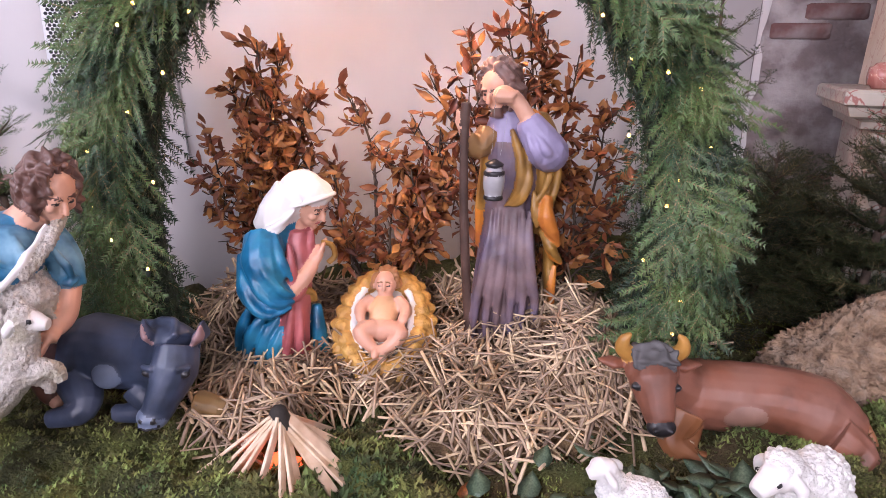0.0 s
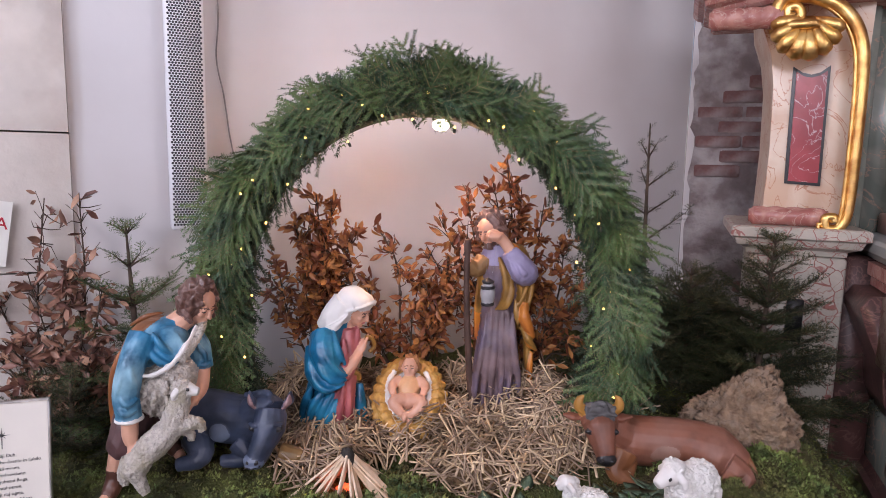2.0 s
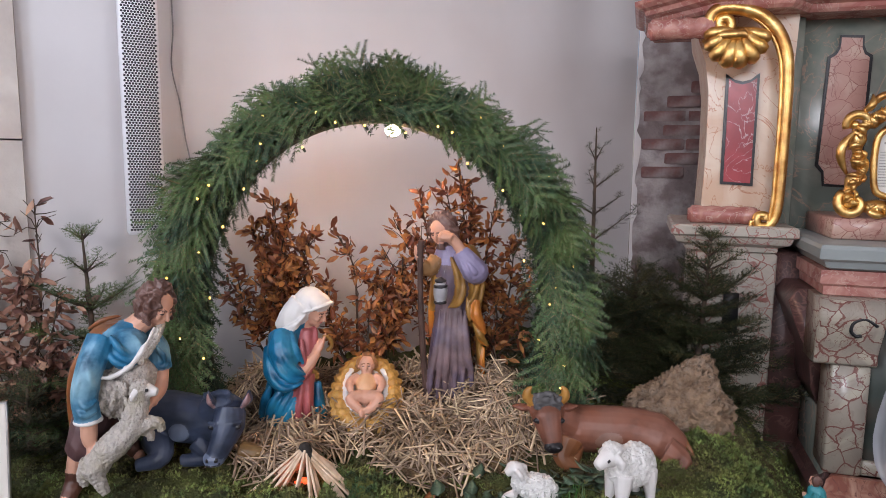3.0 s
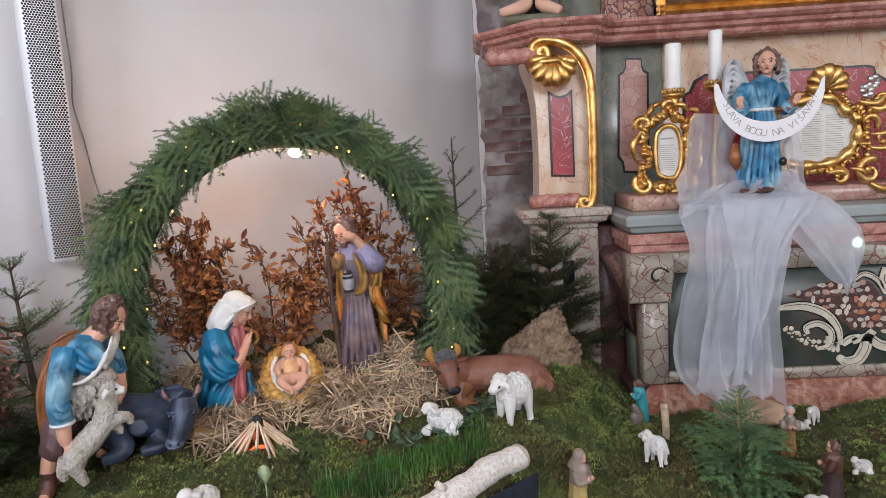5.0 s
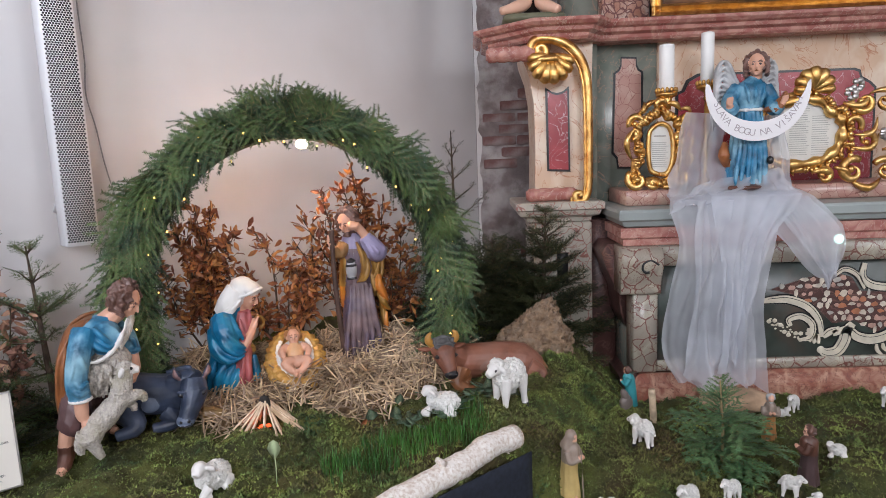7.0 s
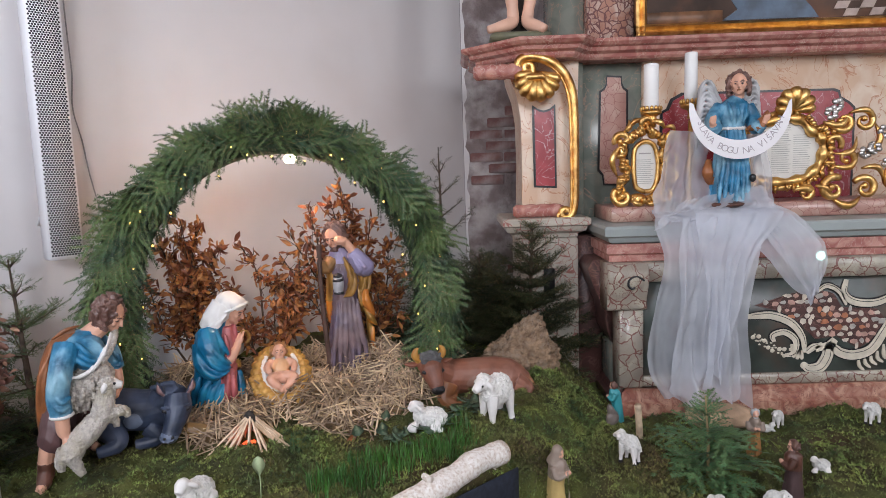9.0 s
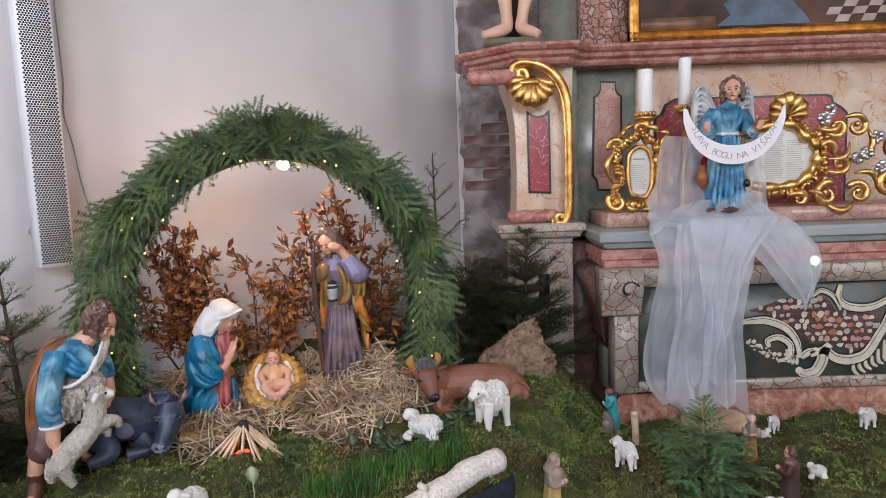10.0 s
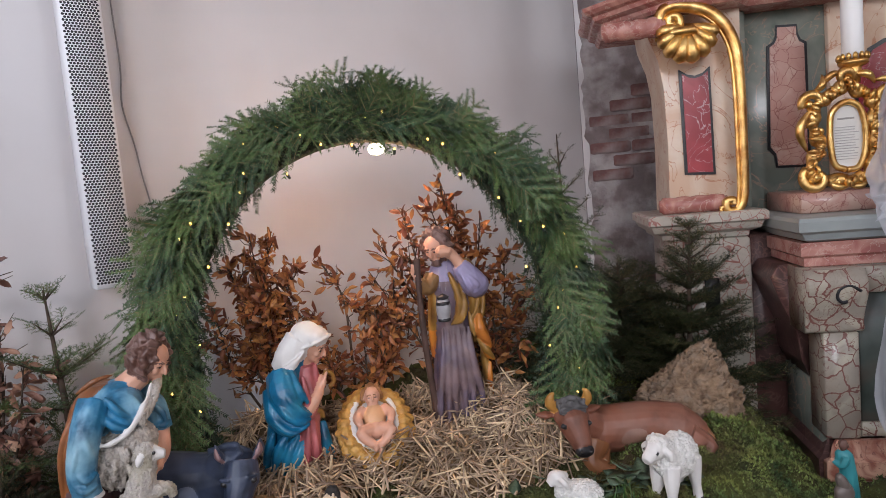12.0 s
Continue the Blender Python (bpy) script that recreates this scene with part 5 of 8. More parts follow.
def stalks(n, rng, lo, hi, pick, w0=0.0016, w1=0.0030, tilt=0.22):
    V, F, k = [], [], 0
    while k < n:
        x, y = rng.uniform(-1.32, 0.10), rng.uniform(0.82, 1.72)
        h = straw_here(x, y)
        if h < pick * (0.4 + 0.9 * rng.random()):
            continue
        z = ground(x, y) + h + rng.uniform(-0.012, 0.016)
        a, e = rng.random() * TAU, rng.normal(0, tilt)
        gx, gy = (straw_here(x + 0.02, y) - straw_here(x - 0.02, y)) / 0.04, (straw_here(x, y + 0.02) - straw_here(x, y - 0.02)) / 0.04
        d = np.array((math.cos(a), math.sin(a), gx * math.cos(a) + gy * math.sin(a) + math.tan(e)))
        d /= np.linalg.norm(d)
        L = rng.uniform(lo, hi)
        s = np.cross(d, (0, 0, 1.0))
        s /= np.linalg.norm(s) + 1e-9
        u = np.cross(s, d)
        w = rng.uniform(w0, w1)
        c = np.array((x, y, z))
        bend = u * rng.normal(0, 0.05) * L
        for t, o in ((-0.5, 0), (0.05, 1), (0.5, 0)):
            p = c + d * L * t + bend * o
            V += [p + s * w, p + u * w * 0.7, p - s * w, p - u * w * 0.7]
        b = k * 12
        for r_ in (0, 4):
            for q in range(4):
                m = (q + 1) % 4
                F += [(b + r_ + q, b + r_ + m, b + r_ + 4 + m), (b + r_ + q, b + r_ + 4 + m, b + r_ + 4 + q)]
        F += [(b, b + 2, b + 1), (b, b + 3, b + 2), (b + 8, b + 9, b + 10), (b + 8, b + 10, b + 11)]
        k += 1
    return np.array(V), np.array(F)


V, F = stalks(3400, nrg, 0.06, 0.21, 0.032, 0.0020, 0.0046, 0.42)
tris_mesh("stalks", V, F, STRAW, straw, "loose dry stalks")
V, F = stalks(330, nrg, 0.08, 0.20, 0.016, 0.0022, 0.0042, 0.4)
tris_mesh("stray_stalks", V, F, STRAW, straw)

# ------------------------------------------------------------------ moss tufts and grass
def tufts(n, x0, x1, y0, y1, size, rng, blades=5, skip_straw=True):
    V, k = [], 0
    while k < n:
        x, y = rng.uniform(x0, x1), rng.uniform(y0, y1)
        if (x > 0.88 and y > 1.70) or (skip_straw and -1.35 < x < 0.1 and straw_here(x, y) > 0.045):
            continue
        z = ground(x, y) + 0.020 * noise.noise(Vector((x * 38, y * 38, 2))) - 0.002
        c = np.array((x, y, z))
        patch = 0.7 + 0.9 * max(0, noise.noise(Vector((x * 3, y * 3, 9))) + 0.3)
        for b in range(blades):
            a = rng.random() * TAU
            l = size * rng.uniform(0.5, 1.3) * patch
            d = np.array((math.cos(a) * 0.8, math.sin(a) * 0.8, rng.uniform(0.4, 1.0))) * l
            w = np.array((-math.sin(a), math.cos(a), 0)) * l * 0.36
            p = c + rng.normal(0, 0.006, 3) * (1, 1, 0)
            V += [p - w, p + w, p + d]
        k += 1
    return np.array(V)


mv = np.concatenate((tufts(24000, -1.75, 0.75, 0.30, 1.35, 0.0085, nrg, 6), tufts(15000, 0.25, 0.95, 0.55, 1.55, 0.010, nrg, 6), tufts(20000, 0.60, 2.45, 0.35, 1.72, 0.0095, nrg, 6), tufts(5000, -0.1, 0.9, 1.35, 2.0, 0.009, nrg)))
ob = tris_mesh("moss_tufts", mv, np.arange(len(mv)).reshape(-1, 3), MOSSLEAF, None)
tagged(ob, "short curly green moss shoots on the mound", "moss", kind="stuff")

GRASS = vary_islands(material("grass", (0.075, 0.19, 0.03), 0.5, noise_scale=6, color2=(0.04, 0.12, 0.022), bump=0.0), 0.4, 0.02)
V, F, k = [], [], 0
while k < 1700:
    s, o = nrg.random(), nrg.normal(0, 0.055)
    x, y = -0.36 + 0.52 * s - 0.35 * o, 0.50 + 0.40 * s + 0.75 * o + 0.03
    a, l = nrg.random() * TAU, nrg.uniform(0.03, 0.075)
    c = np.array((x, y, ground(x, y) - 0.004))
    lean = np.array((math.cos(a), math.sin(a), 0)) * l * nrg.uniform(0.1, 0.6)
    w = np.array((-math.sin(a), math.cos(a), 0)) * 0.0014
    m = c + lean * 0.3 + np.array((0, 0, l * 0.6))
    e = c + lean + np.array((0, 0, l))
    b = k * 5
    V += [c - w, c + w, m + w * 0.8, m - w * 0.8, e]
    F += [(b, b + 1, b + 2), (b, b + 2, b + 3), (b + 3, b + 2, b + 4)]
    k += 1
tagged(tris_mesh("grass", np.array(V), np.array(F), GRASS, None), "patch of fresh green grass in the moss", "grass", kind="stuff")


# ------------------------------------------------------------------ painted figures
from mathutils.bvhtree import BVHTree
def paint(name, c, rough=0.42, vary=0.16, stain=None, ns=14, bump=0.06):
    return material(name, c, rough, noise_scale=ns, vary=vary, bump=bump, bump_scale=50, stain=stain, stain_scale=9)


P_SKIN = paint("painted_skin", (0.66, 0.36, 0.25), 0.38, 0.08)
P_HAIR = paint("painted_brown_hair", (0.125, 0.060, 0.045), 0.35, 0.35, (0.24, 0.15, 0.13))
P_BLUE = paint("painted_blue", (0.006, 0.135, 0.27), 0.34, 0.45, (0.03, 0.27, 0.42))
P_SKY = paint("painted_sky_blue", (0.020, 0.155, 0.285), 0.40, 0.45, (0.27, 0.47, 0.56), 18)
P_PINK = paint("painted_rose", (0.47, 0.13, 0.13), 0.42, 0.2, (0.30, 0.07, 0.08))
P_WHITE = paint("painted_white", (0.74, 0.71, 0.68), 0.5, 0.05)
P_MAUVE = paint("painted_mauve", (0.165, 0.108, 0.112), 0.42, 0.35, (0.115, 0.10, 0.17))
P_LILAC = paint("painted_lilac", (0.30, 0.26, 0.40), 0.42, 0.15)
P_GOLDC = paint("painted_gold", (0.38, 0.20, 0.045), 0.36, 0.35, (0.17, 0.085, 0.025))
P_ORANGE = paint("painted_orange", (0.62, 0.22, 0.03), 0.4, 0.2, (0.42, 0.12, 0.03))
P_BROWN = paint("painted_brown", (0.11, 0.045, 0.03), 0.4, 0.3)
P_RUST = paint("painted_rust", (0.26, 0.09, 0.03), 0.42, 0.3)
P_BREECH = paint("painted_dull_plum", (0.10, 0.05, 0.05), 0.45, 0.3)
P_DARK = paint("painted_dark", (0.02, 0.018, 0.02), 0.35, 0.2)
P_FLEECE = material("fleece", (0.52, 0.47, 0.42), 0.8, noise_scale=60, vary=0.2, bump=1.0, bump_scale=150, depth=0.008, stain=(0.45, 0.40, 0.31), stain_scale=18)
P_WFLEECE = material("white_fleece", (0.80, 0.78, 0.74), 0.75, noise_scale=60, vary=0.1, bump=1.0, bump_scale=170, depth=0.007)
P_DONKEY = paint("painted_donkey", (0.036, 0.050, 0.088), 0.42, 0.4, (0.085, 0.10, 0.15))
P_OX = paint("painted_ox", (0.215, 0.078, 0.045), 0.42, 0.3, (0.28, 0.125, 0.085))
P_HORN = paint("painted_horn", (0.45, 0.22, 0.05), 0.35, 0.2)
P_STRAWB = material("painted_straw_bed", (0.62, 0.36, 0.09), 0.5, noise_scale=40, color2=(0.42, 0.21, 0.05), bump=0.6, bump_scale=110, depth=0.006)
P_WOODB = paint("painted_staff", (0.075, 0.04, 0.03), 0.5, 0.3)
P_SILV = paint("pewter", (0.34, 0.33, 0.34), 0.3, 0.2)
P_GREY = paint("painted_grey", (0.42, 0.42, 0.43), 0.5, 0.2, (0.62, 0.62, 0.62))


def robe(g, rows, slots, n=44, folds=9, amp=0.07, twist=2.0, seed=1, steps=5):
    """A draped body: rows of (x, y, z, rx, ry) from foot to top; slots(angle, t) gives the paint."""
    rows = smoothline(rows, steps)
    m = len(rows)
    v = []
    for i, (cx, cy, cz, rx, ry) in enumerate(rows):
        t = i / (m - 1)
        for k in range(n):
            a = TAU * k / n
            fold = math.sin(folds * a + twist * t * 6 + 1.3 * math.sin(2 * a + seed)) * 0.7 + 0.4 * math.sin((folds * 2 - 3) * a - twist * 4 * t + seed)
            q = 1 + amp * (1 - 0.75 * t) * fold
            v.append((cx + rx * math.cos(a) * q, cy + ry * math.sin(a) * q, cz))
    base = g.n
    g.v.append(np.array(v))
    g.n += len(v)
    for i in range(m - 1):
        for k in range(n):
            j = (k + 1) % n
            g.f.append([base + i * n + k, base + i * n + j, base + (i + 1) * n + j, base + (i + 1) * n + k])
            g.m.append(slots(TAU * (k + 0.5) / n, i / (m - 1)))
            g.s.append(True)
    g.f += [[base + (m - 1) * n + k for k in range(n)], [base + k for k in range(n)][::-1]]
    g.m += [slots(0, 1), slots(0, 0)]
    g.s += [True, True]


def limb(g, pts, rad, slot, n=12, steps=4, flat=1.0):
    p = smoothline(pts, steps)
    g.add(tube(p, np.interp(np.linspace(0, len(rad) - 1, len(p)), range(len(rad)), rad).tolist(), n, flat), slot)


def curls(d, k=9.0, a=0.08):
    return 1 + a * math.sin(k * d.x + 3) * math.sin(k * d.y + 1) + a * 0.8 * math.sin(k * 1.5 * d.z + 4 * d.x)


def head(g, c, r, face, skin, hair, hair_top=True, dark=None, tilt=0.0, beard=None, roll=0.0, locks=46, length=0.0, lip=None):
    """A head whose face looks along the plan angle face (degrees); length lets the hair fall down the neck."""
    m = Matrix.Translation(c) @ Matrix.Rotation(radians(face), 4, "Z") @ Matrix.Rotation(radians(tilt), 4, "Y") @ Matrix.Rotation(radians(roll), 4, "X")
    dk = dark if dark is not None else hair
    g.add(ball((-r * 0.06, 0, r * 0.12), (r * 0.84, r * 0.74, r * 0.88), 18, 14), skin, m)
    g.add(ball((r * 0.20, 0, -r * 0.42), (r * 0.56, r * 0.52, r * 0.56), 16, 10), skin, m)
    g.add(ball((r * 0.58, 0, -r * 0.80), (r * 0.17, r * 0.20, r * 0.15), 10, 7), skin, m)
    g.add(tube([(r * 0.72, 0, r * 0.20), (r * 0.92, 0, -r * 0.10), (r * 0.98, 0, -r * 0.20), (r * 0.76, 0, -r * 0.27)], [r * 0.08, r * 0.10, r * 0.13, r * 0.09], 8), skin, m)
    for s in (-1, 1):
        g.add(ball((r * 0.52, s * r * 0.36, -r * 0.18), (r * 0.24, r * 0.20, r * 0.22), 10, 7), skin, m)
        g.add(ball((r * 0.700, s * r * 0.27, r * 0.055), (r * 0.085, r * 0.125, r * 0.050), 9, 6), dk, m)
        g.add(tube([(r * 0.72, s * r * 0.10, r * 0.23), (r * 0.70, s * r * 0.28, r * 0.28), (r * 0.56, s * r * 0.46, r * 0.20)], [r * 0.05, r * 0.06, r * 0.035], 6), hair, m)
    g.add(tube([(r * 0.66, -r * 0.20, -r * 0.49), (r * 0.79, 0, -r * 0.47), (r * 0.66, r * 0.20, -r * 0.49)], [r * 0.04, r * 0.075, r * 0.04], 7), lip if lip is not None else skin, m)
    g.add(tube([(-r * 0.15, 0, -r * 0.4), (-r * 0.25, 0, -r * 1.15)], [r * 0.48, r * 0.50], 12), skin, m)
    if hair_top:
        g.add(ball((-r * 0.30, 0, r * 0.22), (r * 0.86, r * 0.92, r * 0.92), 26, 16), hair, m)
        g.add(ball((-r * 0.36, 0, -r * 0.20), (r * 0.62, r * 0.86, r * 0.72), 22, 14), hair, m)
        q = random.Random(int(1000 * r) + locks)
        for k in range(locks):
            a, e = q.uniform(0.55, TAU - 0.55), q.uniform(-0.75, 1.45)
            if e > 0.75:
                a = q.uniform(0, TAU)
            d = Vector((math.cos(a) * math.cos(e), math.sin(a) * math.cos(e), math.sin(e)))
            p = Vector((-r * 0.30, 0, r * 0.18)) + Vector((d.x * r * 0.88, d.y * r * 0.93, d.z * r * 0.93))
            t = d.cross(Vector((q.uniform(-1, 1), q.uniform(-1, 1), q.uniform(-1, 1)))).normalized() * r * 0.22
            down = Vector((-r * 0.05, 0, -r * 0.26))
            g.add(tube(smoothline([p - t * 0.6 - down * 0.4, p + d * r * 0.10, p + t * 0.6 + down, p + down * 1.5 - t * 0.2], 3), [r * 0.05] + [r * 0.115] * 8 + [r * 0.04], 6), hair, m)
        if length:
            for s in (-1, 1):
                for k in range(4):
                    x0 = r * (0.34 - 0.26 * k)
                    g.add(tube(smoothline([(x0, s * r * 0.74, r * 0.25), (x0 - r * 0.05, s * r * 0.88, -r * 0.25), (x0 + r * 0.06, s * r * 0.80, -r * (0.5 + length * 0.5)), (x0 - r * 0.08, s * r * 0.86, -r * (0.6 + length))], 4), [r * 0.16] * 9 + [r * 0.18, r * 0.15, r * 0.12, r * 0.06], 8), hair, m)
    if beard is not None:
        g.add(ball((r * 0.36, 0, -r * 0.74), (r * 0.44, r * 0.46, r * 0.46), 14, 9, lambda d: curls(d, 12, 0.06)), beard, m)
        for s in (-1, 0, 1):
            g.add(tube([(r * 0.55, s * r * 0.26, -r * 0.62), (r * 0.56, s * r * 0.22, -r * 0.95), (r * 0.44, s * r * 0.12, -r * 1.22)], [r * 0.15, r * 0.15, r * 0.05], 7), beard, m)


def folds(g, slot, lines, r=0.010):
    """Raised cloth folds along given lines."""
    for pts in lines:
        p = smoothline(pts, 5)
        n = len(p)
        g.add(tube(p, [max(0.002, r * math.sin(math.pi * (0.12 + 0.80 * i / (n - 1)))) for i in range(n)], 8), slot)


def hand(g, wrist, knuckle, tip, r, slot, fingers=4, spread=(0, 0, 1)):
    """A palm with fingers side by side along spread."""
    w, k, t, s = (Vector(q) for q in (wrist, knuckle, tip, spread))
    s.normalize()
    g.add(tube([w, (w + k) / 2, k], [r * 0.9, r * 1.15, r], 10, 0.75), slot)
    for i in range(fingers):
        o = s * r * 0.62 * (i - (fingers - 1) / 2)
        g.add(tube([k + o * 0.9, (k + t) / 2 + o, t + o * 0.9], [r * 0.42, r * 0.38, r * 0.26], 6), slot)


def fuse(g, name, mats, voxel=0.0030, rounds=2):
    """Melts the overlapping forms of a figure into one carved surface; cloth, hair and wool get their relief."""
    raw = g.mesh(name, mats)
    tmp = bpy.data.objects.new("tmp", raw)
    scene.collection.objects.link(tmp)
    md = tmp.modifiers.new("fuse", "REMESH")
    md.mode, md.voxel_size = "VOXEL", voxel
    me = bpy.data.meshes.new_from_object(tmp.evaluated_get(bpy.context.evaluated_depsgraph_get()))
    bpy.data.objects.remove(tmp)
    n = len(me.vertices)
    co = np.empty(n * 3, np.float32)
    me.vertices.foreach_get("co", co)
    co = co.reshape(-1, 3).astype(float)
    ed = np.empty(len(me.edges) * 2, np.int32)
    me.edges.foreach_get("vertices", ed)
    ed = ed.reshape(-1, 2)
    cnt = np.bincount(ed.ravel(), minlength=n)[:, None]
    tree = BVHTree.FromPolygons(np.concatenate(g.v).tolist(), g.f)
    slot = np.array([g.m[tree.find_nearest(Vector(p))[2]] for p in co])
    for _ in range(rounds):
        acc = np.zeros_like(co)
        np.add.at(acc, ed[:, 0], co[ed[:, 1]])
        np.add.at(acc, ed[:, 1], co[ed[:, 0]])
        co = co * 0.45 + acc / np.maximum(cnt, 1) * 0.55
    me.vertices.foreach_set("co", co.astype(np.float32).ravel())
    me.update()
    nr = np.empty(n * 3, np.float32)
    me.vertex_normals.foreach_get("vector", nr)
    nr = nr.reshape(-1, 3)
    names = [mt.name for mt in mats]
    for i in range(n):
        k = names[slot[i]]
        x, y, z = co[i]
        if "fleece" in k:
            d = 0.0055 * (0.35 - abs(noise.noise(Vector((x * 95, y * 95, z * 95))))) + 0.003 * noise.noise(Vector((x * 190, y * 190, z * 190)))
        elif "hair" in k:
            q = noise.noise(Vector((x * 22, y * 22, z * 22)))
            d = 0.0045 * math.sin(170 * (x + y) * 0.6 + 140 * z + 9 * q)
        elif "skin" in k or "dark" in k or "staff" in k or "pewter" in k or "ear" in k or "horn" in k:
            d = 0.0
        elif "donkey" in k or "ox" in k or "muzzle" in k:
            d = 0.002 * noise.noise(Vector((x * 30, y * 30, z * 30)))
        else:
            q = noise.noise(Vector((x * 9, y * 9, z * 4)))
            w = noise.noise(Vector((x * 26 + 2 * q, y * 26, z * 7 + 1.5 * q)))
            d = 0.0045 * (0.22 - abs(w))
        co[i] += nr[i] * d
    me.vertices.foreach_set("co", co.astype(np.float32).ravel())
    me.materials.clear()
    for mt in mats:
        me.materials.append(mt)
    first = np.empty(len(me.polygons), np.int32)
    me.polygons.foreach_get("loop_start", first)
    lv = np.empty(len(me.loops), np.int32)
    me.loops.foreach_get("vertex_index", lv)
    me.polygons.foreach_set("material_index", slot[lv[first]].astype(np.int32))
    me.polygons.foreach_set("use_smooth", [True] * len(me.polygons))
    me.update()
    return me


def statue(g, name, mats, label, m):
    o = new(name, fuse(g, name, mats))
    o.matrix_world = m
    return tagged(o, label, "statue")


# kneeling figure in the blue cloak
g = Geo()
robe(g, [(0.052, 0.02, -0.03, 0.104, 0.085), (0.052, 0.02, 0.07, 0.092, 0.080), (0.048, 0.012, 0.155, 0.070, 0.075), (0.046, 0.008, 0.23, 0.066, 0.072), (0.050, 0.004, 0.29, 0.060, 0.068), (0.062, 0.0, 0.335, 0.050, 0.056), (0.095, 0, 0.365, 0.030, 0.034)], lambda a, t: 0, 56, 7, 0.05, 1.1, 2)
robe(g, [(0.090, -0.050, -0.03, 0.052, 0.045), (0.096, -0.046, 0.07, 0.046, 0.045), (0.112, -0.036, 0.16, 0.036, 0.048), (0.118, -0.024, 0.25, 0.034, 0.046), (0.118, -0.010, 0.34, 0.026, 0.030)], lambda a, t: 1, 44, 6, 0.09, 0.5, 1)
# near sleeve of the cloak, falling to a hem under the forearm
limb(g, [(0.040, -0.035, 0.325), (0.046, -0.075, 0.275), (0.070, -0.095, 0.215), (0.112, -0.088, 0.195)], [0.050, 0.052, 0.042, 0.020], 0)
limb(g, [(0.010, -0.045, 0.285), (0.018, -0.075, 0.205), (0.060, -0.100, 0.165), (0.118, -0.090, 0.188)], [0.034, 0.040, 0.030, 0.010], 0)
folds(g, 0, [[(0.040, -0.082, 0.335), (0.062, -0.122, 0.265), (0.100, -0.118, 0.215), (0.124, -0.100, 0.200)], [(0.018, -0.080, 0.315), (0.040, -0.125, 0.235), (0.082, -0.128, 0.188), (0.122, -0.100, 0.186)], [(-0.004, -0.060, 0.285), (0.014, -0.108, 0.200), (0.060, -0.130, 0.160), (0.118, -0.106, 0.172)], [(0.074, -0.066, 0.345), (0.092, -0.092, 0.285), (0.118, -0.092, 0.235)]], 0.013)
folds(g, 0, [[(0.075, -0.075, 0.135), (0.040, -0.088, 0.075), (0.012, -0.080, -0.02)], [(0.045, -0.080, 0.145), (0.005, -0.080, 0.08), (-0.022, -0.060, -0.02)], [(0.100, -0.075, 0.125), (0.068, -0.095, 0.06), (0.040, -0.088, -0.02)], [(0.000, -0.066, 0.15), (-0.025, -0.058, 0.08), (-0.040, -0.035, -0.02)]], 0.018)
folds(g, 1, [[(0.112, -0.085, 0.17), (0.100, -0.095, 0.08), (0.090, -0.098, -0.02)], [(0.130, -0.075, 0.16), (0.128, -0.085, 0.07), (0.128, -0.085, -0.02)], [(0.108, -0.070, 0.32), (0.116, -0.080, 0.25), (0.112, -0.085, 0.18)]], 0.012)
limb(g, [(0.155, 0.00, 0.14), (0.158, -0.01, 0.08), (0.168, -0.01, -0.01)], [0.012, 0.022, 0.026], 0)
# forearms and joined hands
limb(g, [(0.110, -0.075, 0.205), (0.138, -0.060, 0.235), (0.158, -0.040, 0.262)], [0.026, 0.022, 0.017], 2)
limb(g, [(0.105, -0.070, 0.195), (0.128, -0.062, 0.222)], [0.032, 0.026], 1)
hand(g, (0.156, -0.042, 0.262), (0.172, -0.030, 0.288), (0.186, -0.022, 0.318), 0.016, 2, 4, (0, 1, 0.2))
limb(g, [(0.128, -0.010, 0.225), (0.150, -0.020, 0.26), (0.176, -0.018, 0.30)], [0.020, 0.020, 0.012], 2)
limb(g, [(0.150, -0.010, 0.345), (0.148, -0.020, 0.31), (0.138, -0.030, 0.275)], [0.008, 0.013, 0.010], 1)
g.add(tube(smoothline([(0.176, -0.03, 0.315), (0.200, -0.02, 0.305), (0.206, -0.01, 0.275), (0.190, -0.02, 0.258)], 4), 0.008, 8), 6)
g.add(tube(smoothline([(0.138, -0.06, 0.20), (0.156, -0.045, 0.19), (0.160, -0.04, 0.165)], 4), 0.008, 8), 6)
head(g, (0.150, -0.014, 0.402), 0.052, -28, 2, 3, False, 5, 26, lip=1)
# white veil: cap over the head, rim that stands out over the face, fall to the shoulder
hm = Matrix.Translation((0.138, -0.008, 0.418)) @ Matrix.Rotation(radians(-20), 4, "Z") @ Matrix.Rotation(radians(24), 4, "Y")
g.add(ball((-0.012, 0, 0.014), (0.058, 0.054, 0.050), 24, 14), 4, hm)
g.add(ball((0.014, 0, 0.026), (0.046, 0.052, 0.034), 20, 12), 4, hm)
g.add(tube(smoothline([(-0.030, -0.050, -0.034), (0.008, -0.055, -0.006), (0.038, -0.050, 0.022), (0.056, -0.026, 0.040), (0.060, 0.0, 0.044), (0.056, 0.026, 0.040), (0.038, 0.050, 0.022), (0.0, 0.055, -0.006)], 4), 0.0050, 8), 4, hm)
limb(g, [(0.110, -0.012, 0.425), (0.078, -0.016, 0.392), (0.048, -0.018, 0.366), (0.018, -0.016, 0.348)], [0.050, 0.045, 0.036, 0.014], 4, 16, 4, 1.05)
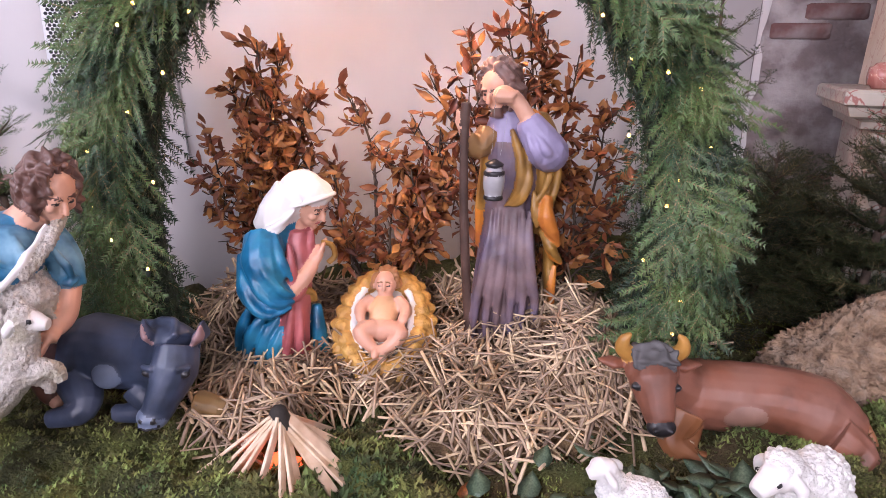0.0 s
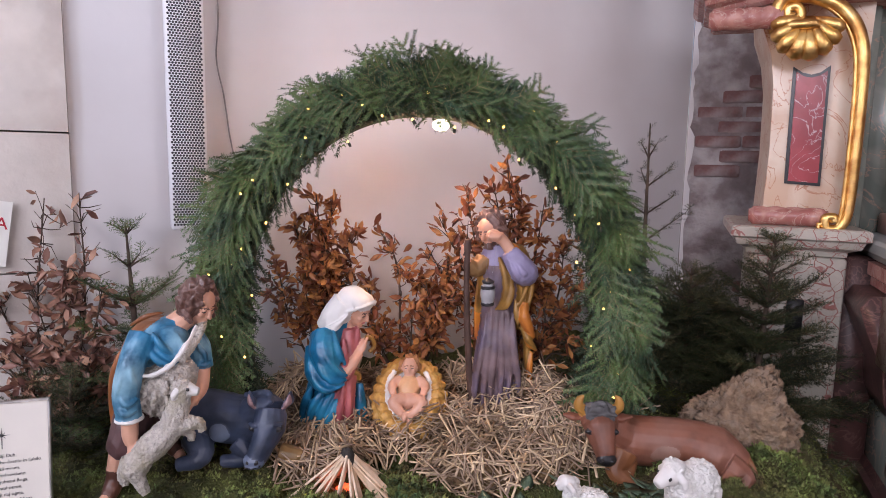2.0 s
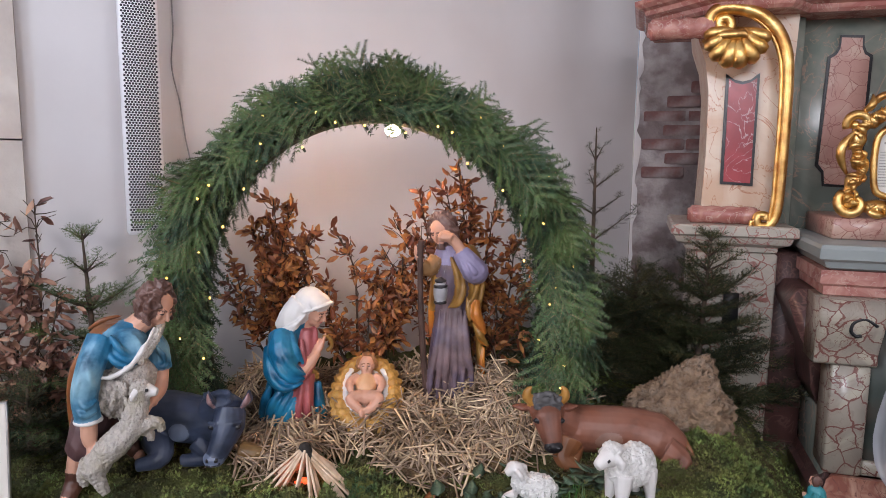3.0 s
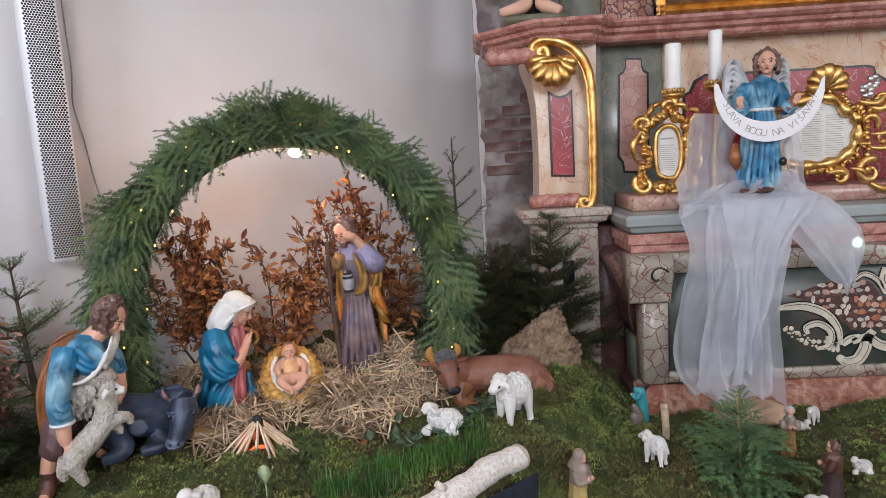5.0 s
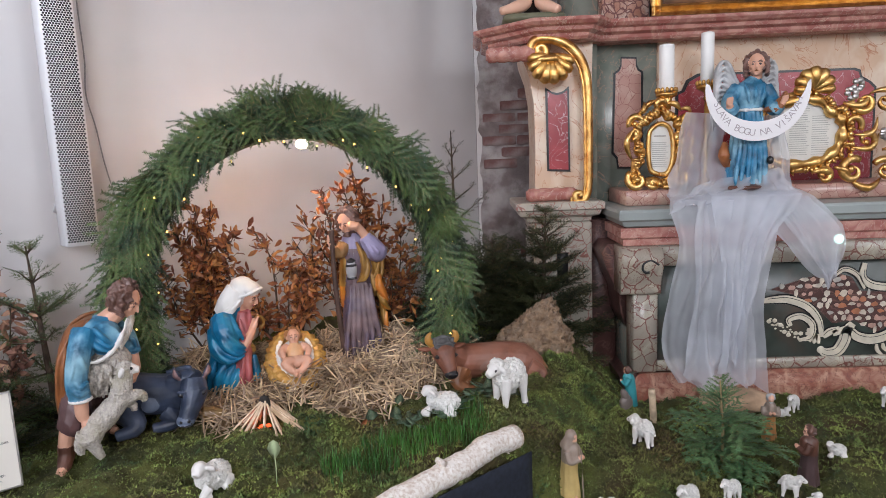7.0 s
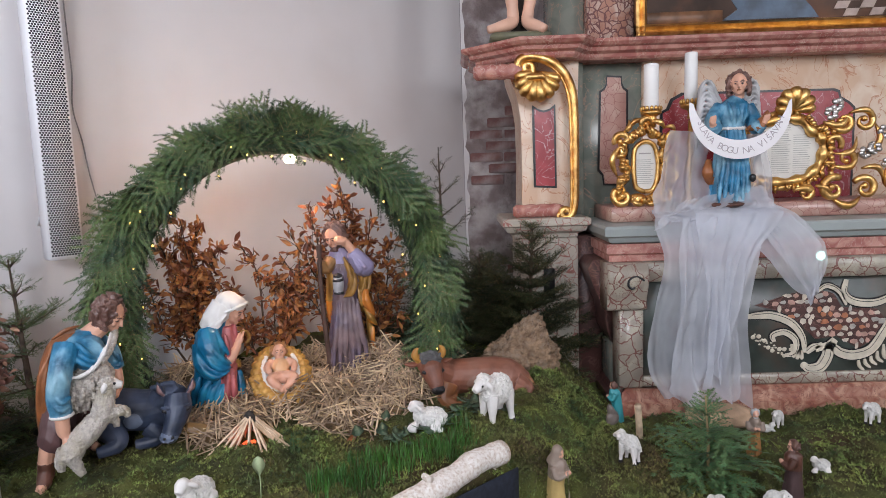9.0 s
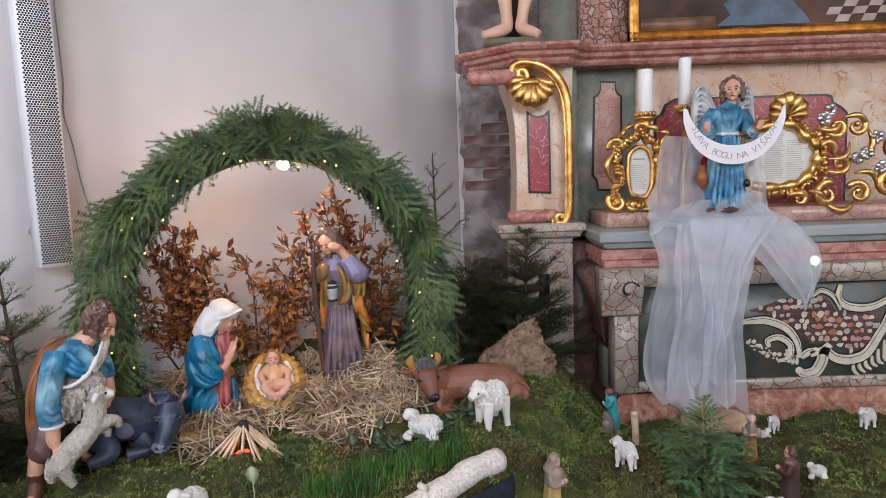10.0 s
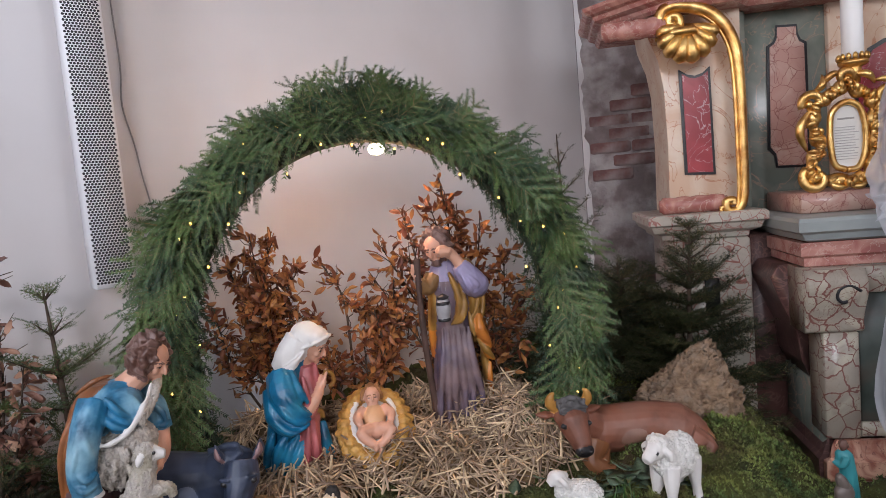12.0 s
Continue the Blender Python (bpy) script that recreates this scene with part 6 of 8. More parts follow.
folds(g, 4, [[(0.125, -0.058, 0.40), (0.092, -0.066, 0.37), (0.052, -0.060, 0.350), (0.020, -0.050, 0.345)], [(0.108, -0.055, 0.375), (0.085, -0.062, 0.352), (0.060, -0.060, 0.343)]], 0.009)
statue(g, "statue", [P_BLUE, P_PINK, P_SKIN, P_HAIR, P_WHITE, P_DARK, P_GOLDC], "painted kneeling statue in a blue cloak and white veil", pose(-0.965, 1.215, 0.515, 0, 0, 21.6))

# standing figure with staff and lantern
g = Geo()
robe(g, [(-0.008, 0, -0.03, 0.098, 0.080), (-0.008, 0, 0.05, 0.088, 0.074), (-0.010, 0, 0.18, 0.072, 0.064), (-0.008, 0, 0.30, 0.062, 0.056), (-0.006, 0, 0.40, 0.070, 0.058), (-0.006, 0, 0.47, 0.072, 0.056), (-0.014, 0, 0.515, 0.054, 0.045), (-0.030, -0.01, 0.545, 0.028, 0.028)], lambda a, t: 0 if t < 0.70 else 1, 60, 11, 0.07, 0.15, 3)
folds(g, 0, [[(x0, -0.050, 0.31), (x0 * 1.15, -0.066, 0.2), (x1, -0.078, 0.08), (x1 * 1.08, -0.084, -0.03)] for x0, x1 in ((-0.050, -0.078), (-0.032, -0.050), (-0.014, -0.026), (0.006, 0.006), (0.024, 0.034), (0.040, 0.064))], 0.013)
# gold cloak over the far shoulder, its orange lining turned out below
robe(g, [(0.064, 0.030, 0.24, 0.028, 0.045), (0.070, 0.020, 0.32, 0.034, 0.058), (0.072, 0.012, 0.42, 0.036, 0.062), (0.060, 0.006, 0.49, 0.038, 0.055), (0.034, 0.004, 0.535, 0.036, 0.042)], lambda a, t: 2, 40, 5, 0.12, 1.2, 5)
folds(g, 2, [[(0.060, -0.050, 0.50), (0.082, -0.055, 0.44), (0.072, -0.060, 0.37), (0.042, -0.064, 0.315)], [(0.088, -0.040, 0.48), (0.100, -0.040, 0.41), (0.092, -0.050, 0.34), (0.062, -0.062, 0.285)], [(0.046, -0.058, 0.36), (0.052, -0.066, 0.31), (0.058, -0.066, 0.27)]], 0.010)
limb(g, [(0.080, -0.045, 0.345), (0.078, -0.055, 0.30), (0.094, -0.055, 0.262), (0.116, -0.05, 0.225)], [0.022, 0.036, 0.030, 0.010], 3, 14, 4, 0.6)
limb(g, [(0.070, -0.05, 0.265), (0.094, -0.05, 0.225), (0.122, -0.048, 0.185)], [0.016, 0.030, 0.010], 2, 12, 4, 0.5)
limb(g, [(0.088, -0.04, 0.225), (0.104, -0.04, 0.195), (0.126, -0.045, 0.178)], [0.024, 0.024, 0.008], 3, 12, 4, 0.5)
limb(g, [(0.094, -0.01, 0.21), (0.096, -0.015, 0.14), (0.102, -0.02, 0.08), (0.112, -0.02, 0.045)], [0.022, 0.026, 0.022, 0.008], 2, 12, 4, 0.6)
folds(g, 3, [[(0.112, -0.03, 0.17), (0.104, -0.034, 0.11), (0.116, -0.03, 0.05)]], 0.012)
folds(g, 2, [[(-0.012, -0.058, 0.50), (0.012, -0.066, 0.43), (0.008, -0.068, 0.36), (-0.022, -0.062, 0.318)], [(0.022, -0.060, 0.46), (0.032, -0.066, 0.39), (0.014, -0.070, 0.335), (-0.015, -0.066, 0.322)]], 0.013)
robe(g, [(-0.078, 0.020, 0.20, 0.010, 0.026), (-0.076, 0.016, 0.28, 0.016, 0.036), (-0.066, 0.010, 0.38, 0.020, 0.045), (-0.058, 0.010, 0.48, 0.024, 0.042)], lambda a, t: 3 if t < 0.4 else 2, 30, 5, 0.10, 1.0, 7)
folds(g, 3, [[(0.008, 0.0, 0.545), (0.045, -0.030, 0.525), (0.062, -0.035, 0.49)]], 0.014)
# raised arm in its wide lilac sleeve, fist before the brow
limb(g, [(0.048, -0.020, 0.485), (0.074, -0.060, 0.452), (0.066, -0.096, 0.462), (0.030, -0.110, 0.512), (0.018, -0.112, 0.530)], [0.036, 0.044, 0.046, 0.034, 0.027], 1)
folds(g, 1, [[(0.090, -0.080, 0.440), (0.066, -0.138, 0.462), (0.034, -0.140, 0.505)], [(0.060, -0.10, 0.42), (0.040, -0.138, 0.458), (0.018, -0.138, 0.500)]], 0.012)
limb(g, [(0.022, -0.112, 0.528), (0.000, -0.116, 0.560), (-0.020, -0.120, 0.578)], [0.019, 0.018, 0.020], 4)
g.add(ball((-0.034, -0.122, 0.580), (0.026, 0.021, 0.021), 14, 9), 4)
for k in range(4):
    g.add(tube([(-0.040 + 0.010 * k, -0.138, 0.592 - 0.002 * k), (-0.048 + 0.009 * k, -0.146, 0.578), (-0.044 + 0.009 * k, -0.136, 0.566)], [0.007, 0.0075, 0.006], 7), 4)
# hand on the staff
limb(g, [(-0.062, -0.02, 0.485), (-0.092, -0.045, 0.452), (-0.116, -0.062, 0.480)], [0.032, 0.027, 0.020], 9)
hand(g, (-0.116, -0.064, 0.480), (-0.128, -0.072, 0.510), (-0.140, -0.076, 0.530), 0.016, 4, 4, (0.1, -0.4, 0.9))
limb(g, [(-0.118, -0.080, 0.560), (-0.120, -0.078, 0.45), (-0.113, -0.072, 0.25), (-0.092, -0.066, -0.03)], [0.012, 0.010, 0.012, 0.012], 6, 9)
head(g, (-0.046, -0.030, 0.590), 0.052, -126, 4, 5, True, 7, 26, 5, 0, 60, 0.25)
# lantern on two cords
lm = Matrix.Translation((-0.048, -0.122, 0.395))
for s in (-1, 1):
    g.add(tube([(s * 0.010 + 0.002, 0, 0.052), (s * 0.016 + 0.012, 0, 0.176)], 0.0022, 5), 8, lm)
g.add(turned([(0.018, -0.040), (0.024, -0.020), (0.025, 0.002), (0.019, 0.018), (0.016, 0.030)], 16), 8, lm)
g.add(turned([(0.021, 0.030), (0.022, 0.035), (0.010, 0.042), (0.004, 0.046)], 14), 7, lm)
g.add(turned([(0.023, -0.047), (0.024, -0.040), (0.020, -0.037)], 14), 7, lm)
for z_ in (0.012, 0.018):
    g.add(tube([(0.0235 * math.cos(TAU * k / 16), 0.0235 * math.sin(TAU * k / 16), z_) for k in range(17)], 0.0018, 5), 7, lm)
statue(g, "statue", [P_MAUVE, P_LILAC, P_GOLDC, P_ORANGE, P_SKIN, P_HAIR, P_WOODB, P_DARK, P_SILV, paint("painted_old_gold", (0.24, 0.13, 0.05))], "painted standing statue in mauve and gold with staff and lantern", pose(-0.375, 1.47, 0.613, 0, 0, 17))

# child figure in the crib
g = Geo()
r = random.Random(2)
for ring, (rr, zz, cnt) in enumerate(((0.116, -0.014, 26), (0.120, 0.012, 27), (0.104, 0.032, 23))):
    for k in range(cnt):
        a = TAU * (k + 0.5 * (ring % 2)) / cnt
        o = Vector((rr * 0.90 * math.cos(a), rr * 1.24 * math.sin(a), zz))
        t = Vector((math.cos(a), math.sin(a), r.uniform(-0.1, 0.35)))
        g.add(tube([o - t * 0.026, o + Vector((0, 0, 0.006)), o + t * 0.010, o + t * r.uniform(0.014, 0.022)], [0.014, 0.020, 0.017, 0.007], 8, 0.75), 0)
g.add(ball((0, 0, -0.012), (0.100, 0.132, 0.036), 20, 10), 0)
g.add(turned([(0.060, -0.060), (0.082, -0.045), (0.090, -0.025), (0.080, -0.01)], 18), 3, Matrix.Diagonal((1.0, 1.22, 1, 1)))
g.add(ball((0.0, 0.004, 0.020), (0.070, 0.098, 0.018), 18, 8), 4)
for s in (-1, 1):
    g.add(tube(smoothline([(s * 0.052, 0.085, 0.040), (s * 0.066, 0.04, 0.042), (s * 0.062, -0.03, 0.040), (s * 0.035, -0.07, 0.036)], 4), [0.009] * 13, 8), 4)
g.add(ball((0.0, 0.018, 0.046), (0.036, 0.050, 0.032), 16, 10), 6)
g.add(ball((0.0, -0.026, 0.044), (0.036, 0.030, 0.027), 14, 9), 1)
head(g, (0.0, 0.082, 0.066), 0.036, -90, 1, 2, False, 5, -52, lip=1)
q = random.Random(9)
hm = Matrix.Translation((0.0, 0.082, 0.066)) @ Matrix.Rotation(radians(-90), 4, "Z") @ Matrix.Rotation(radians(-52), 4, "Y")
g.add(ball((-0.014, 0, 0.012), (0.029, 0.034, 0.031), 18, 12), 2, hm)
for k in range(22):
    a = q.uniform(0.9, TAU - 0.9)
    e = q.uniform(-0.6, 1.3)
    g.add(ball((-0.012 + 0.030 * math.cos(a) * math.cos(e), 0.033 * math.sin(a) * math.cos(e), 0.010 + 0.031 * math.sin(e)), 0.0075, 7, 5), 2, hm)
for s in (-1, 1):
    limb(g, [(s * 0.030, 0.048, 0.052), (s * 0.052, 0.022, 0.058), (s * 0.052, -0.004, 0.066)], [0.017, 0.016, 0.013], 1, 10)
    g.add(ball((s * 0.050, -0.010, 0.068), (0.013, 0.015, 0.010), 9, 6), 1)
    limb(g, [(s * 0.018, -0.030, 0.052), (s * 0.046, -0.048, 0.064), (s * 0.020, -0.076, 0.052), (-s * 0.004, -0.090, 0.050 + 0.006 * s)], [0.023, 0.020, 0.015, 0.010], 1, 10)
    g.add(ball((-s * 0.008, -0.098, 0.052 + 0.006 * s), (0.010, 0.016, 0.010), 9, 6), 1)
statue(g, "statue", [P_STRAWB, P_SKIN, paint("painted_fair_hair", (0.30, 0.14, 0.06), 0.4, 0.3), P_BROWN, P_WHITE, P_DARK, paint("painted_yellow_shirt", (0.68, 0.40, 0.22), 0.42, 0.1)], "painted child figure lying in a golden straw crib", pose(-0.655, 1.325, 0.598, 37, 0, 20) @ Matrix.Scale(1.06, 4))


def woolly(g, c, r, slot, m=None, k=15):
    g.add(ball(c, r, 28, 18, lambda d: 1 + 0.035 * math.sin(k * d.x * 2 + 2) * math.sin(k * d.y * 2) + 0.03 * math.sin(k * 2 * d.z + 3 * d.x)), slot, m)


# bending shepherd with his lamb
g = Geo()
robe(g, [(0.110, 0.05, 0.20, 0.058, 0.075), (0.112, 0.05, 0.28, 0.064, 0.080), (0.120, 0.045, 0.34, 0.068, 0.078), (0.135, 0.04, 0.40, 0.072, 0.080), (0.155, 0.04, 0.45, 0.074, 0.078), (0.180, 0.035, 0.487, 0.054, 0.060), (0.218, 0.03, 0.508, 0.028, 0.032)], lambda a, t: 1 if t > 0.35 else 5, 44, 6, 0.04, 1.0, 3)
g.add(ball((0.190, -0.010, 0.430), (0.064, 0.070, 0.062), 18, 12), 1)
folds(g, 1, [[(0.150, -0.065, 0.485), (0.180, -0.082, 0.445), (0.215, -0.070, 0.415)], [(0.130, -0.060, 0.445), (0.165, -0.082, 0.410), (0.205, -0.074, 0.392)], [(0.215, -0.045, 0.475), (0.228, -0.060, 0.44), (0.232, -0.055, 0.41)]], 0.012)
# fleece vest hanging open under a pale turned edge
g.add(ball((0.165, -0.015, 0.320), (0.078, 0.072, 0.070), 26, 16, lambda d: curls(d, 14, 0.06)), 2)
g.add(ball((0.215, -0.02, 0.34), (0.058, 0.058, 0.060), 22, 14, lambda d: curls(d, 14, 0.06)), 2)
g.add(tube(smoothline([(0.225, -0.075, 0.40), (0.262, -0.050, 0.44), (0.283, -0.025, 0.475), (0.290, 0.0, 0.495)], 4), [0.013] * 13, 9), 2)
q = random.Random(31)
for k in range(60):
    a, e = q.uniform(math.pi, TAU), q.uniform(-1.2, 0.9)
    p = Vector((0.180 + 0.092 * math.cos(a) * math.cos(e), -0.015 + 0.076 * math.sin(a) * math.cos(e), 0.325 + 0.072 * math.sin(e)))
    g.add(tube([p, p + Vector((q.uniform(-0.008, 0.008), -0.008, -0.016)), p + Vector((q.uniform(-0.01, 0.01), -0.004, -0.032))], [0.008, 0.0085, 0.003], 6), 2)
g.add(tube(smoothline([(0.096, -0.082, 0.375), (0.150, -0.098, 0.372), (0.205, -0.090, 0.398), (0.245, -0.068, 0.445), (0.272, -0.03, 0.49)], 4), [0.005] * 4 + [0.0075] * 9 + [0.005] * 4, 8), 10)
# rust cloak down the back
robe(g, [(0.030, 0.05, 0.16, 0.016, 0.036), (0.032, 0.04, 0.22, 0.022, 0.052), (0.044, 0.04, 0.31, 0.026, 0.064), (0.064, 0.04, 0.39, 0.028, 0.066), (0.096, 0.045, 0.460, 0.028, 0.060), (0.142, 0.05, 0.500, 0.026, 0.050)], lambda a, t: 4, 36, 5, 0.10, 0.6, 2)
folds(g, 4, [[(0.080, -0.015, 0.46), (0.036, -0.020, 0.38), (0.020, -0.01, 0.28), (0.016, 0.01, 0.16)], [(0.060, -0.022, 0.42), (0.042, -0.024, 0.33), (0.036, -0.010, 0.2)]], 0.010)
folds(g, 4, [[(0.080, -0.010, 0.492), (0.130, -0.02, 0.520), (0.180, -0.005, 0.525)]], 0.008)
# breeches, bare shins, dark laced shoes with open toes
for pts in ([(0.085, 0.01, 0.24), (0.060, -0.020, 0.17), (0.040, -0.015, 0.13)], [(0.125, 0.09, 0.24), (0.165, 0.11, 0.18), (0.165, 0.12, 0.15)]):
    limb(g, pts, [0.062, 0.054, 0.046], 5)
for bx, by, bz, dx, dy in ((0.030, -0.010, 0.0, -0.022, -0.030), (0.172, 0.120, 0.050, 0.030, -0.025)):
    limb(g, [(bx + 0.006, by, bz + 0.13), (bx - 0.004, by, bz + 0.09), (bx - 0.008, by, bz + 0.06)], [0.030, 0.029, 0.024], 6)
    limb(g, [(bx - 0.008, by, bz + 0.080), (bx - 0.010, by, bz + 0.045), (bx - 0.008 + dx * 0.5, by + dy * 0.6, bz + 0.022), (bx - 0.008 + dx, by + dy * 1.3, bz + 0.010)], [0.029, 0.030, 0.028, 0.020], 3)
    limb(g, [(bx - 0.008 + dx, by + dy * 1.3, bz + 0.008), (bx - 0.010 + dx * 1.5, by + dy * 2.0, bz + 0.004)], [0.018, 0.014], 6)
# arms
limb(g, [(0.122, -0.040, 0.470), (0.094, -0.082, 0.40), (0.075, -0.090, 0.32), (0.082, -0.088, 0.255)], [0.043, 0.040, 0.038, 0.036], 1)
folds(g, 1, [[(0.110, -0.075, 0.45), (0.070, -0.118, 0.37), (0.050, -0.110, 0.30)], [(0.062, -0.115, 0.335), (0.085, -0.130, 0.305), (0.115, -0.110, 0.315)], [(0.052, -0.112, 0.300), (0.080, -0.130, 0.280), (0.112, -0.112, 0.285)], [(0.092, -0.110, 0.43), (0.100, -0.120, 0.38), (0.112, -0.110, 0.345)]], 0.010)
g.add(tube([(0.082 + 0.036 * math.cos(TAU * k / 16), -0.088 + 0.036 * math.sin(TAU * k / 16), 0.252) for k in range(17)], 0.006, 6), 10)
limb(g, [(0.083, -0.088, 0.255), (0.082, -0.088, 0.205), (0.086, -0.092, 0.180)], [0.025, 0.024, 0.018], 6)
hand(g, (0.086, -0.092, 0.180), (0.090, -0.104, 0.150), (0.100, -0.112, 0.118), 0.017, 6, 4, (1, 0.2, 0))
limb(g, [(0.215, 0.07, 0.455), (0.268, 0.04, 0.41), (0.285, 0.02, 0.345)], [0.042, 0.038, 0.032], 1)
folds(g, 1, [[(0.260, 0.0, 0.44), (0.290, -0.01, 0.40), (0.300, -0.01, 0.36)], [(0.262, 0.005, 0.375), (0.290, -0.012, 0.365), (0.312, 0.0, 0.375)]], 0.010)
limb(g, [(0.282, 0.02, 0.35), (0.278, -0.02, 0.305), (0.262, -0.050, 0.285)], [0.025, 0.025, 0.020], 6)
hand(g, (0.264, -0.048, 0.290), (0.256, -0.072, 0.272), (0.240, -0.086, 0.250), 0.017, 6, 4, (0.5, 0, 0.8))
head(g, (0.282, 0.000, 0.546), 0.057, -44, 6, 7, True, 9, 30, None, 0, 80, 0.1)
limb(g, [(0.190, 0.03, 0.470), (0.250, 0.01, 0.512)], [0.036, 0.034], 6)
# lamb he holds by the flank: rump low, chest raised, head up
lamb = Geo()
lm = Matrix.Translation((0.142, -0.118, 0.168)) @ Matrix.Rotation(radians(-40), 4, "Y")
woolly(lamb, (0, 0, 0), (0.118, 0.050, 0.047), 8, lm)
woolly(lamb, (0.085, 0, 0.006), (0.055, 0.046, 0.045), 8, lm)
woolly(lamb, (-0.085, 0, -0.006), (0.050, 0.048, 0.046), 8, lm)
limb(lamb, [(0.205, -0.122, 0.245), (0.222, -0.122, 0.290), (0.232, -0.122, 0.335)], [0.045, 0.036, 0.032], 8)
woolly(lamb, (0.232, -0.124, 0.348), (0.036, 0.032, 0.030), 8)
limb(lamb, [(0.240, -0.126, 0.348), (0.270, -0.132, 0.338), (0.290, -0.136, 0.334)], [0.026, 0.020, 0.015], 10, 12)
lamb.add(ball((0.256, -0.150, 0.350), 0.005, 8, 6), 9)
limb(lamb, [(0.222, -0.146, 0.352), (0.210, -0.156, 0.335), (0.204, -0.156, 0.318)], [0.011, 0.013, 0.005], 10, 8)
limb(lamb, [(0.230, -0.130, 0.225), (0.270, -0.138, 0.232), (0.292, -0.138, 0.222), (0.296, -0.138, 0.200)], [0.030, 0.022, 0.018, 0.013], 8)
limb(lamb, [(0.220, -0.10, 0.205), (0.250, -0.10, 0.185), (0.256, -0.10, 0.155)], [0.024, 0.018, 0.012], 8)
limb(lamb, [(0.070, -0.130, 0.095), (0.080, -0.135, 0.06), (0.105, -0.140, 0.005)], [0.042, 0.026, 0.014], 8)
limb(lamb, [(0.055, -0.100, 0.10), (0.032, -0.100, 0.06), (0.030, -0.10, 0.025)], [0.040, 0.026, 0.014], 8)
g.add((np.concatenate(lamb.v), lamb.f), 8, Matrix.Translation((0.038, -0.012, 0.045)) @ Matrix.Scale(0.84, 4))
g.m[-len(lamb.f):] = lamb.m
statue(g, "statue", [P_MAUVE, P_SKY, P_FLEECE, P_BROWN, P_RUST, P_BREECH, P_SKIN, P_HAIR, P_FLEECE, P_DARK, P_WHITE], "painted bending shepherd statue in blue holding a woolly lamb", pose(-1.298, 0.645, 0.462, 0, 0, 37) @ Matrix.Diagonal((0.92, 1.0, 1.0, 1.0)))

# donkey lying behind the shepherd
g = Geo()
limb(g, [(-0.33, 0.04, -0.06), (-0.26, 0.04, -0.035), (-0.17, 0.03, -0.045), (-0.10, 0.02, -0.038), (-0.06, 0.01, -0.03)], [0.05, 0.080, 0.076, 0.074, 0.056], 0, 20, 6)
limb(g, [(-0.11, 0.01, -0.02), (-0.065, -0.01, 0.0), (-0.045, -0.03, -0.005)], [0.060, 0.054, 0.048], 0, 16)
# long face turned down and outward
limb(g, [(-0.045, -0.035, 0.010), (-0.046, -0.060, -0.030), (-0.062, -0.085, -0.078), (-0.076, -0.098, -0.112)], [0.046, 0.049, 0.036, 0.031], 0, 16, 5)
g.add(ball((-0.080, -0.104, -0.116), (0.034, 0.028, 0.026), 14, 9), 1)
g.add(tube([(-0.106, -0.124, -0.128), (-0.082, -0.132, -0.132), (-0.058, -0.122, -0.126)], 0.003, 5), 2)
for s, c in ((-1, -0.088), (1, -0.008)):
    limb(g, [(c, -0.03, 0.018), (c + s * 0.016, -0.036, 0.040), (c + s * 0.022, -0.038, 0.074)], [0.017, 0.026, 0.006], 0, 12, 4, 0.5)
    limb(g, [(c, -0.042, 0.020), (c + s * 0.016, -0.049, 0.040), (c + s * 0.021, -0.050, 0.066)], [0.009, 0.018, 0.005], 3, 10, 4, 0.5)
    g.add(ball((-0.050 + s * 0.040, -0.090, -0.024), (0.010, 0.009, 0.008), 9, 6), 2)
    g.add(tube([(-0.050 + s * 0.024, -0.100, -0.010), (-0.050 + s * 0.050, -0.082, -0.012)], 0.006, 6), 0)
    g.add(ball((-0.080 + s * 0.014, -0.130, -0.112), (0.005, 0.004, 0.006), 7, 5), 2)
g.add(tube(smoothline([(-0.042, -0.050, 0.040), (-0.056, -0.012, 0.052), (-0.085, 0.005, 0.050), (-0.14, 0.02, 0.038)], 4), [0.008] * 4 + [0.012] * 6 + [0.008] * 3, 8), 0)
limb(g, [(-0.15, -0.01, -0.10), (-0.12, -0.03, -0.145), (-0.20, -0.03, -0.155)], [0.040, 0.024, 0.020], 0)
limb(g, [(-0.28, -0.01, -0.09), (-0.25, -0.06, -0.13), (-0.32, -0.07, -0.15)], [0.050, 0.030, 0.020], 0)
limb(g, [(-0.02, -0.02, -0.13), (0.03, -0.03, -0.135), (0.05, -0.02, -0.15)], [0.03, 0.026, 0.02], 4, 10)
g.add(ball((-0.200, -0.042, -0.060), (0.032, 0.012, 0.030), 14, 9), 1)
statue(g, "statue", [P_DONKEY, paint("pale_muzzle", (0.13, 0.16, 0.23)), P_DARK, paint("donkey_ear", (0.30, 0.18, 0.18)), paint("donkey_hoof", (0.22, 0.13, 0.05))], "dark blue grey painted lying donkey statue", pose(-0.898, 0.955, 0.662, 0, 0, 21.6))

# ox lying on the moss
g = Geo()
limb(g, [(0.02, 0.03, 0.015), (0.08, 0.05, 0.0), (0.17, 0.06, -0.012), (0.27, 0.06, -0.018), (0.36, 0.04, -0.035), (0.435, 0.02, -0.07)], [0.050, 0.074, 0.078, 0.078, 0.084, 0.052], 0, 22, 6)
limb(g, [(0.06, 0.04, 0.02), (0.02, 0.02, 0.045), (-0.008, 0.0, 0.058)], [0.064, 0.056, 0.044], 0, 16)
limb(g, [(-0.016, -0.004, 0.092), (-0.014, -0.032, 0.066), (-0.008, -0.062, 0.026), (-0.004, -0.078, 0.000)], [0.040, 0.049, 0.035, 0.029], 6, 16, 5)
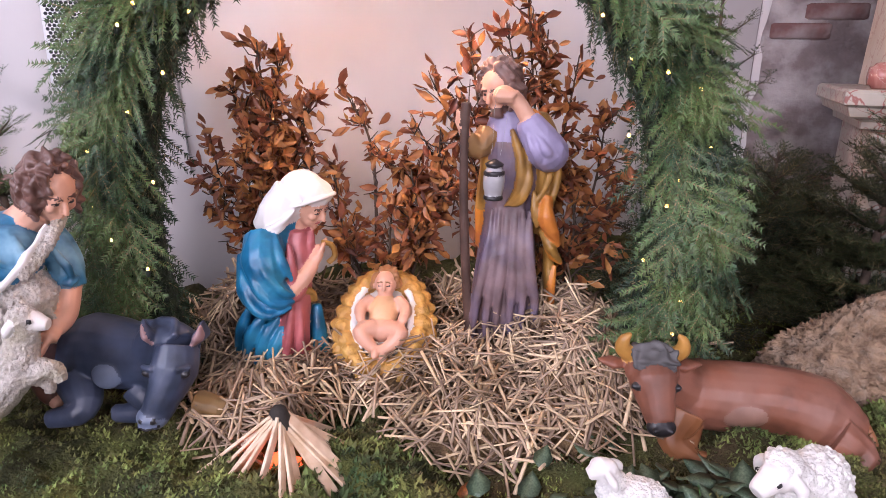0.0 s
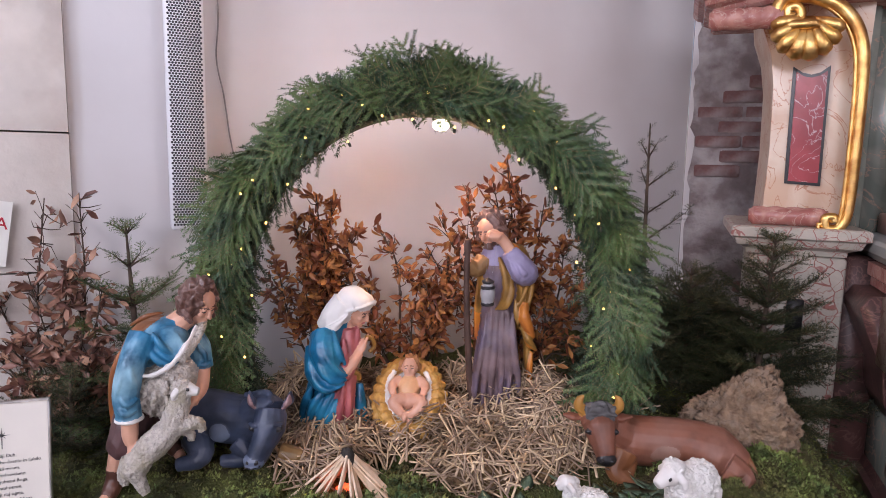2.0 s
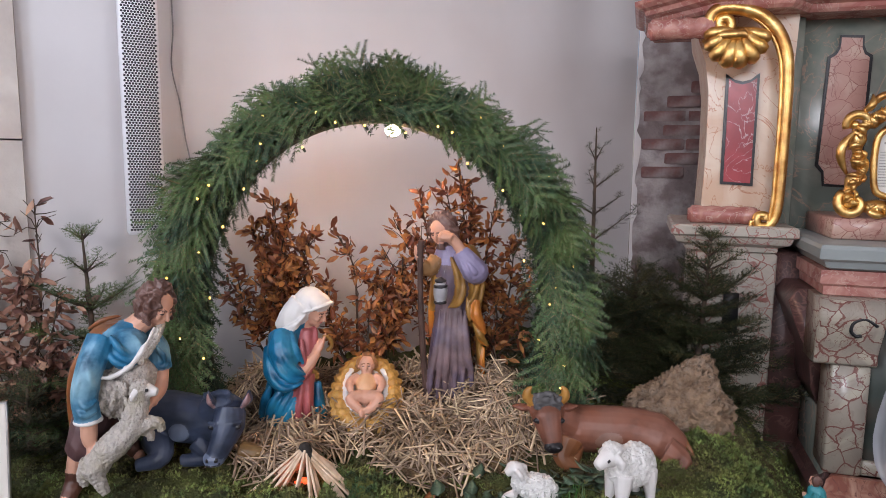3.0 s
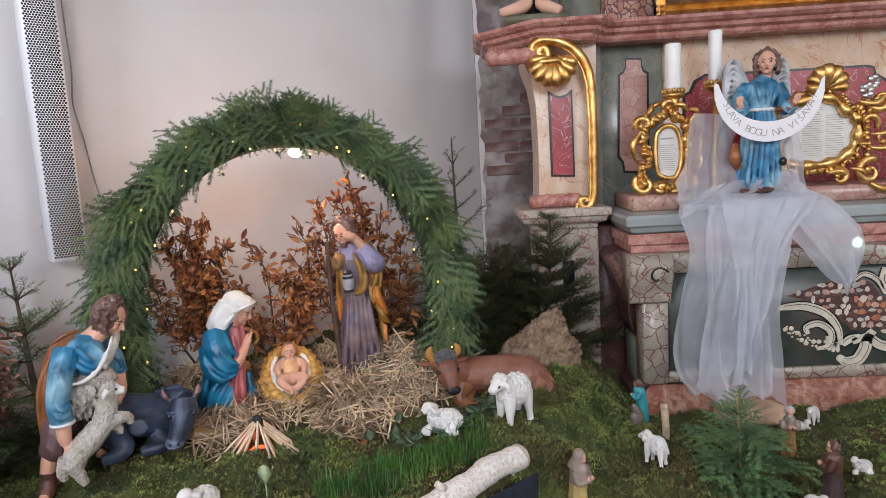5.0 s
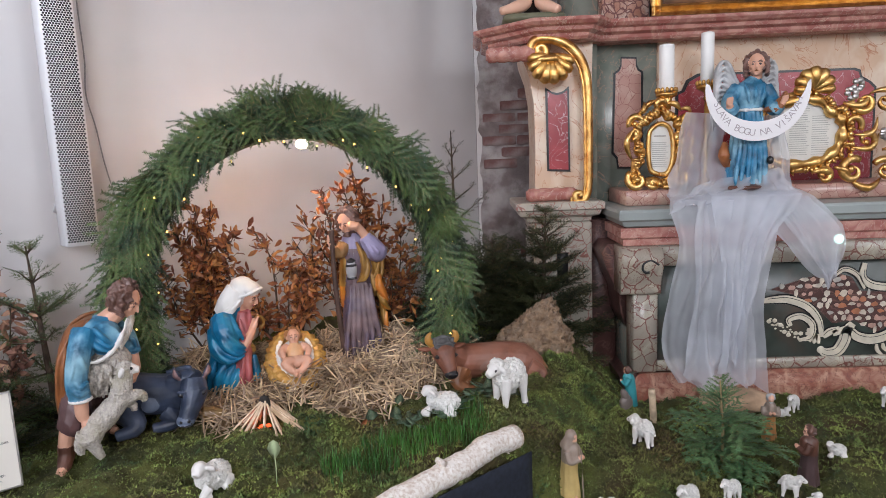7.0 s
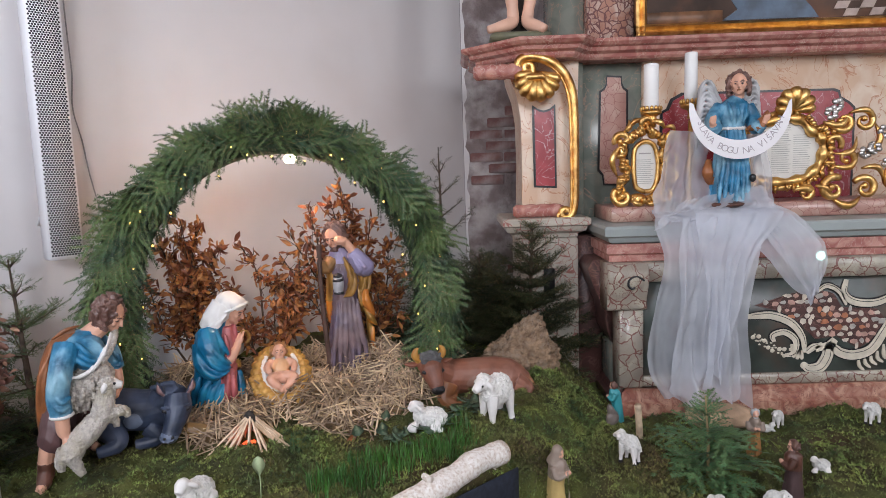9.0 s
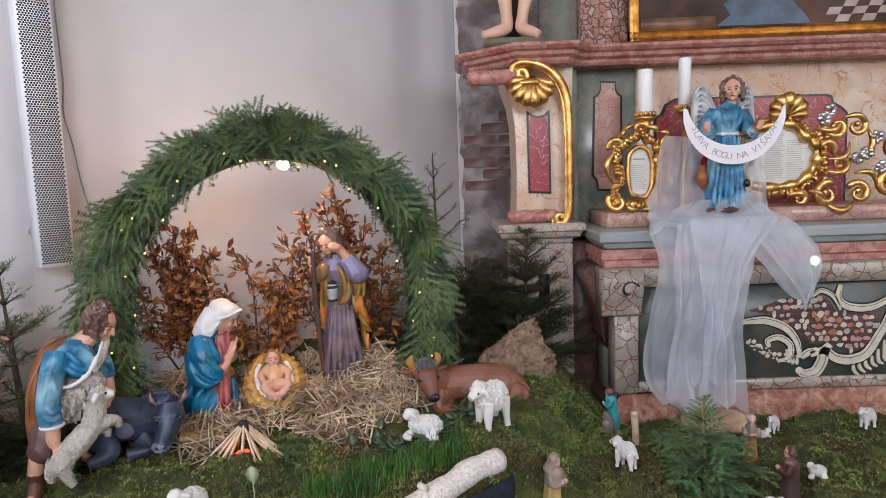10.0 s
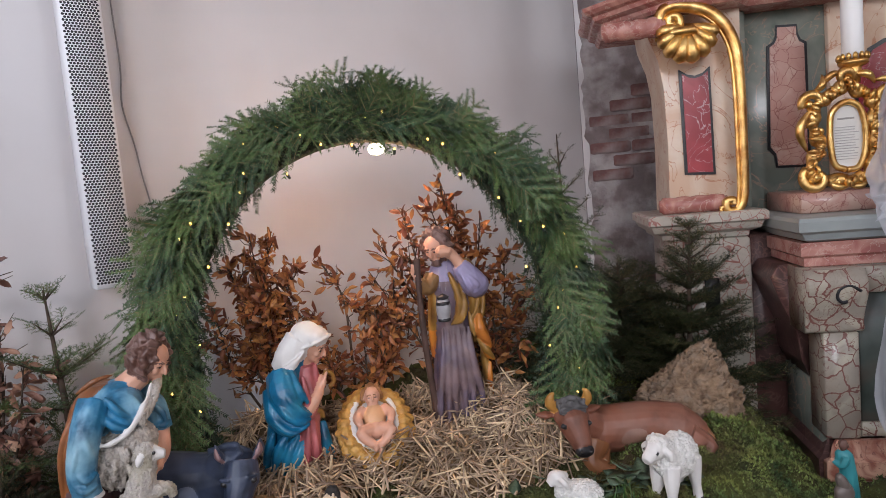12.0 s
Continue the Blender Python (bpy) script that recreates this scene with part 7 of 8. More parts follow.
for s in (-1, 1):
    g.add(ball((-0.014 + s * 0.030, -0.020, 0.078), (0.026, 0.026, 0.026), 12, 8), 6)
g.add(ball((-0.004, -0.090, -0.006), (0.030, 0.020, 0.020), 14, 9), 1)
g.add(ball((-0.016, -0.010, 0.116), (0.046, 0.030, 0.022), 20, 12, lambda d: curls(d, 13, 0.09)), 7)
for k in range(11):
    x0 = -0.056 + 0.008 * k
    g.add(tube([(x0, -0.026, 0.128), (x0 + 0.001, -0.046, 0.114), (x0, -0.050, 0.098)], [0.006, 0.006, 0.002], 6), 7)
for s in (-1, 1):
    limb(g, [(-0.016 + s * 0.040, -0.004, 0.106), (-0.016 + s * 0.060, -0.008, 0.124), (-0.016 + s * 0.058, -0.012, 0.146), (-0.016 + s * 0.046, -0.014, 0.160)], [0.017, 0.017, 0.012, 0.004], 2, 10)
    limb(g, [(-0.016 + s * 0.044, 0.002, 0.086), (-0.016 + s * 0.074, 0.002, 0.086), (-0.016 + s * 0.106, 0.0, 0.092)], [0.013, 0.023, 0.006], 6, 12, 4, 0.5)
    g.add(ball((-0.014 + s * 0.040, -0.060, 0.066), (0.011, 0.009, 0.008), 9, 6), 3)
    g.add(ball((-0.004 + s * 0.016, -0.110, -0.004), (0.006, 0.004, 0.006), 7, 5), 3)
limb(g, [(0.06, 0.0, -0.02), (0.04, -0.03, -0.07), (0.08, -0.05, -0.100)], [0.052, 0.034, 0.022], 4)
limb(g, [(0.08, 0.01, -0.06), (0.07, -0.04, -0.095), (0.12, -0.055, -0.108), (0.17, -0.05, -0.110)], [0.036, 0.026, 0.022, 0.018], 4)
limb(g, [(0.37, -0.02, -0.06), (0.41, -0.05, -0.085), (0.35, -0.07, -0.105), (0.28, -0.07, -0.11)], [0.062, 0.044, 0.030, 0.022], 0)
limb(g, [(0.445, 0.02, -0.03), (0.465, -0.01, -0.08), (0.42, -0.06, -0.11)], [0.012, 0.011, 0.014], 4, 8)
g.add(ball((0.190, -0.012, -0.018), (0.052, 0.010, 0.026), 14, 9), 5)
statue(g, "statue", [P_OX, P_DARK, P_HORN, P_DARK, paint("ox_belly", (0.27, 0.105, 0.042)), paint("ox_patch", (0.31, 0.165, 0.12)), paint("ox_face", (0.20, 0.075, 0.045), 0.5, 0.3), paint("ox_forelock_hair", (0.09, 0.085, 0.085), 0.6, 0.4)], "red brown painted lying ox statue with yellow horns", pose(0.012, 1.255, 0.585, 0, 0, 19))


def sheep_mesh(pose_kind):
    g = Geo()
    q = random.Random(7)

    def wool(c, rad, n):
        woolly(g, c, rad, 0)
        for _ in range(n):
            a, e = q.uniform(0, TAU), math.asin(q.uniform(-0.85, 1))
            g.add(ball((c[0] + rad[0] * math.cos(a) * math.cos(e), c[1] + rad[1] * math.sin(a) * math.cos(e), c[2] + rad[2] * math.sin(e)), q.uniform(0.0036, 0.0052), 7, 5), 0)

    if pose_kind == "stand":
        wool((0.014, 0, 0.132), (0.062, 0.044, 0.058), 170)
        wool((-0.036, 0, 0.142), (0.036, 0.036, 0.048), 50)
        g.add(ball((-0.074, -0.004, 0.172), (0.030, 0.024, 0.026), 14, 9), 1)
        limb(g, [(-0.080, -0.004, 0.172), (-0.104, -0.006, 0.160), (-0.114, -0.006, 0.154)], [0.022, 0.017, 0.012], 1, 12)
        wool((-0.060, 0, 0.190), (0.026, 0.026, 0.016), 24)
        for s in (-1, 1):
            limb(g, [(-0.066, s * 0.022, 0.180), (-0.060, s * 0.036, 0.166), (-0.062, s * 0.040, 0.148)], [0.009, 0.012, 0.004], 1, 8)
            g.add(ball((-0.092, s * 0.021 - 0.004, 0.174), 0.004, 7, 5), 2)
        for x, y in ((-0.042, -0.026), (-0.036, 0.026), (0.052, -0.026), (0.048, 0.026)):
            limb(g, [(x * 0.85, y * 0.8, 0.125), (x, y * 0.9, 0.075), (x * 1.05, y, 0.045), (x * 1.12, y, 0.015)], [0.026, 0.019, 0.013, 0.012], 1, 9)
            limb(g, [(x * 1.12, y, 0.016), (x * 1.14, y, -0.004)], [0.014, 0.016], 2, 9)
        limb(g, [(0.072, 0, 0.13), (0.088, 0, 0.10)], [0.016, 0.009], 0, 8)
    else:
        wool((0.020, 0, 0.045), (0.062, 0.044, 0.044), 80)
        wool((-0.030, -0.004, 0.060), (0.030, 0.030, 0.036), 30)
        limb(g, [(-0.034, -0.004, 0.075), (-0.046, -0.006, 0.096)], [0.026, 0.022], 1, 12)
        g.add(ball((-0.050, -0.008, 0.102), (0.028, 0.022, 0.022), 14, 9), 1)
        limb(g, [(-0.056, -0.010, 0.100), (-0.076, -0.014, 0.084)], [0.020, 0.013], 1, 10)
        for s in (-1, 1):
            limb(g, [(-0.040, s * 0.020 - 0.006, 0.104), (-0.026, s * 0.032 - 0.006, 0.094), (-0.020, s * 0.034 - 0.006, 0.080)], [0.008, 0.010, 0.004], 1, 8)
        limb(g, [(-0.04, -0.03, 0.03), (-0.075, -0.034, 0.012), (-0.045, -0.044, 0.008)], [0.018, 0.012, 0.010], 1, 9)
        limb(g, [(0.05, -0.03, 0.03), (0.02, -0.046, 0.012), (0.065, -0.048, 0.008)], [0.024, 0.014, 0.010], 1, 9)
    return fuse(g, "sheep", [P_WFLEECE, P_WHITE, P_DARK], 0.0026, 1)


STAND, LIE = sheep_mesh("stand"), sheep_mesh("lie")


def sheep(x, y, z, yaw, scale, kind, label, group=""):
    o = new("sheep_figurine", STAND if kind == "stand" else LIE)
    o.matrix_world = pose(x, y, z, 0, 0, yaw) @ Matrix.Scale(scale, 4)
    return tagged(o, label, "sheep figurine", group)


sheep(0.262, 0.985, 0.502, 44, 1.03, "stand", "large white plaster sheep standing on the moss")
sheep(0.000, 0.985, 0.492, 0, 0.92, "lie", "white plaster lamb lying on the moss")

# angel on the altar table
g = Geo()
robe(g, [(-0.012, 0, 0.0, 0.090, 0.070), (-0.010, 0, 0.06, 0.084, 0.066), (-0.004, 0, 0.20, 0.072, 0.058), (0.006, 0, 0.32, 0.062, 0.050), (0.010, 0, 0.365, 0.058, 0.046), (0.014, 0, 0.42, 0.072, 0.052), (0.018, 0, 0.465, 0.076, 0.048), (0.024, 0, 0.495, 0.042, 0.034), (0.030, 0, 0.515, 0.022, 0.022)], lambda a, t: 0, 60, 11, 0.07, 0.2, 4)
folds(g, 0, [[(x0, -0.045, 0.35), (x0 * 1.2, -0.062, 0.2), (x1, -0.072, 0.05), (x1, -0.074, 0.0)] for x0, x1 in ((-0.045, -0.080), (-0.026, -0.052), (-0.006, -0.022), (0.014, 0.006), (0.034, 0.036), (0.050, 0.062))], 0.012)
folds(g, 0, [[(-0.030, -0.035, 0.49), (-0.022, -0.058, 0.43), (-0.016, -0.055, 0.38)], [(0.066, -0.030, 0.485), (0.050, -0.058, 0.43), (0.040, -0.052, 0.38)], [(0.016, -0.040, 0.47), (0.014, -0.060, 0.43), (0.012, -0.052, 0.38)]], 0.010)
g.add(tube([(0.008 + 0.064 * math.cos(TAU * k / 20), 0.052 * math.sin(TAU * k / 20), 0.358) for k in range(21)], 0.007, 6), 4)
for s in (-1, 1):
    limb(g, [(0.018 + s * 0.066, 0.0, 0.465), (0.006 + s * 0.100, -0.02, 0.40), (0.0 + s * 0.105, -0.065, 0.352)], [0.034, 0.036, 0.038], 0)
    limb(g, [(s * 0.105, -0.060, 0.355), (s * 0.118, -0.085, 0.372)], [0.036, 0.026], 0)
    folds(g, 0, [[(0.018 + s * 0.080, -0.03, 0.46), (s * 0.115, -0.055, 0.40), (s * 0.12, -0.09, 0.36)]], 0.010)
    hand(g, (s * 0.115, -0.075, 0.362), (s * 0.128, -0.095, 0.385), (s * 0.130, -0.105, 0.415), 0.014, 1, 4, (1, 0, 0.2))
    # wings of layered feathers
    for k in range(9):
        limb(g, [(s * 0.03 + 0.016, 0.05, 0.47 - 0.014 * k), (s * (0.100 + 0.006 * k) + 0.026, 0.064, 0.590 - 0.026 * k), (s * (0.145 + 0.002 * k) + 0.026, 0.066 + 0.002 * (k % 2), 0.555 - 0.040 * k), (s * (0.148 - 0.005 * k) + 0.026, 0.062, 0.455 - 0.036 * k)], [0.016, 0.024, 0.021, 0.005], 3, 10, 4, 0.45)
head(g, (0.032, -0.020, 0.566), 0.054, -116, 1, 2, True, 5, 4, None, 0, 24, 0.45, lip=6)
for k in range(4):
    limb(g, [(0.066 + 0.008 * k, -0.045 - 0.012 * k, 0.35), (0.092 + 0.008 * k, -0.068 - 0.006 * k, 0.37), (0.128 + 0.006 * k, -0.070, 0.405 + 0.008 * k)], [0.012, 0.016, 0.008], 6)
limb(g, [(-0.09, 0.0, 0.10), (-0.115, -0.02, 0.15), (-0.10, 0.0, 0.21)], [0.016, 0.028, 0.014], 6)
g.add(ball((-0.02, -0.03, -0.005), (0.12, 0.075, 0.020), 18, 8), 7)
statue(g, "statue", [P_SKY, P_SKIN, P_HAIR, P_GREY, P_WHITE, P_DARK, P_RUST, P_BROWN], "painted angel statue in blue with grey wings on the altar", pose(1.468, 1.80, 1.275, 0, 0, 4))


# ------------------------------------------------------------------ things on the moss
ROCKM = material("limestone_rock", (0.40, 0.265, 0.165), 0.9, noise_scale=26, color2=(0.19, 0.115, 0.07), bump=1.0, bump_scale=55, depth=0.03, stain=(0.33, 0.24, 0.17), stain_scale=30)
WOODP = vary_islands(material("split_kindling", (0.78, 0.62, 0.47), 0.7, noise_scale=25, color2=(0.58, 0.41, 0.27), bump=0.3), 0.25, 0.01)
CHAR = material("charred_wood", (0.03, 0.025, 0.022), 0.9, noise_scale=40, vary=0.4, bump=0.6)
BIRCH = material("birch_bark", (0.88, 0.84, 0.80), 0.7, noise_scale=60, color2=(0.76, 0.69, 0.63), bump=0.8, bump_scale=120, depth=0.005, stain=(0.58, 0.47, 0.39), stain_scale=95)
CUT = material("cut_wood", (0.50, 0.32, 0.19), 0.8, noise_scale=30, vary=0.2, bump=0.3)
NAVY = material("navy_cloth", (0.012, 0.016, 0.028), 0.9, noise_scale=60, vary=0.3, bump=0.3, bump_scale=300)


def rock_warp(d):
    q = Vector((d.x * 2.2, d.y * 2.2, d.z * 2.2))
    u = Vector((q.x * 1.7 + q.z * 0.5, q.y * 1.7, q.z * 0.7))
    k = 1.06 + 0.14 * noise.noise(q) - 0.26 * abs(noise.noise(u * 1.9)) - 0.20 * abs(noise.noise(u * 4.2)) - 0.09 * abs(noise.noise(q * 8.5)) + 0.035 * noise.noise(q * 17)
    # a sharp peak at one end and a long shoulder towards the other
    k *= 1 + 0.42 * max(0, d.z) * math.exp(-((d.x - 0.30) / 0.26) ** 2) - 0.30 * max(0, d.z) * max(0, -d.x)
    return k


tagged(part("rock", ball((0, 0, 0), (0.195, 0.11, 0.168), 110, 76, rock_warp), ROCKM, None, m=pose(0.415, 1.60, 0.565, 0, 0, 8)), "rough weathered brown limestone rock on the moss", "rock")
tagged(part("rock", ball((0, 0, 0), (0.17, 0.09, 0.06), 40, 24, lambda d: 1 + 0.15 * noise.noise(Vector((d.x * 2, d.y * 2, d.z * 2 + 5)))), material("sandstone", (0.42, 0.28, 0.18), 0.9, noise_scale=14, vary=0.25, bump=0.8), None, m=pose(1.36, 1.58, 0.275)), "flat tan stone at the foot of the altar", "rock")

fire = thing("campfire", "little campfire of split kindling with a red glow", "campfire")
r = random.Random(6)
fc = Vector((-0.650, 0.870, 0.455))
for k in range(24):
    a = TAU * k / 24 + r.uniform(-0.1, 0.1)
    if 4.45 < a < 4.85:
        continue
    R = r.uniform(0.115, 0.175)
    foot = fc + Vector((R * math.cos(a), R * math.sin(a), r.uniform(-0.005, 0.01)))
    top = fc + Vector((0.012 * math.cos(a + 0.5), 0.012 * math.sin(a + 0.5), r.uniform(0.120, 0.150)))
    d = (top - foot)
    m = look(foot + d * 0.5, top) @ pose(0, 0, 0, 0, 0, math.degrees(a) + r.uniform(-20, 20))
    w = r.uniform(0.0075, 0.0125)
    L = d.length / 2
    part("kindling_stick", box(-w, w, -0.0032, 0.0032, -L, L, 0.0012), WOODP, fire, "", m, False)
part("charred_tip", turned([(0.024, 0.0), (0.022, 0.025), (0.014, 0.045), (0.004, 0.05)], 9), CHAR, fire, "blackened stick ends", pose(fc.x, fc.y, fc.z + 0.115))
part("ember", ball((0, 0, 0), (0.040, 0.040, 0.028), 14, 9, lambda d: curls(d, 9, 0.15)), glow("ember_glow", (1.0, 0.10, 0.03), 2.2), fire, "glowing red embers", pose(fc.x, fc.y, fc.z + 0.02))
lamp("ember_light", "POINT", pose(fc.x, fc.y, fc.z + 0.06), 0.05, (1.0, 0.25, 0.08), r=0.02)

log = thing("birch_log", "white birch log lying along the edge of the moss", "log")
lp = smoothline([(-0.42, 0.02, 0.445), (-0.20, 0.255, 0.470), (-0.02, 0.435, 0.490), (0.10, 0.555, 0.500), (0.17, 0.635, 0.512), (0.265, 0.725, 0.505)], 6)
part("bark", tube(lp, [0.0405 + 0.0022 * math.sin(i * 0.9) + 0.0015 * math.sin(i * 2.3) for i in range(len(lp))], 24), BIRCH, log, "peeling white birch bark")
part("cut_end", tube([(0.262, 0.722, 0.505), (0.272, 0.731, 0.504)], [0.043, 0.036], 18), CUT, log, "raw brown cut end")
part("stub", tube([(0.03, 0.475, 0.53), (0.01, 0.465, 0.555)], [0.014, 0.009], 9), BIRCH, log)
part("stub", tube([(0.225, 0.695, 0.475), (0.245, 0.675, 0.44)], [0.012, 0.009], 9), BIRCH, log)

cloth = Geo()
n = 40
v, f = [], []
for j in range(9):
    for i in range(n):
        t = i / (n - 1)
        x, y = -0.55 + 0.84 * t, -0.10 + 0.80 * t
        z = 0.475 - 0.40 * j / 8
        o = 0.012 * math.sin(t * 22) * j / 8 + 0.035
        v.append((x + o * 0.7, y - o * 0.7, z))
f = [(j * n + i, j * n + i + 1, (j + 1) * n + i + 1, (j + 1) * n + i) for j in range(8) for i in range(n - 1)]
cl = part("draped_cloth", (v, f), NAVY, None)
tagged(cl, "dark navy cloth hanging below the birch log", "cloth")
sol = cl.modifiers.new("thick", "SOLIDIFY")
sol.thickness = 0.004

stick = part("birch_stick", tube(smoothline([(0.843, 1.10, 0.335), (0.832, 1.07, 0.44), (0.819, 1.045, 0.54)], 4), 0.0135, 10), material("birch_twig", (0.46, 0.35, 0.24), 0.7, noise_scale=30, vary=0.3, bump=0.4), None)
tagged(stick, "short upright birch stick in the moss", "stick")


def figurine(x, y, z, h, yaw, robe_m, over_m, skin_m, hair_m, label, hood=False, stoop=0.0, staff=False, beard=False):
    g = Geo()
    s = h
    robe(g, [(0, 0, -0.02 * s, 0.17 * s, 0.14 * s), (0, 0, 0.12 * s, 0.16 * s, 0.13 * s), (0.0, 0, 0.40 * s, 0.13 * s, 0.11 * s), (0.02 * s + stoop * 0.4 * s, 0, 0.60 * s, 0.14 * s, 0.12 * s), (0.03 * s + stoop * 0.7 * s, 0, 0.74 * s, 0.13 * s, 0.10 * s), (0.04 * s + stoop * s, 0, 0.81 * s, 0.05 * s, 0.05 * s)], lambda a, t: 0 if t < 0.48 else 1, 30, 7, 0.09, 0.6, 2, 4)
    hx = 0.05 * s + stoop * s * 1.1
    head(g, (hx, 0, 0.88 * s), 0.085 * s, 0, 2, 3, not hood, 3, 8, 3 if beard else None)
    if hood:
        g.add(ball((hx - 0.025 * s, 0, 0.90 * s), (0.088 * s, 0.09 * s, 0.095 * s), 14, 9), 1)
        limb(g, [(hx - 0.03 * s, 0, 0.88 * s), (-0.02 * s, 0, 0.72 * s)], [0.085 * s, 0.13 * s], 1)
    for q in (-1, 1):
        limb(g, [(0.03 * s + stoop * 0.6 * s, q * 0.12 * s, 0.70 * s), (0.10 * s + stoop * 0.6 * s, q * 0.13 * s, 0.56 * s), (0.19 * s + stoop * 0.6 * s, q * 0.04 * s, 0.60 * s)], [0.06 * s, 0.055 * s, 0.04 * s], 1)
        g.add(ball((0.20 * s + stoop * 0.6 * s, q * 0.035 * s, 0.61 * s), 0.035 * s, 9, 6), 2)
    if staff:
        g.add(tube([(0.22 * s, -0.04 * s, 0.75 * s), (0.26 * s, -0.05 * s, -0.02 * s)], 0.012 * s, 6), 3)
    g.add(ball((0.08 * s, -0.05 * s, 0.0), (0.09 * s, 0.045 * s, 0.03 * s), 9, 6), 2)
    g.add(ball((0.05 * s, 0.06 * s, 0.0), (0.09 * s, 0.045 * s, 0.03 * s), 9, 6), 2)
    o = new("figurine", fuse(g, "figurine", [robe_m, over_m, skin_m, hair_m], 0.0026, 2))
    o.matrix_world = pose(x, y, z, 0, 0, yaw)
    return tagged(o, label, "figurine", "small crib figurines")


P_TAUPE = paint("painted_taupe", (0.26, 0.20, 0.16))
P_YEL = paint("painted_straw_yellow", (0.50, 0.36, 0.14))
P_TEAL = paint("painted_teal", (0.04, 0.27, 0.30))
P_PLUM = paint("painted_plum_brown", (0.075, 0.045, 0.045))
P_TAN = paint("painted_tan", (0.40, 0.19, 0.07))


def on_moss(x, y):
    return ground(x, y) + 0.004


figurine(0.452, 0.735, on_moss(0.452, 0.735), 0.238, -40, P_YEL, P_TAUPE, P_SKIN, P_TAUPE, "small hooded shepherd woman figurine with a staff", True, 0.0, True)
figurine(1.345, 0.885, on_moss(1.335, 0.885), 0.225, 165, P_PLUM, P_BROWN, P_SKIN, P_HAIR, "small dark robed bearded figurine on the moss", False, -0.02, False, True)
figurine(1.362, 1.240, on_moss(1.362, 1.240), 0.205, -100, P_TAN, P_TAUPE, P_SKIN, P_GREY, "small grey bearded figurine in an orange robe", False, 0.03, False, True)
figurine(0.785, 1.235, 0.405, 0.172, 175, P_TEAL, P_TEAL, P_SKIN, P_HAIR, "small seated figurine in a teal coat", False, 0.05)
g = Geo()
woolly(g, (0, 0, 0.03), (0.03, 0.022, 0.035), 0)
limb(g, [(0.0, 0, 0.05), (-0.012, 0, 0.075), (-0.02, 0, 0.09)], [0.018, 0.015, 0.008], 0)
tagged(g.put("donkey_figurine", [paint("grey_animal", (0.16, 0.13, 0.115))], None, "", pose(0.755, 1.19, max(0.395, on_moss(0.755, 1.19)), 0, 0, 30)), "small grey brown animal figurine beside the seated one", "figurine", "small crib figurines")
for x, y, yaw, sc, kind in ((0.762, 0.955, -50, 0.58, "stand"), (0.99, 0.69, 20, 0.42, "stand"), (1.19, 0.70, 150, 0.42, "stand"), (1.25, 0.67, 190, 0.46, "lie"), (1.52, 1.03, 5, 0.50, "lie"), (1.60, 1.52, 40, 0.42, "stand"), (1.52, 1.45, 160, 0.40, "lie"), (0.58, 0.70, 20, 0.50, "stand"), (0.70, 0.665, 160, 0.50, "lie"), (0.84, 0.67, 30, 0.5, "stand"), (0.95, 0.66, 10, 0.48, "lie"), (1.96, 1.41, 20, 0.5, "stand"), (2.05, 1.22, 10, 0.5, "lie"), (2.02, 1.10, 170, 0.5, "lie")):
    sheep(x, y, on_moss(x, y), yaw, sc, kind, "small white sheep figurine on the moss", "small flock of sheep")
sheep(-0.70, 0.465, on_moss(-0.70, 0.465), 70, 0.95, "lie", "white woolly lamb lying near the front of the moss")

# broad ivy leaves, a dry leaf and a sprout
IVY = vary_islands(material("ivy_leaf", (0.105, 0.155, 0.095), 0.45, noise_scale=15, color2=(0.045, 0.075, 0.045), bump=0.1), 0.5, 0.03)
ivy = thing("ivy", "low dark green ivy leaves in front of the ox", "plant")
r = random.Random(12)
leafm = Geo().add(loft([[(t, -w, 0.12 * t * t - 0.1 * w), (t, 0, 0.12 * t * t), (t, w, 0.12 * t * t - 0.1 * w), (t, 0, 0.12 * t * t - 0.02)] for t, w in ((0, 0.05), (0.2, 0.34), (0.5, 0.40), (0.8, 0.2), (1.0, 0.01))])).mesh("leaf", IVY)
for k in range(120):
    x, y = r.gauss(0.10, 0.10), r.gauss(1.055, 0.045)
    if k % 4 == 0:
        x, y = r.gauss(-0.12, 0.08), r.gauss(0.95, 0.045)
    o = new("leaf", leafm)
    o.matrix_world = pose(x, y, ground(x, y) + r.uniform(0.008, 0.030), r.uniform(-22, 22), r.uniform(-28, 14), r.uniform(0, 360)) @ Matrix.Scale(r.uniform(0.036, 0.062), 4)
    o.parent = ivy
dry = Geo().add(loft([[(t, -w, 0.25 * t * t), (t, 0, 0.2 * t * t), (t, w, 0.3 * t * t), (t, 0, 0.2 * t * t - 0.03)] for t, w in ((0, 0.05), (0.25, 0.3), (0.6, 0.36), (1.0, 0.01))])).put("fallen_leaf", LEAF, None, "", pose(-0.32, 0.98, ground(-0.32, 0.98) + 0.008, 10, -20, 30) @ Matrix.Scale(0.055, 4))
tagged(dry, "single dry orange brown leaf on the moss", "leaf")
sprout = thing("sprout", "thin green sprout with one pale pointed leaf", "plant")
SPR = material("sprout_green", (0.38, 0.46, 0.26), 0.5, noise_scale=20, vary=0.2)
z = ground(-0.503, 0.50)
part("stalk", tube([(-0.503, 0.50, z - 0.005), (-0.501, 0.50, z + 0.06), (-0.503, 0.502, z + 0.11)], 0.0016, 6), SPR, sprout)
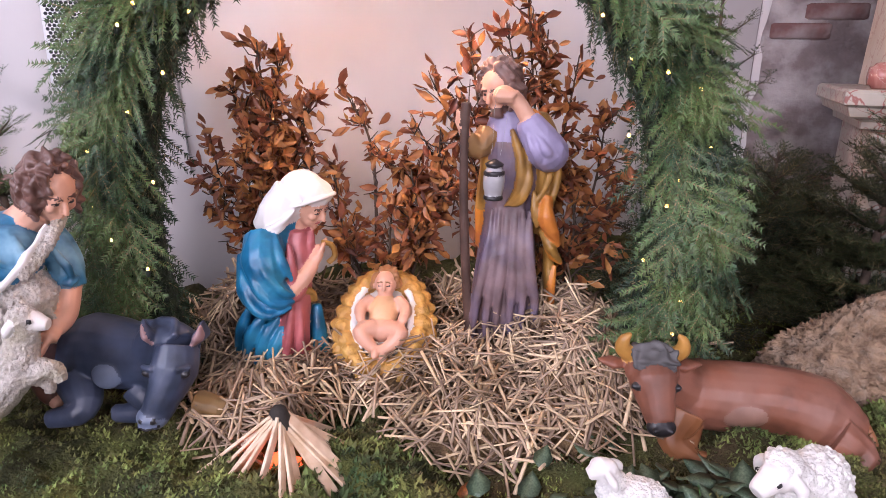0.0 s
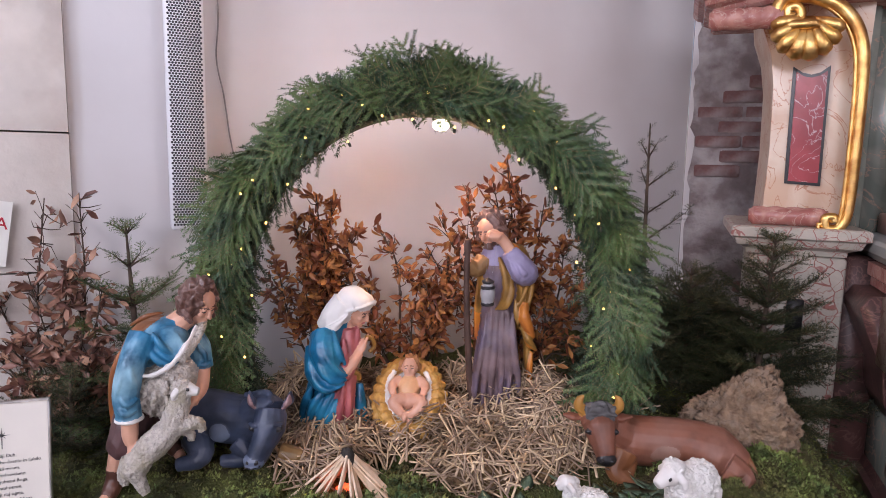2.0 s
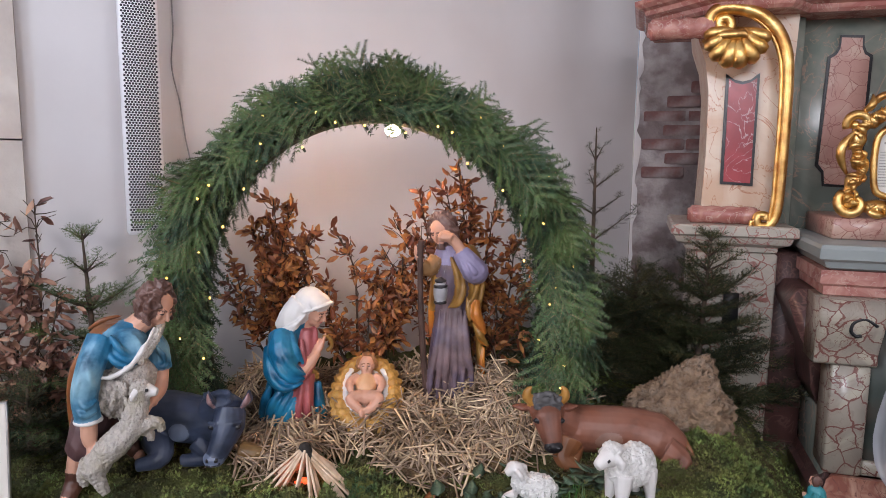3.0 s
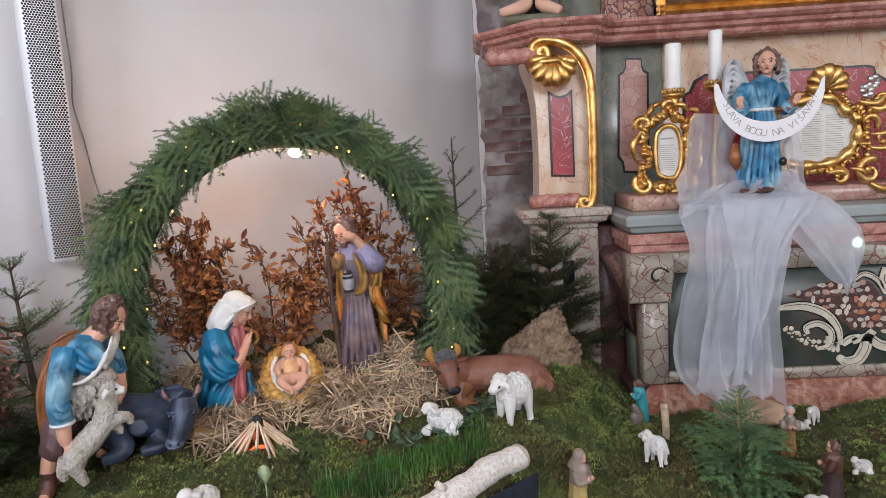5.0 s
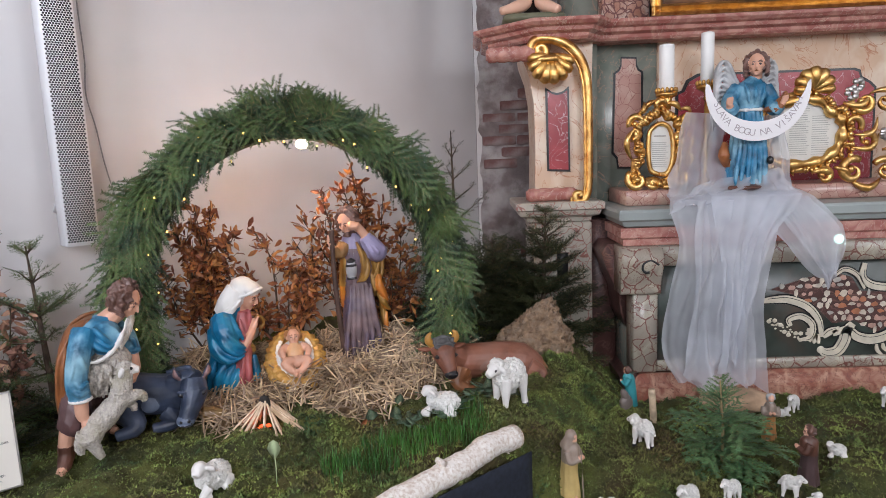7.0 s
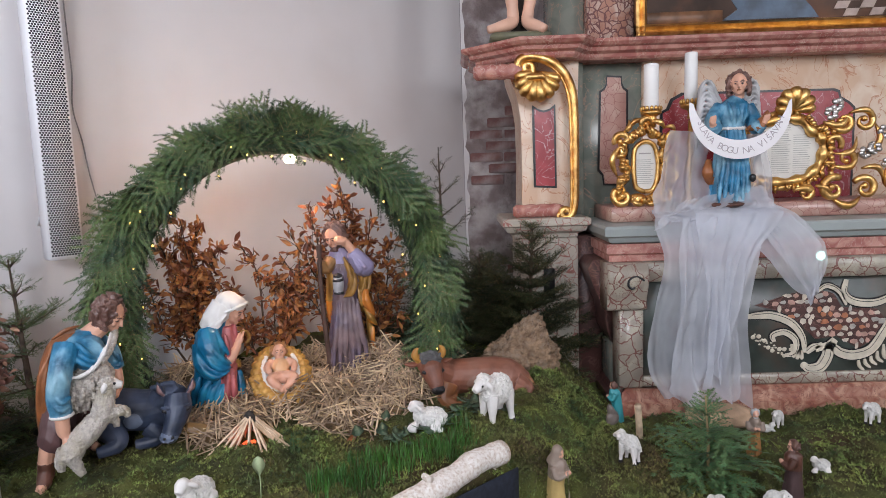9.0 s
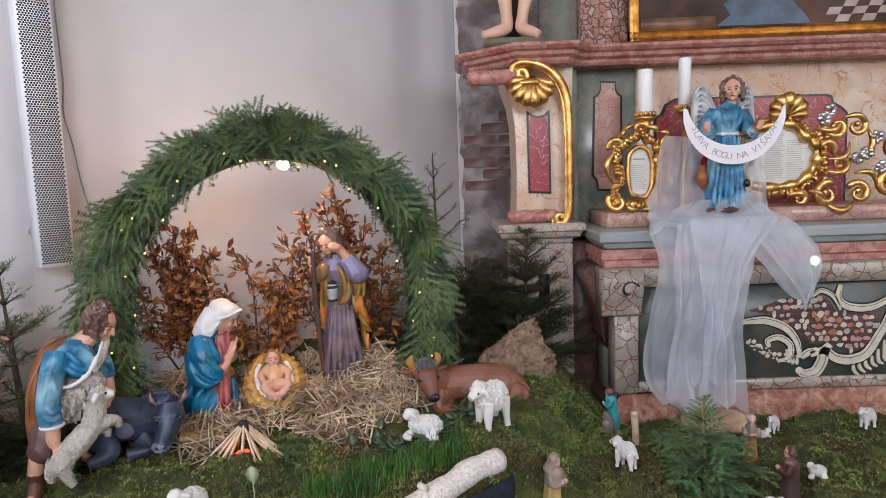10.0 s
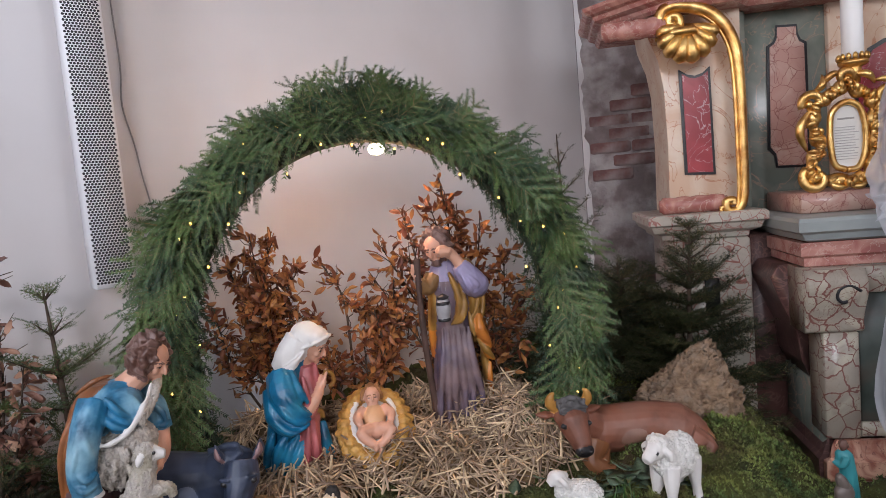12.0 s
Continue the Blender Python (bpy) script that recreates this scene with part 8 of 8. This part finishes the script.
part("leaf", loft([[(-w, -0.01 * t, t), (0, -0.004 - 0.01 * t, t), (w, -0.01 * t, t), (0, 0.001, t)] for t, w in ((0.0, 0.002), (0.02, 0.016), (0.035, 0.022), (0.055, 0.014), (0.062, 0.003))]), SPR, sprout, "", pose(-0.503, 0.500, z + 0.09))

# ------------------------------------------------------------------ tulle veil over the altar table
TULLE = bpy.data.materials.new("white_tulle")
TULLE.use_nodes = True
nt = TULLE.node_tree
for nd_ in list(nt.nodes):
    nt.nodes.remove(nd_)
out = nt.nodes.new("ShaderNodeOutputMaterial")
tr = nt.nodes.new("ShaderNodeBsdfTransparent")
df = nt.nodes.new("ShaderNodeBsdfDiffuse")
tl = nt.nodes.new("ShaderNodeBsdfTranslucent")
df.inputs[0].default_value = tl.inputs[0].default_value = (0.82, 0.84, 0.90, 1)
m1, m2 = nt.nodes.new("ShaderNodeMixShader"), nt.nodes.new("ShaderNodeMixShader")
m1.inputs[0].default_value = 0.4
wv = nt.nodes.new("ShaderNodeTexNoise")
wv.inputs["Scale"].default_value = 6
tcx = nt.nodes.new("ShaderNodeTexCoord")
mr = nt.nodes.new("ShaderNodeMapRange")
mr.inputs[3].default_value, mr.inputs[4].default_value = 0.26, 0.64
nt.links.new(tcx.outputs["Object"], wv.inputs["Vector"])
nt.links.new(wv.outputs[0], mr.inputs[0])
nt.links.new(df.outputs[0], m1.inputs[1])
nt.links.new(tl.outputs[0], m1.inputs[2])
nt.links.new(mr.outputs[0], m2.inputs[0])
nt.links.new(tr.outputs[0], m2.inputs[1])
nt.links.new(m1.outputs[0], m2.inputs[2])
nt.links.new(m2.outputs[0], out.inputs[0])

veil = thing("tulle_veil", "sheer white tulle draped over the altar table", "veil")


def sheet(left, right, depth, folds, amp, seed, nu=64, nv=44, sag=0.0):
    """A hanging cloth between two edges of (x, z) points; depth(v) is its y."""
    L, R = smoothline([(p[0], 0, p[1]) for p in left], 12), smoothline([(p[0], 0, p[1]) for p in right], 12)
    L = [L[int(round(i * (len(L) - 1) / (nv - 1)))] for i in range(nv)]
    R = [R[int(round(i * (len(R) - 1) / (nv - 1)))] for i in range(nv)]
    v = []
    for i in range(nv):
        t = i / (nv - 1)
        for j in range(nu):
            u = j / (nu - 1)
            q = L[i] * (1 - u) + R[i] * u
            w = math.sin(folds * TAU * u + seed + 1.6 * math.sin(2.2 * t + seed)) + 0.5 * math.sin(folds * 2.3 * TAU * u + 2 * seed - 2 * t)
            nz = noise.noise(Vector((u * 5, t * 3, seed))) + 0.8 * (0.25 - abs(noise.noise(Vector((u * 4.5 + t * 3.5, t * 2.2 - u, seed + 9)))))
            hem = 0.035 * math.sin(u * 9 + seed) * max(0, t - 0.85) / 0.15
            v.append((q[0] + 0.012 * nz, depth(t) - amp * (0.35 + t) * (w * 0.45 + 1.35 * nz), q[2] + hem - sag * math.sin(math.pi * u)))
    f = [(i * nu + j, i * nu + j + 1, (i + 1) * nu + j + 1, (i + 1) * nu + j) for i in range(nv - 1) for j in range(nu - 1)]
    return v, f


def over_edge(t):
    return 1.80 - 0.13 * sm(0.0, 0.12, t) - 0.05 * sm(0.1, 0.5, t)


part("front_fall", sheet([(1.09, 1.25), (1.065, 1.19), (1.10, 1.02), (1.05, 0.78), (1.01, 0.52), (1.10, 0.33)], [(1.62, 1.25), (1.60, 1.19), (1.53, 1.02), (1.485, 0.78), (1.51, 0.52), (1.525, 0.31)], over_edge, 3.0, 0.034, 1.0), TULLE, veil)
part("front_fall", sheet([(1.20, 1.24), (1.18, 1.19), (1.17, 1.02), (1.16, 0.78), (1.13, 0.52), (1.12, 0.40)], [(1.60, 1.24), (1.56, 1.19), (1.50, 1.02), (1.45, 0.78), (1.46, 0.52), (1.47, 0.36)], lambda t: over_edge(t) - 0.02, 2.5, 0.040, 3.1), TULLE, veil)
part("front_fall", sheet([(1.26, 1.27), (1.25, 1.20), (1.27, 1.02), (1.30, 0.78), (1.29, 0.60), (1.27, 0.44)], [(1.66, 1.27), (1.64, 1.20), (1.50, 1.02), (1.44, 0.78), (1.40, 0.60), (1.40, 0.48)], lambda t: over_edge(t) - 0.035, 2.0, 0.034, 5.0), TULLE, veil)
part("side_swag", sheet([(1.44, 1.26), (1.48, 1.18), (1.52, 1.08), (1.62, 0.96), (1.72, 0.86), (1.785, 0.82)], [(1.68, 1.27), (1.76, 1.19), (1.84, 1.10), (1.87, 1.02), (1.85, 0.93), (1.80, 0.83)], over_edge, 1.6, 0.02, 2.0, 40, 36), TULLE, veil)
part("side_swag", sheet([(1.50, 1.26), (1.53, 1.18), (1.58, 1.10), (1.66, 1.0), (1.73, 0.9), (1.78, 0.84)], [(1.67, 1.26), (1.73, 1.19), (1.80, 1.11), (1.83, 1.03), (1.82, 0.95), (1.79, 0.85)], lambda t: over_edge(t) - 0.012, 1.2, 0.016, 4.0, 36, 30), TULLE, veil)
part("back_fall", sheet([(1.20, 1.64), (1.16, 1.52), (1.13, 1.40), (1.10, 1.31), (1.08, 1.23)], [(1.40, 1.62), (1.38, 1.52), (1.37, 1.40), (1.37, 1.31), (1.36, 1.22)], lambda t: 1.86 - 0.10 * t, 2.5, 0.018, 2.4, 44, 30), TULLE, veil)
part("back_fall", sheet([(1.53, 1.60), (1.52, 1.50), (1.52, 1.40), (1.50, 1.31), (1.48, 1.24)], [(1.67, 1.62), (1.672, 1.52), (1.675, 1.42), (1.68, 1.31), (1.69, 1.24)], lambda t: 1.86 - 0.10 * t, 2.5, 0.018, 0.8, 44, 30), TULLE, veil)
part("gathered_folds", sheet([(1.25, 1.30), (1.18, 1.25), (1.10, 1.22), (1.06, 1.17)], [(1.60, 1.36), (1.63, 1.30), (1.66, 1.25), (1.68, 1.18)], lambda t: 1.74 - 0.07 * t, 4.0, 0.03, 6.0, 60, 26), TULLE, veil)
knot = Geo().add(ball((0, 0, 0), (0.016, 0.014, 0.02), 12, 8), 0)
tagged(knot.put("black_clip", [M_BLACK], None, "", pose(1.545, 1.71, 1.395)), "small black clip holding the veil", "clip")

# Glowing disc added where a greenish glare spot lies on the veil.
glare = part("spotlight_lens", ball((0, 0, 0), (0.022, 0.010, 0.022), 14, 9), glow("glare_glow", (0.55, 1.0, 0.86), 3.0), None, m=pose(1.845, 1.655, 1.02))
tagged(glare, "small glowing disc standing in for the greenish glare on the veil", "lamp")

# crescent paper banner with hand lettering
CARD = material("white_card", (0.80, 0.77, 0.78), 0.6, noise_scale=4, vary=0.03, bump=0.02)
banner = thing("paper_banner", "white paper crescent banner with hand lettered words", "banner")
oc, orad = (1.463, 1.722), 0.236
ic, irad = (1.466, 1.80), 0.226
a0, a1 = radians(172), radians(368)
pts = [(oc[0] + orad * math.cos(a0 + (a1 - a0) * i / 40), oc[1] + orad * math.sin(a0 + (a1 - a0) * i / 40)) for i in range(41)]
b0, b1 = math.atan2(pts[-1][1] - ic[1], pts[-1][0] - ic[0]), math.atan2(pts[0][1] - ic[1], pts[0][0] - ic[0])
b1 = b1 - TAU if b1 > b0 else b1
pts += [(ic[0] + irad * math.cos(b0 + (b1 - b0) * i / 40), ic[1] + irad * math.sin(b0 + (b1 - b0) * i / 40)) for i in range(1, 40)]
n_ = len(pts)
v = [(x, 1.668, z) for x, z in pts] + [(x, 1.671, z) for x, z in pts]
f = []
for i in range(40):
    j, k = n_ - i, n_ - i - 1
    q = [i, i + 1, k, j % n_] if i else [0, 1, n_ - 1]
    f += [q[::-1], [t + n_ for t in q]]
f += [[i, (i + 1) % n_, n_ + (i + 1) % n_, n_ + i] for i in range(n_)]
part("paper", (v, f), CARD, banner, "white card crescent", smooth=False)
PEN = material("pencil_lettering", (0.40, 0.36, 0.37), 0.7, bump=0.0)


def lettering(text, size, mat, parent, m, name="lettering", thin=False, extrude=0.0004):
    cu = bpy.data.curves.new(name, "FONT")
    cu.body, cu.size, cu.align_x, cu.align_y, cu.extrude = text, size, "CENTER", "CENTER", extrude
    if thin:
        cu.offset = -0.004 * size
    tmp = bpy.data.objects.new("tmp", cu)
    scene.collection.objects.link(tmp)
    bpy.context.view_layer.update()
    me = bpy.data.meshes.new_from_object(tmp.evaluated_get(bpy.context.evaluated_depsgraph_get()))
    bpy.data.objects.remove(tmp)
    me.materials.clear()
    me.materials.append(mat)
    o = new(name, me)
    o.matrix_world = m
    o.parent = parent
    return o


words = "SLAVA BOGU NA VIŠAVAH"
for i, ch in enumerate(words):
    if ch == " ":
        continue
    t = (i + 0.5) / len(words)
    a = radians(196 + 150 * t)
    rr = 0.2 - 0.012 * abs(t - 0.5)
    x, z = oc[0] + rr * math.cos(a), oc[1] + rr * math.sin(a)
    lettering(ch, 0.044, PEN, banner, Matrix.Translation((x, 1.6672, z)) @ Matrix.Rotation(a + math.pi / 2, 4, Vector((0, -1, 0))) @ Matrix.Rotation(radians(90), 4, "X"), "letter", True)

# ------------------------------------------------------------------ signs, loudspeaker and cable
WHITEM = material("white_lacquer", (0.80, 0.80, 0.82), 0.4, noise_scale=3, vary=0.02, bump=0.02)
HOLE = material("black_grille_hole", (0.010, 0.011, 0.016), 0.6, bump=0.0)
sp = thing("column_loudspeaker", "tall white column loudspeaker with a perforated grille", "loudspeaker", "", pose(-1.470, 1.200, 1.163, 0, 0, 46))
part("housing", box(-0.064, 0.064, 0.002, 0.100, 0.0, 1.9, 0.005), WHITEM, sp, "white metal housing")
part("grille", box(-0.058, 0.058, -0.002, 0.004, 0.008, 1.895, 0.0015), WHITEM, sp, "white perforated grille")
vv, ff = [], []
pitch = 0.0105
hexa = [(math.cos(TAU * k / 6) * 0.0047, math.sin(TAU * k / 6) * 0.0047) for k in range(6)]
for row in range(int(1.86 / (pitch * 0.87))):
    for col in range(11):
        x = -0.053 + col * pitch + (row % 2) * pitch / 2
        if x > 0.0535:
            continue
        z = 0.02 + row * pitch * 0.87
        b = len(vv)
        vv += [(x, -0.0022, z)] + [(x + p[0], -0.0024, z + p[1]) for p in hexa]
        ff += [(b, b + 1 + (k + 1) % 6, b + 1 + k) for k in range(6)]
gr = part("grille_hole", (vv, ff), HOLE, sp, "small round black holes", smooth=False)
gr["kind"] = "stuff"
part("wall_bracket", tube([(-0.03, 0.098, 0.17), (-0.05, 0.15, 0.17), (-0.05, 0.178, 0.14)], 0.008, 8), WHITEM, sp)
for o in sp.children:
    o.matrix_parent_inverse = Matrix.Identity(4)
WIRE = material("grey_wire", (0.30, 0.29, 0.29), 0.5)
def on_wall(s, z, off=0.006):
    p = B + D * s - NB * off
    return (p.x, p.y, z)
wire = part("wire", tube(smoothline([on_wall(0.335, 2.9), on_wall(0.34, 2.2), on_wall(0.345, 1.95), on_wall(0.335, 1.80), on_wall(0.36, 1.66), on_wall(0.38, 1.5), on_wall(0.41, 1.35), on_wall(0.45, 1.2), on_wall(0.47, 0.9)], 6), 0.003, 6), WIRE, None)
tagged(wire, "thin grey cable hanging loosely down the wall", "cable")

REDINK = material("red_print", (0.45, 0.012, 0.03), 0.6, bump=0.0)
thanks = thing("paper_sign", "white paper sign with red words on the pilaster", "sign")
wm = Matrix.Translation((*tuple(C - D * 0.335 - NB * 0.050), 1.172)) @ Matrix.Rotation(math.atan2(D.y, D.x), 4, "Z") @ Matrix.Rotation(radians(9), 4, "Y")
part("paper", box(-0.17, 0.145, -0.001, 0.003, -0.112, 0.112, 0.001), PAPER, thanks, "white sheet", wm, False)
for txt, z in (("HVALA ZA", 0.034), ("VAŠ DAR", -0.034)):
    lettering(txt, 0.058, REDINK, thanks, wm @ Matrix.Translation((0.0, -0.0022, z)) @ Matrix.Rotation(radians(90), 4, "X"))

prayer = thing("framed_prayer", "framed cream sheet with a printed prayer", "sign")
pm = Matrix.Translation((-1.405, 0.420, 0.640)) @ Matrix.Rotation(radians(41), 4, "Z") @ Matrix.Rotation(radians(-9), 4, "X")
CREAMP = material("cream_paper", (0.74, 0.69, 0.62), 0.7, noise_scale=5, vary=0.03, bump=0.03)
part("sheet", box(-0.104, 0.104, -0.002, 0.002, -0.147, 0.147, 0.001), CREAMP, prayer, "cream printed sheet", pm, False)
for a, b, c, d in ((-0.109, 0.109, 0.146, 0.152), (-0.109, 0.109, -0.152, -0.146), (-0.110, -0.104, -0.1455, 0.1455), (0.104, 0.110, -0.1455, 0.1455)):
    part("frame_bar", box(a, b, -0.006, 0.008, c, d, 0.0015), SILVER, prayer, "thin silver frame", pm, False)
part("back_board", box(-0.108, 0.108, 0.009, 0.013, -0.15, 0.15, 0.001), NAVY, prayer, "", pm, False)
BLACKP = material("black_print", (0.05, 0.045, 0.045), 0.7, bump=0.0)
for i, txt in enumerate(("O Božji Duh,", "moje srce, da Te bo častilo in ljubilo.", "Razsvetli mi um,", "da bom uzrl vzvišeno", "skrivnost ljubezni Boga,", "ki je postal otrok.", "Moji volji daj ognja,", "da bom mogel ogreti Njega,", "ki drhti na slami. Amen.")):
    lettering(txt, 0.0118, BLACKP, prayer, pm @ Matrix.Translation((0, -0.0026, 0.012 - i * 0.0165)) @ Matrix.Rotation(radians(90), 4, "X"), "text_line")
g = Geo()
for k in range(8):
    a = TAU * k / 8
    L = 0.020 if k % 2 == 0 else 0.012
    g.add(slab([(0.0015 * math.cos(a + 1.57), 0.0015 * math.sin(a + 1.57)), (0.0015 * math.cos(a - 1.57), 0.0015 * math.sin(a - 1.57)), (L * math.cos(a), L * math.sin(a))], -0.0030, -0.0024, "y"), 0, None, False)
g.add(box(-0.001, 0.001, -0.003, -0.0024, -0.034, 0.0, 0.0002), 0, None, False)
part("star_print", (np.concatenate(g.v), g.f), BLACKP, prayer, "", pm @ Matrix.Translation((0, 0, 0.065)), False)
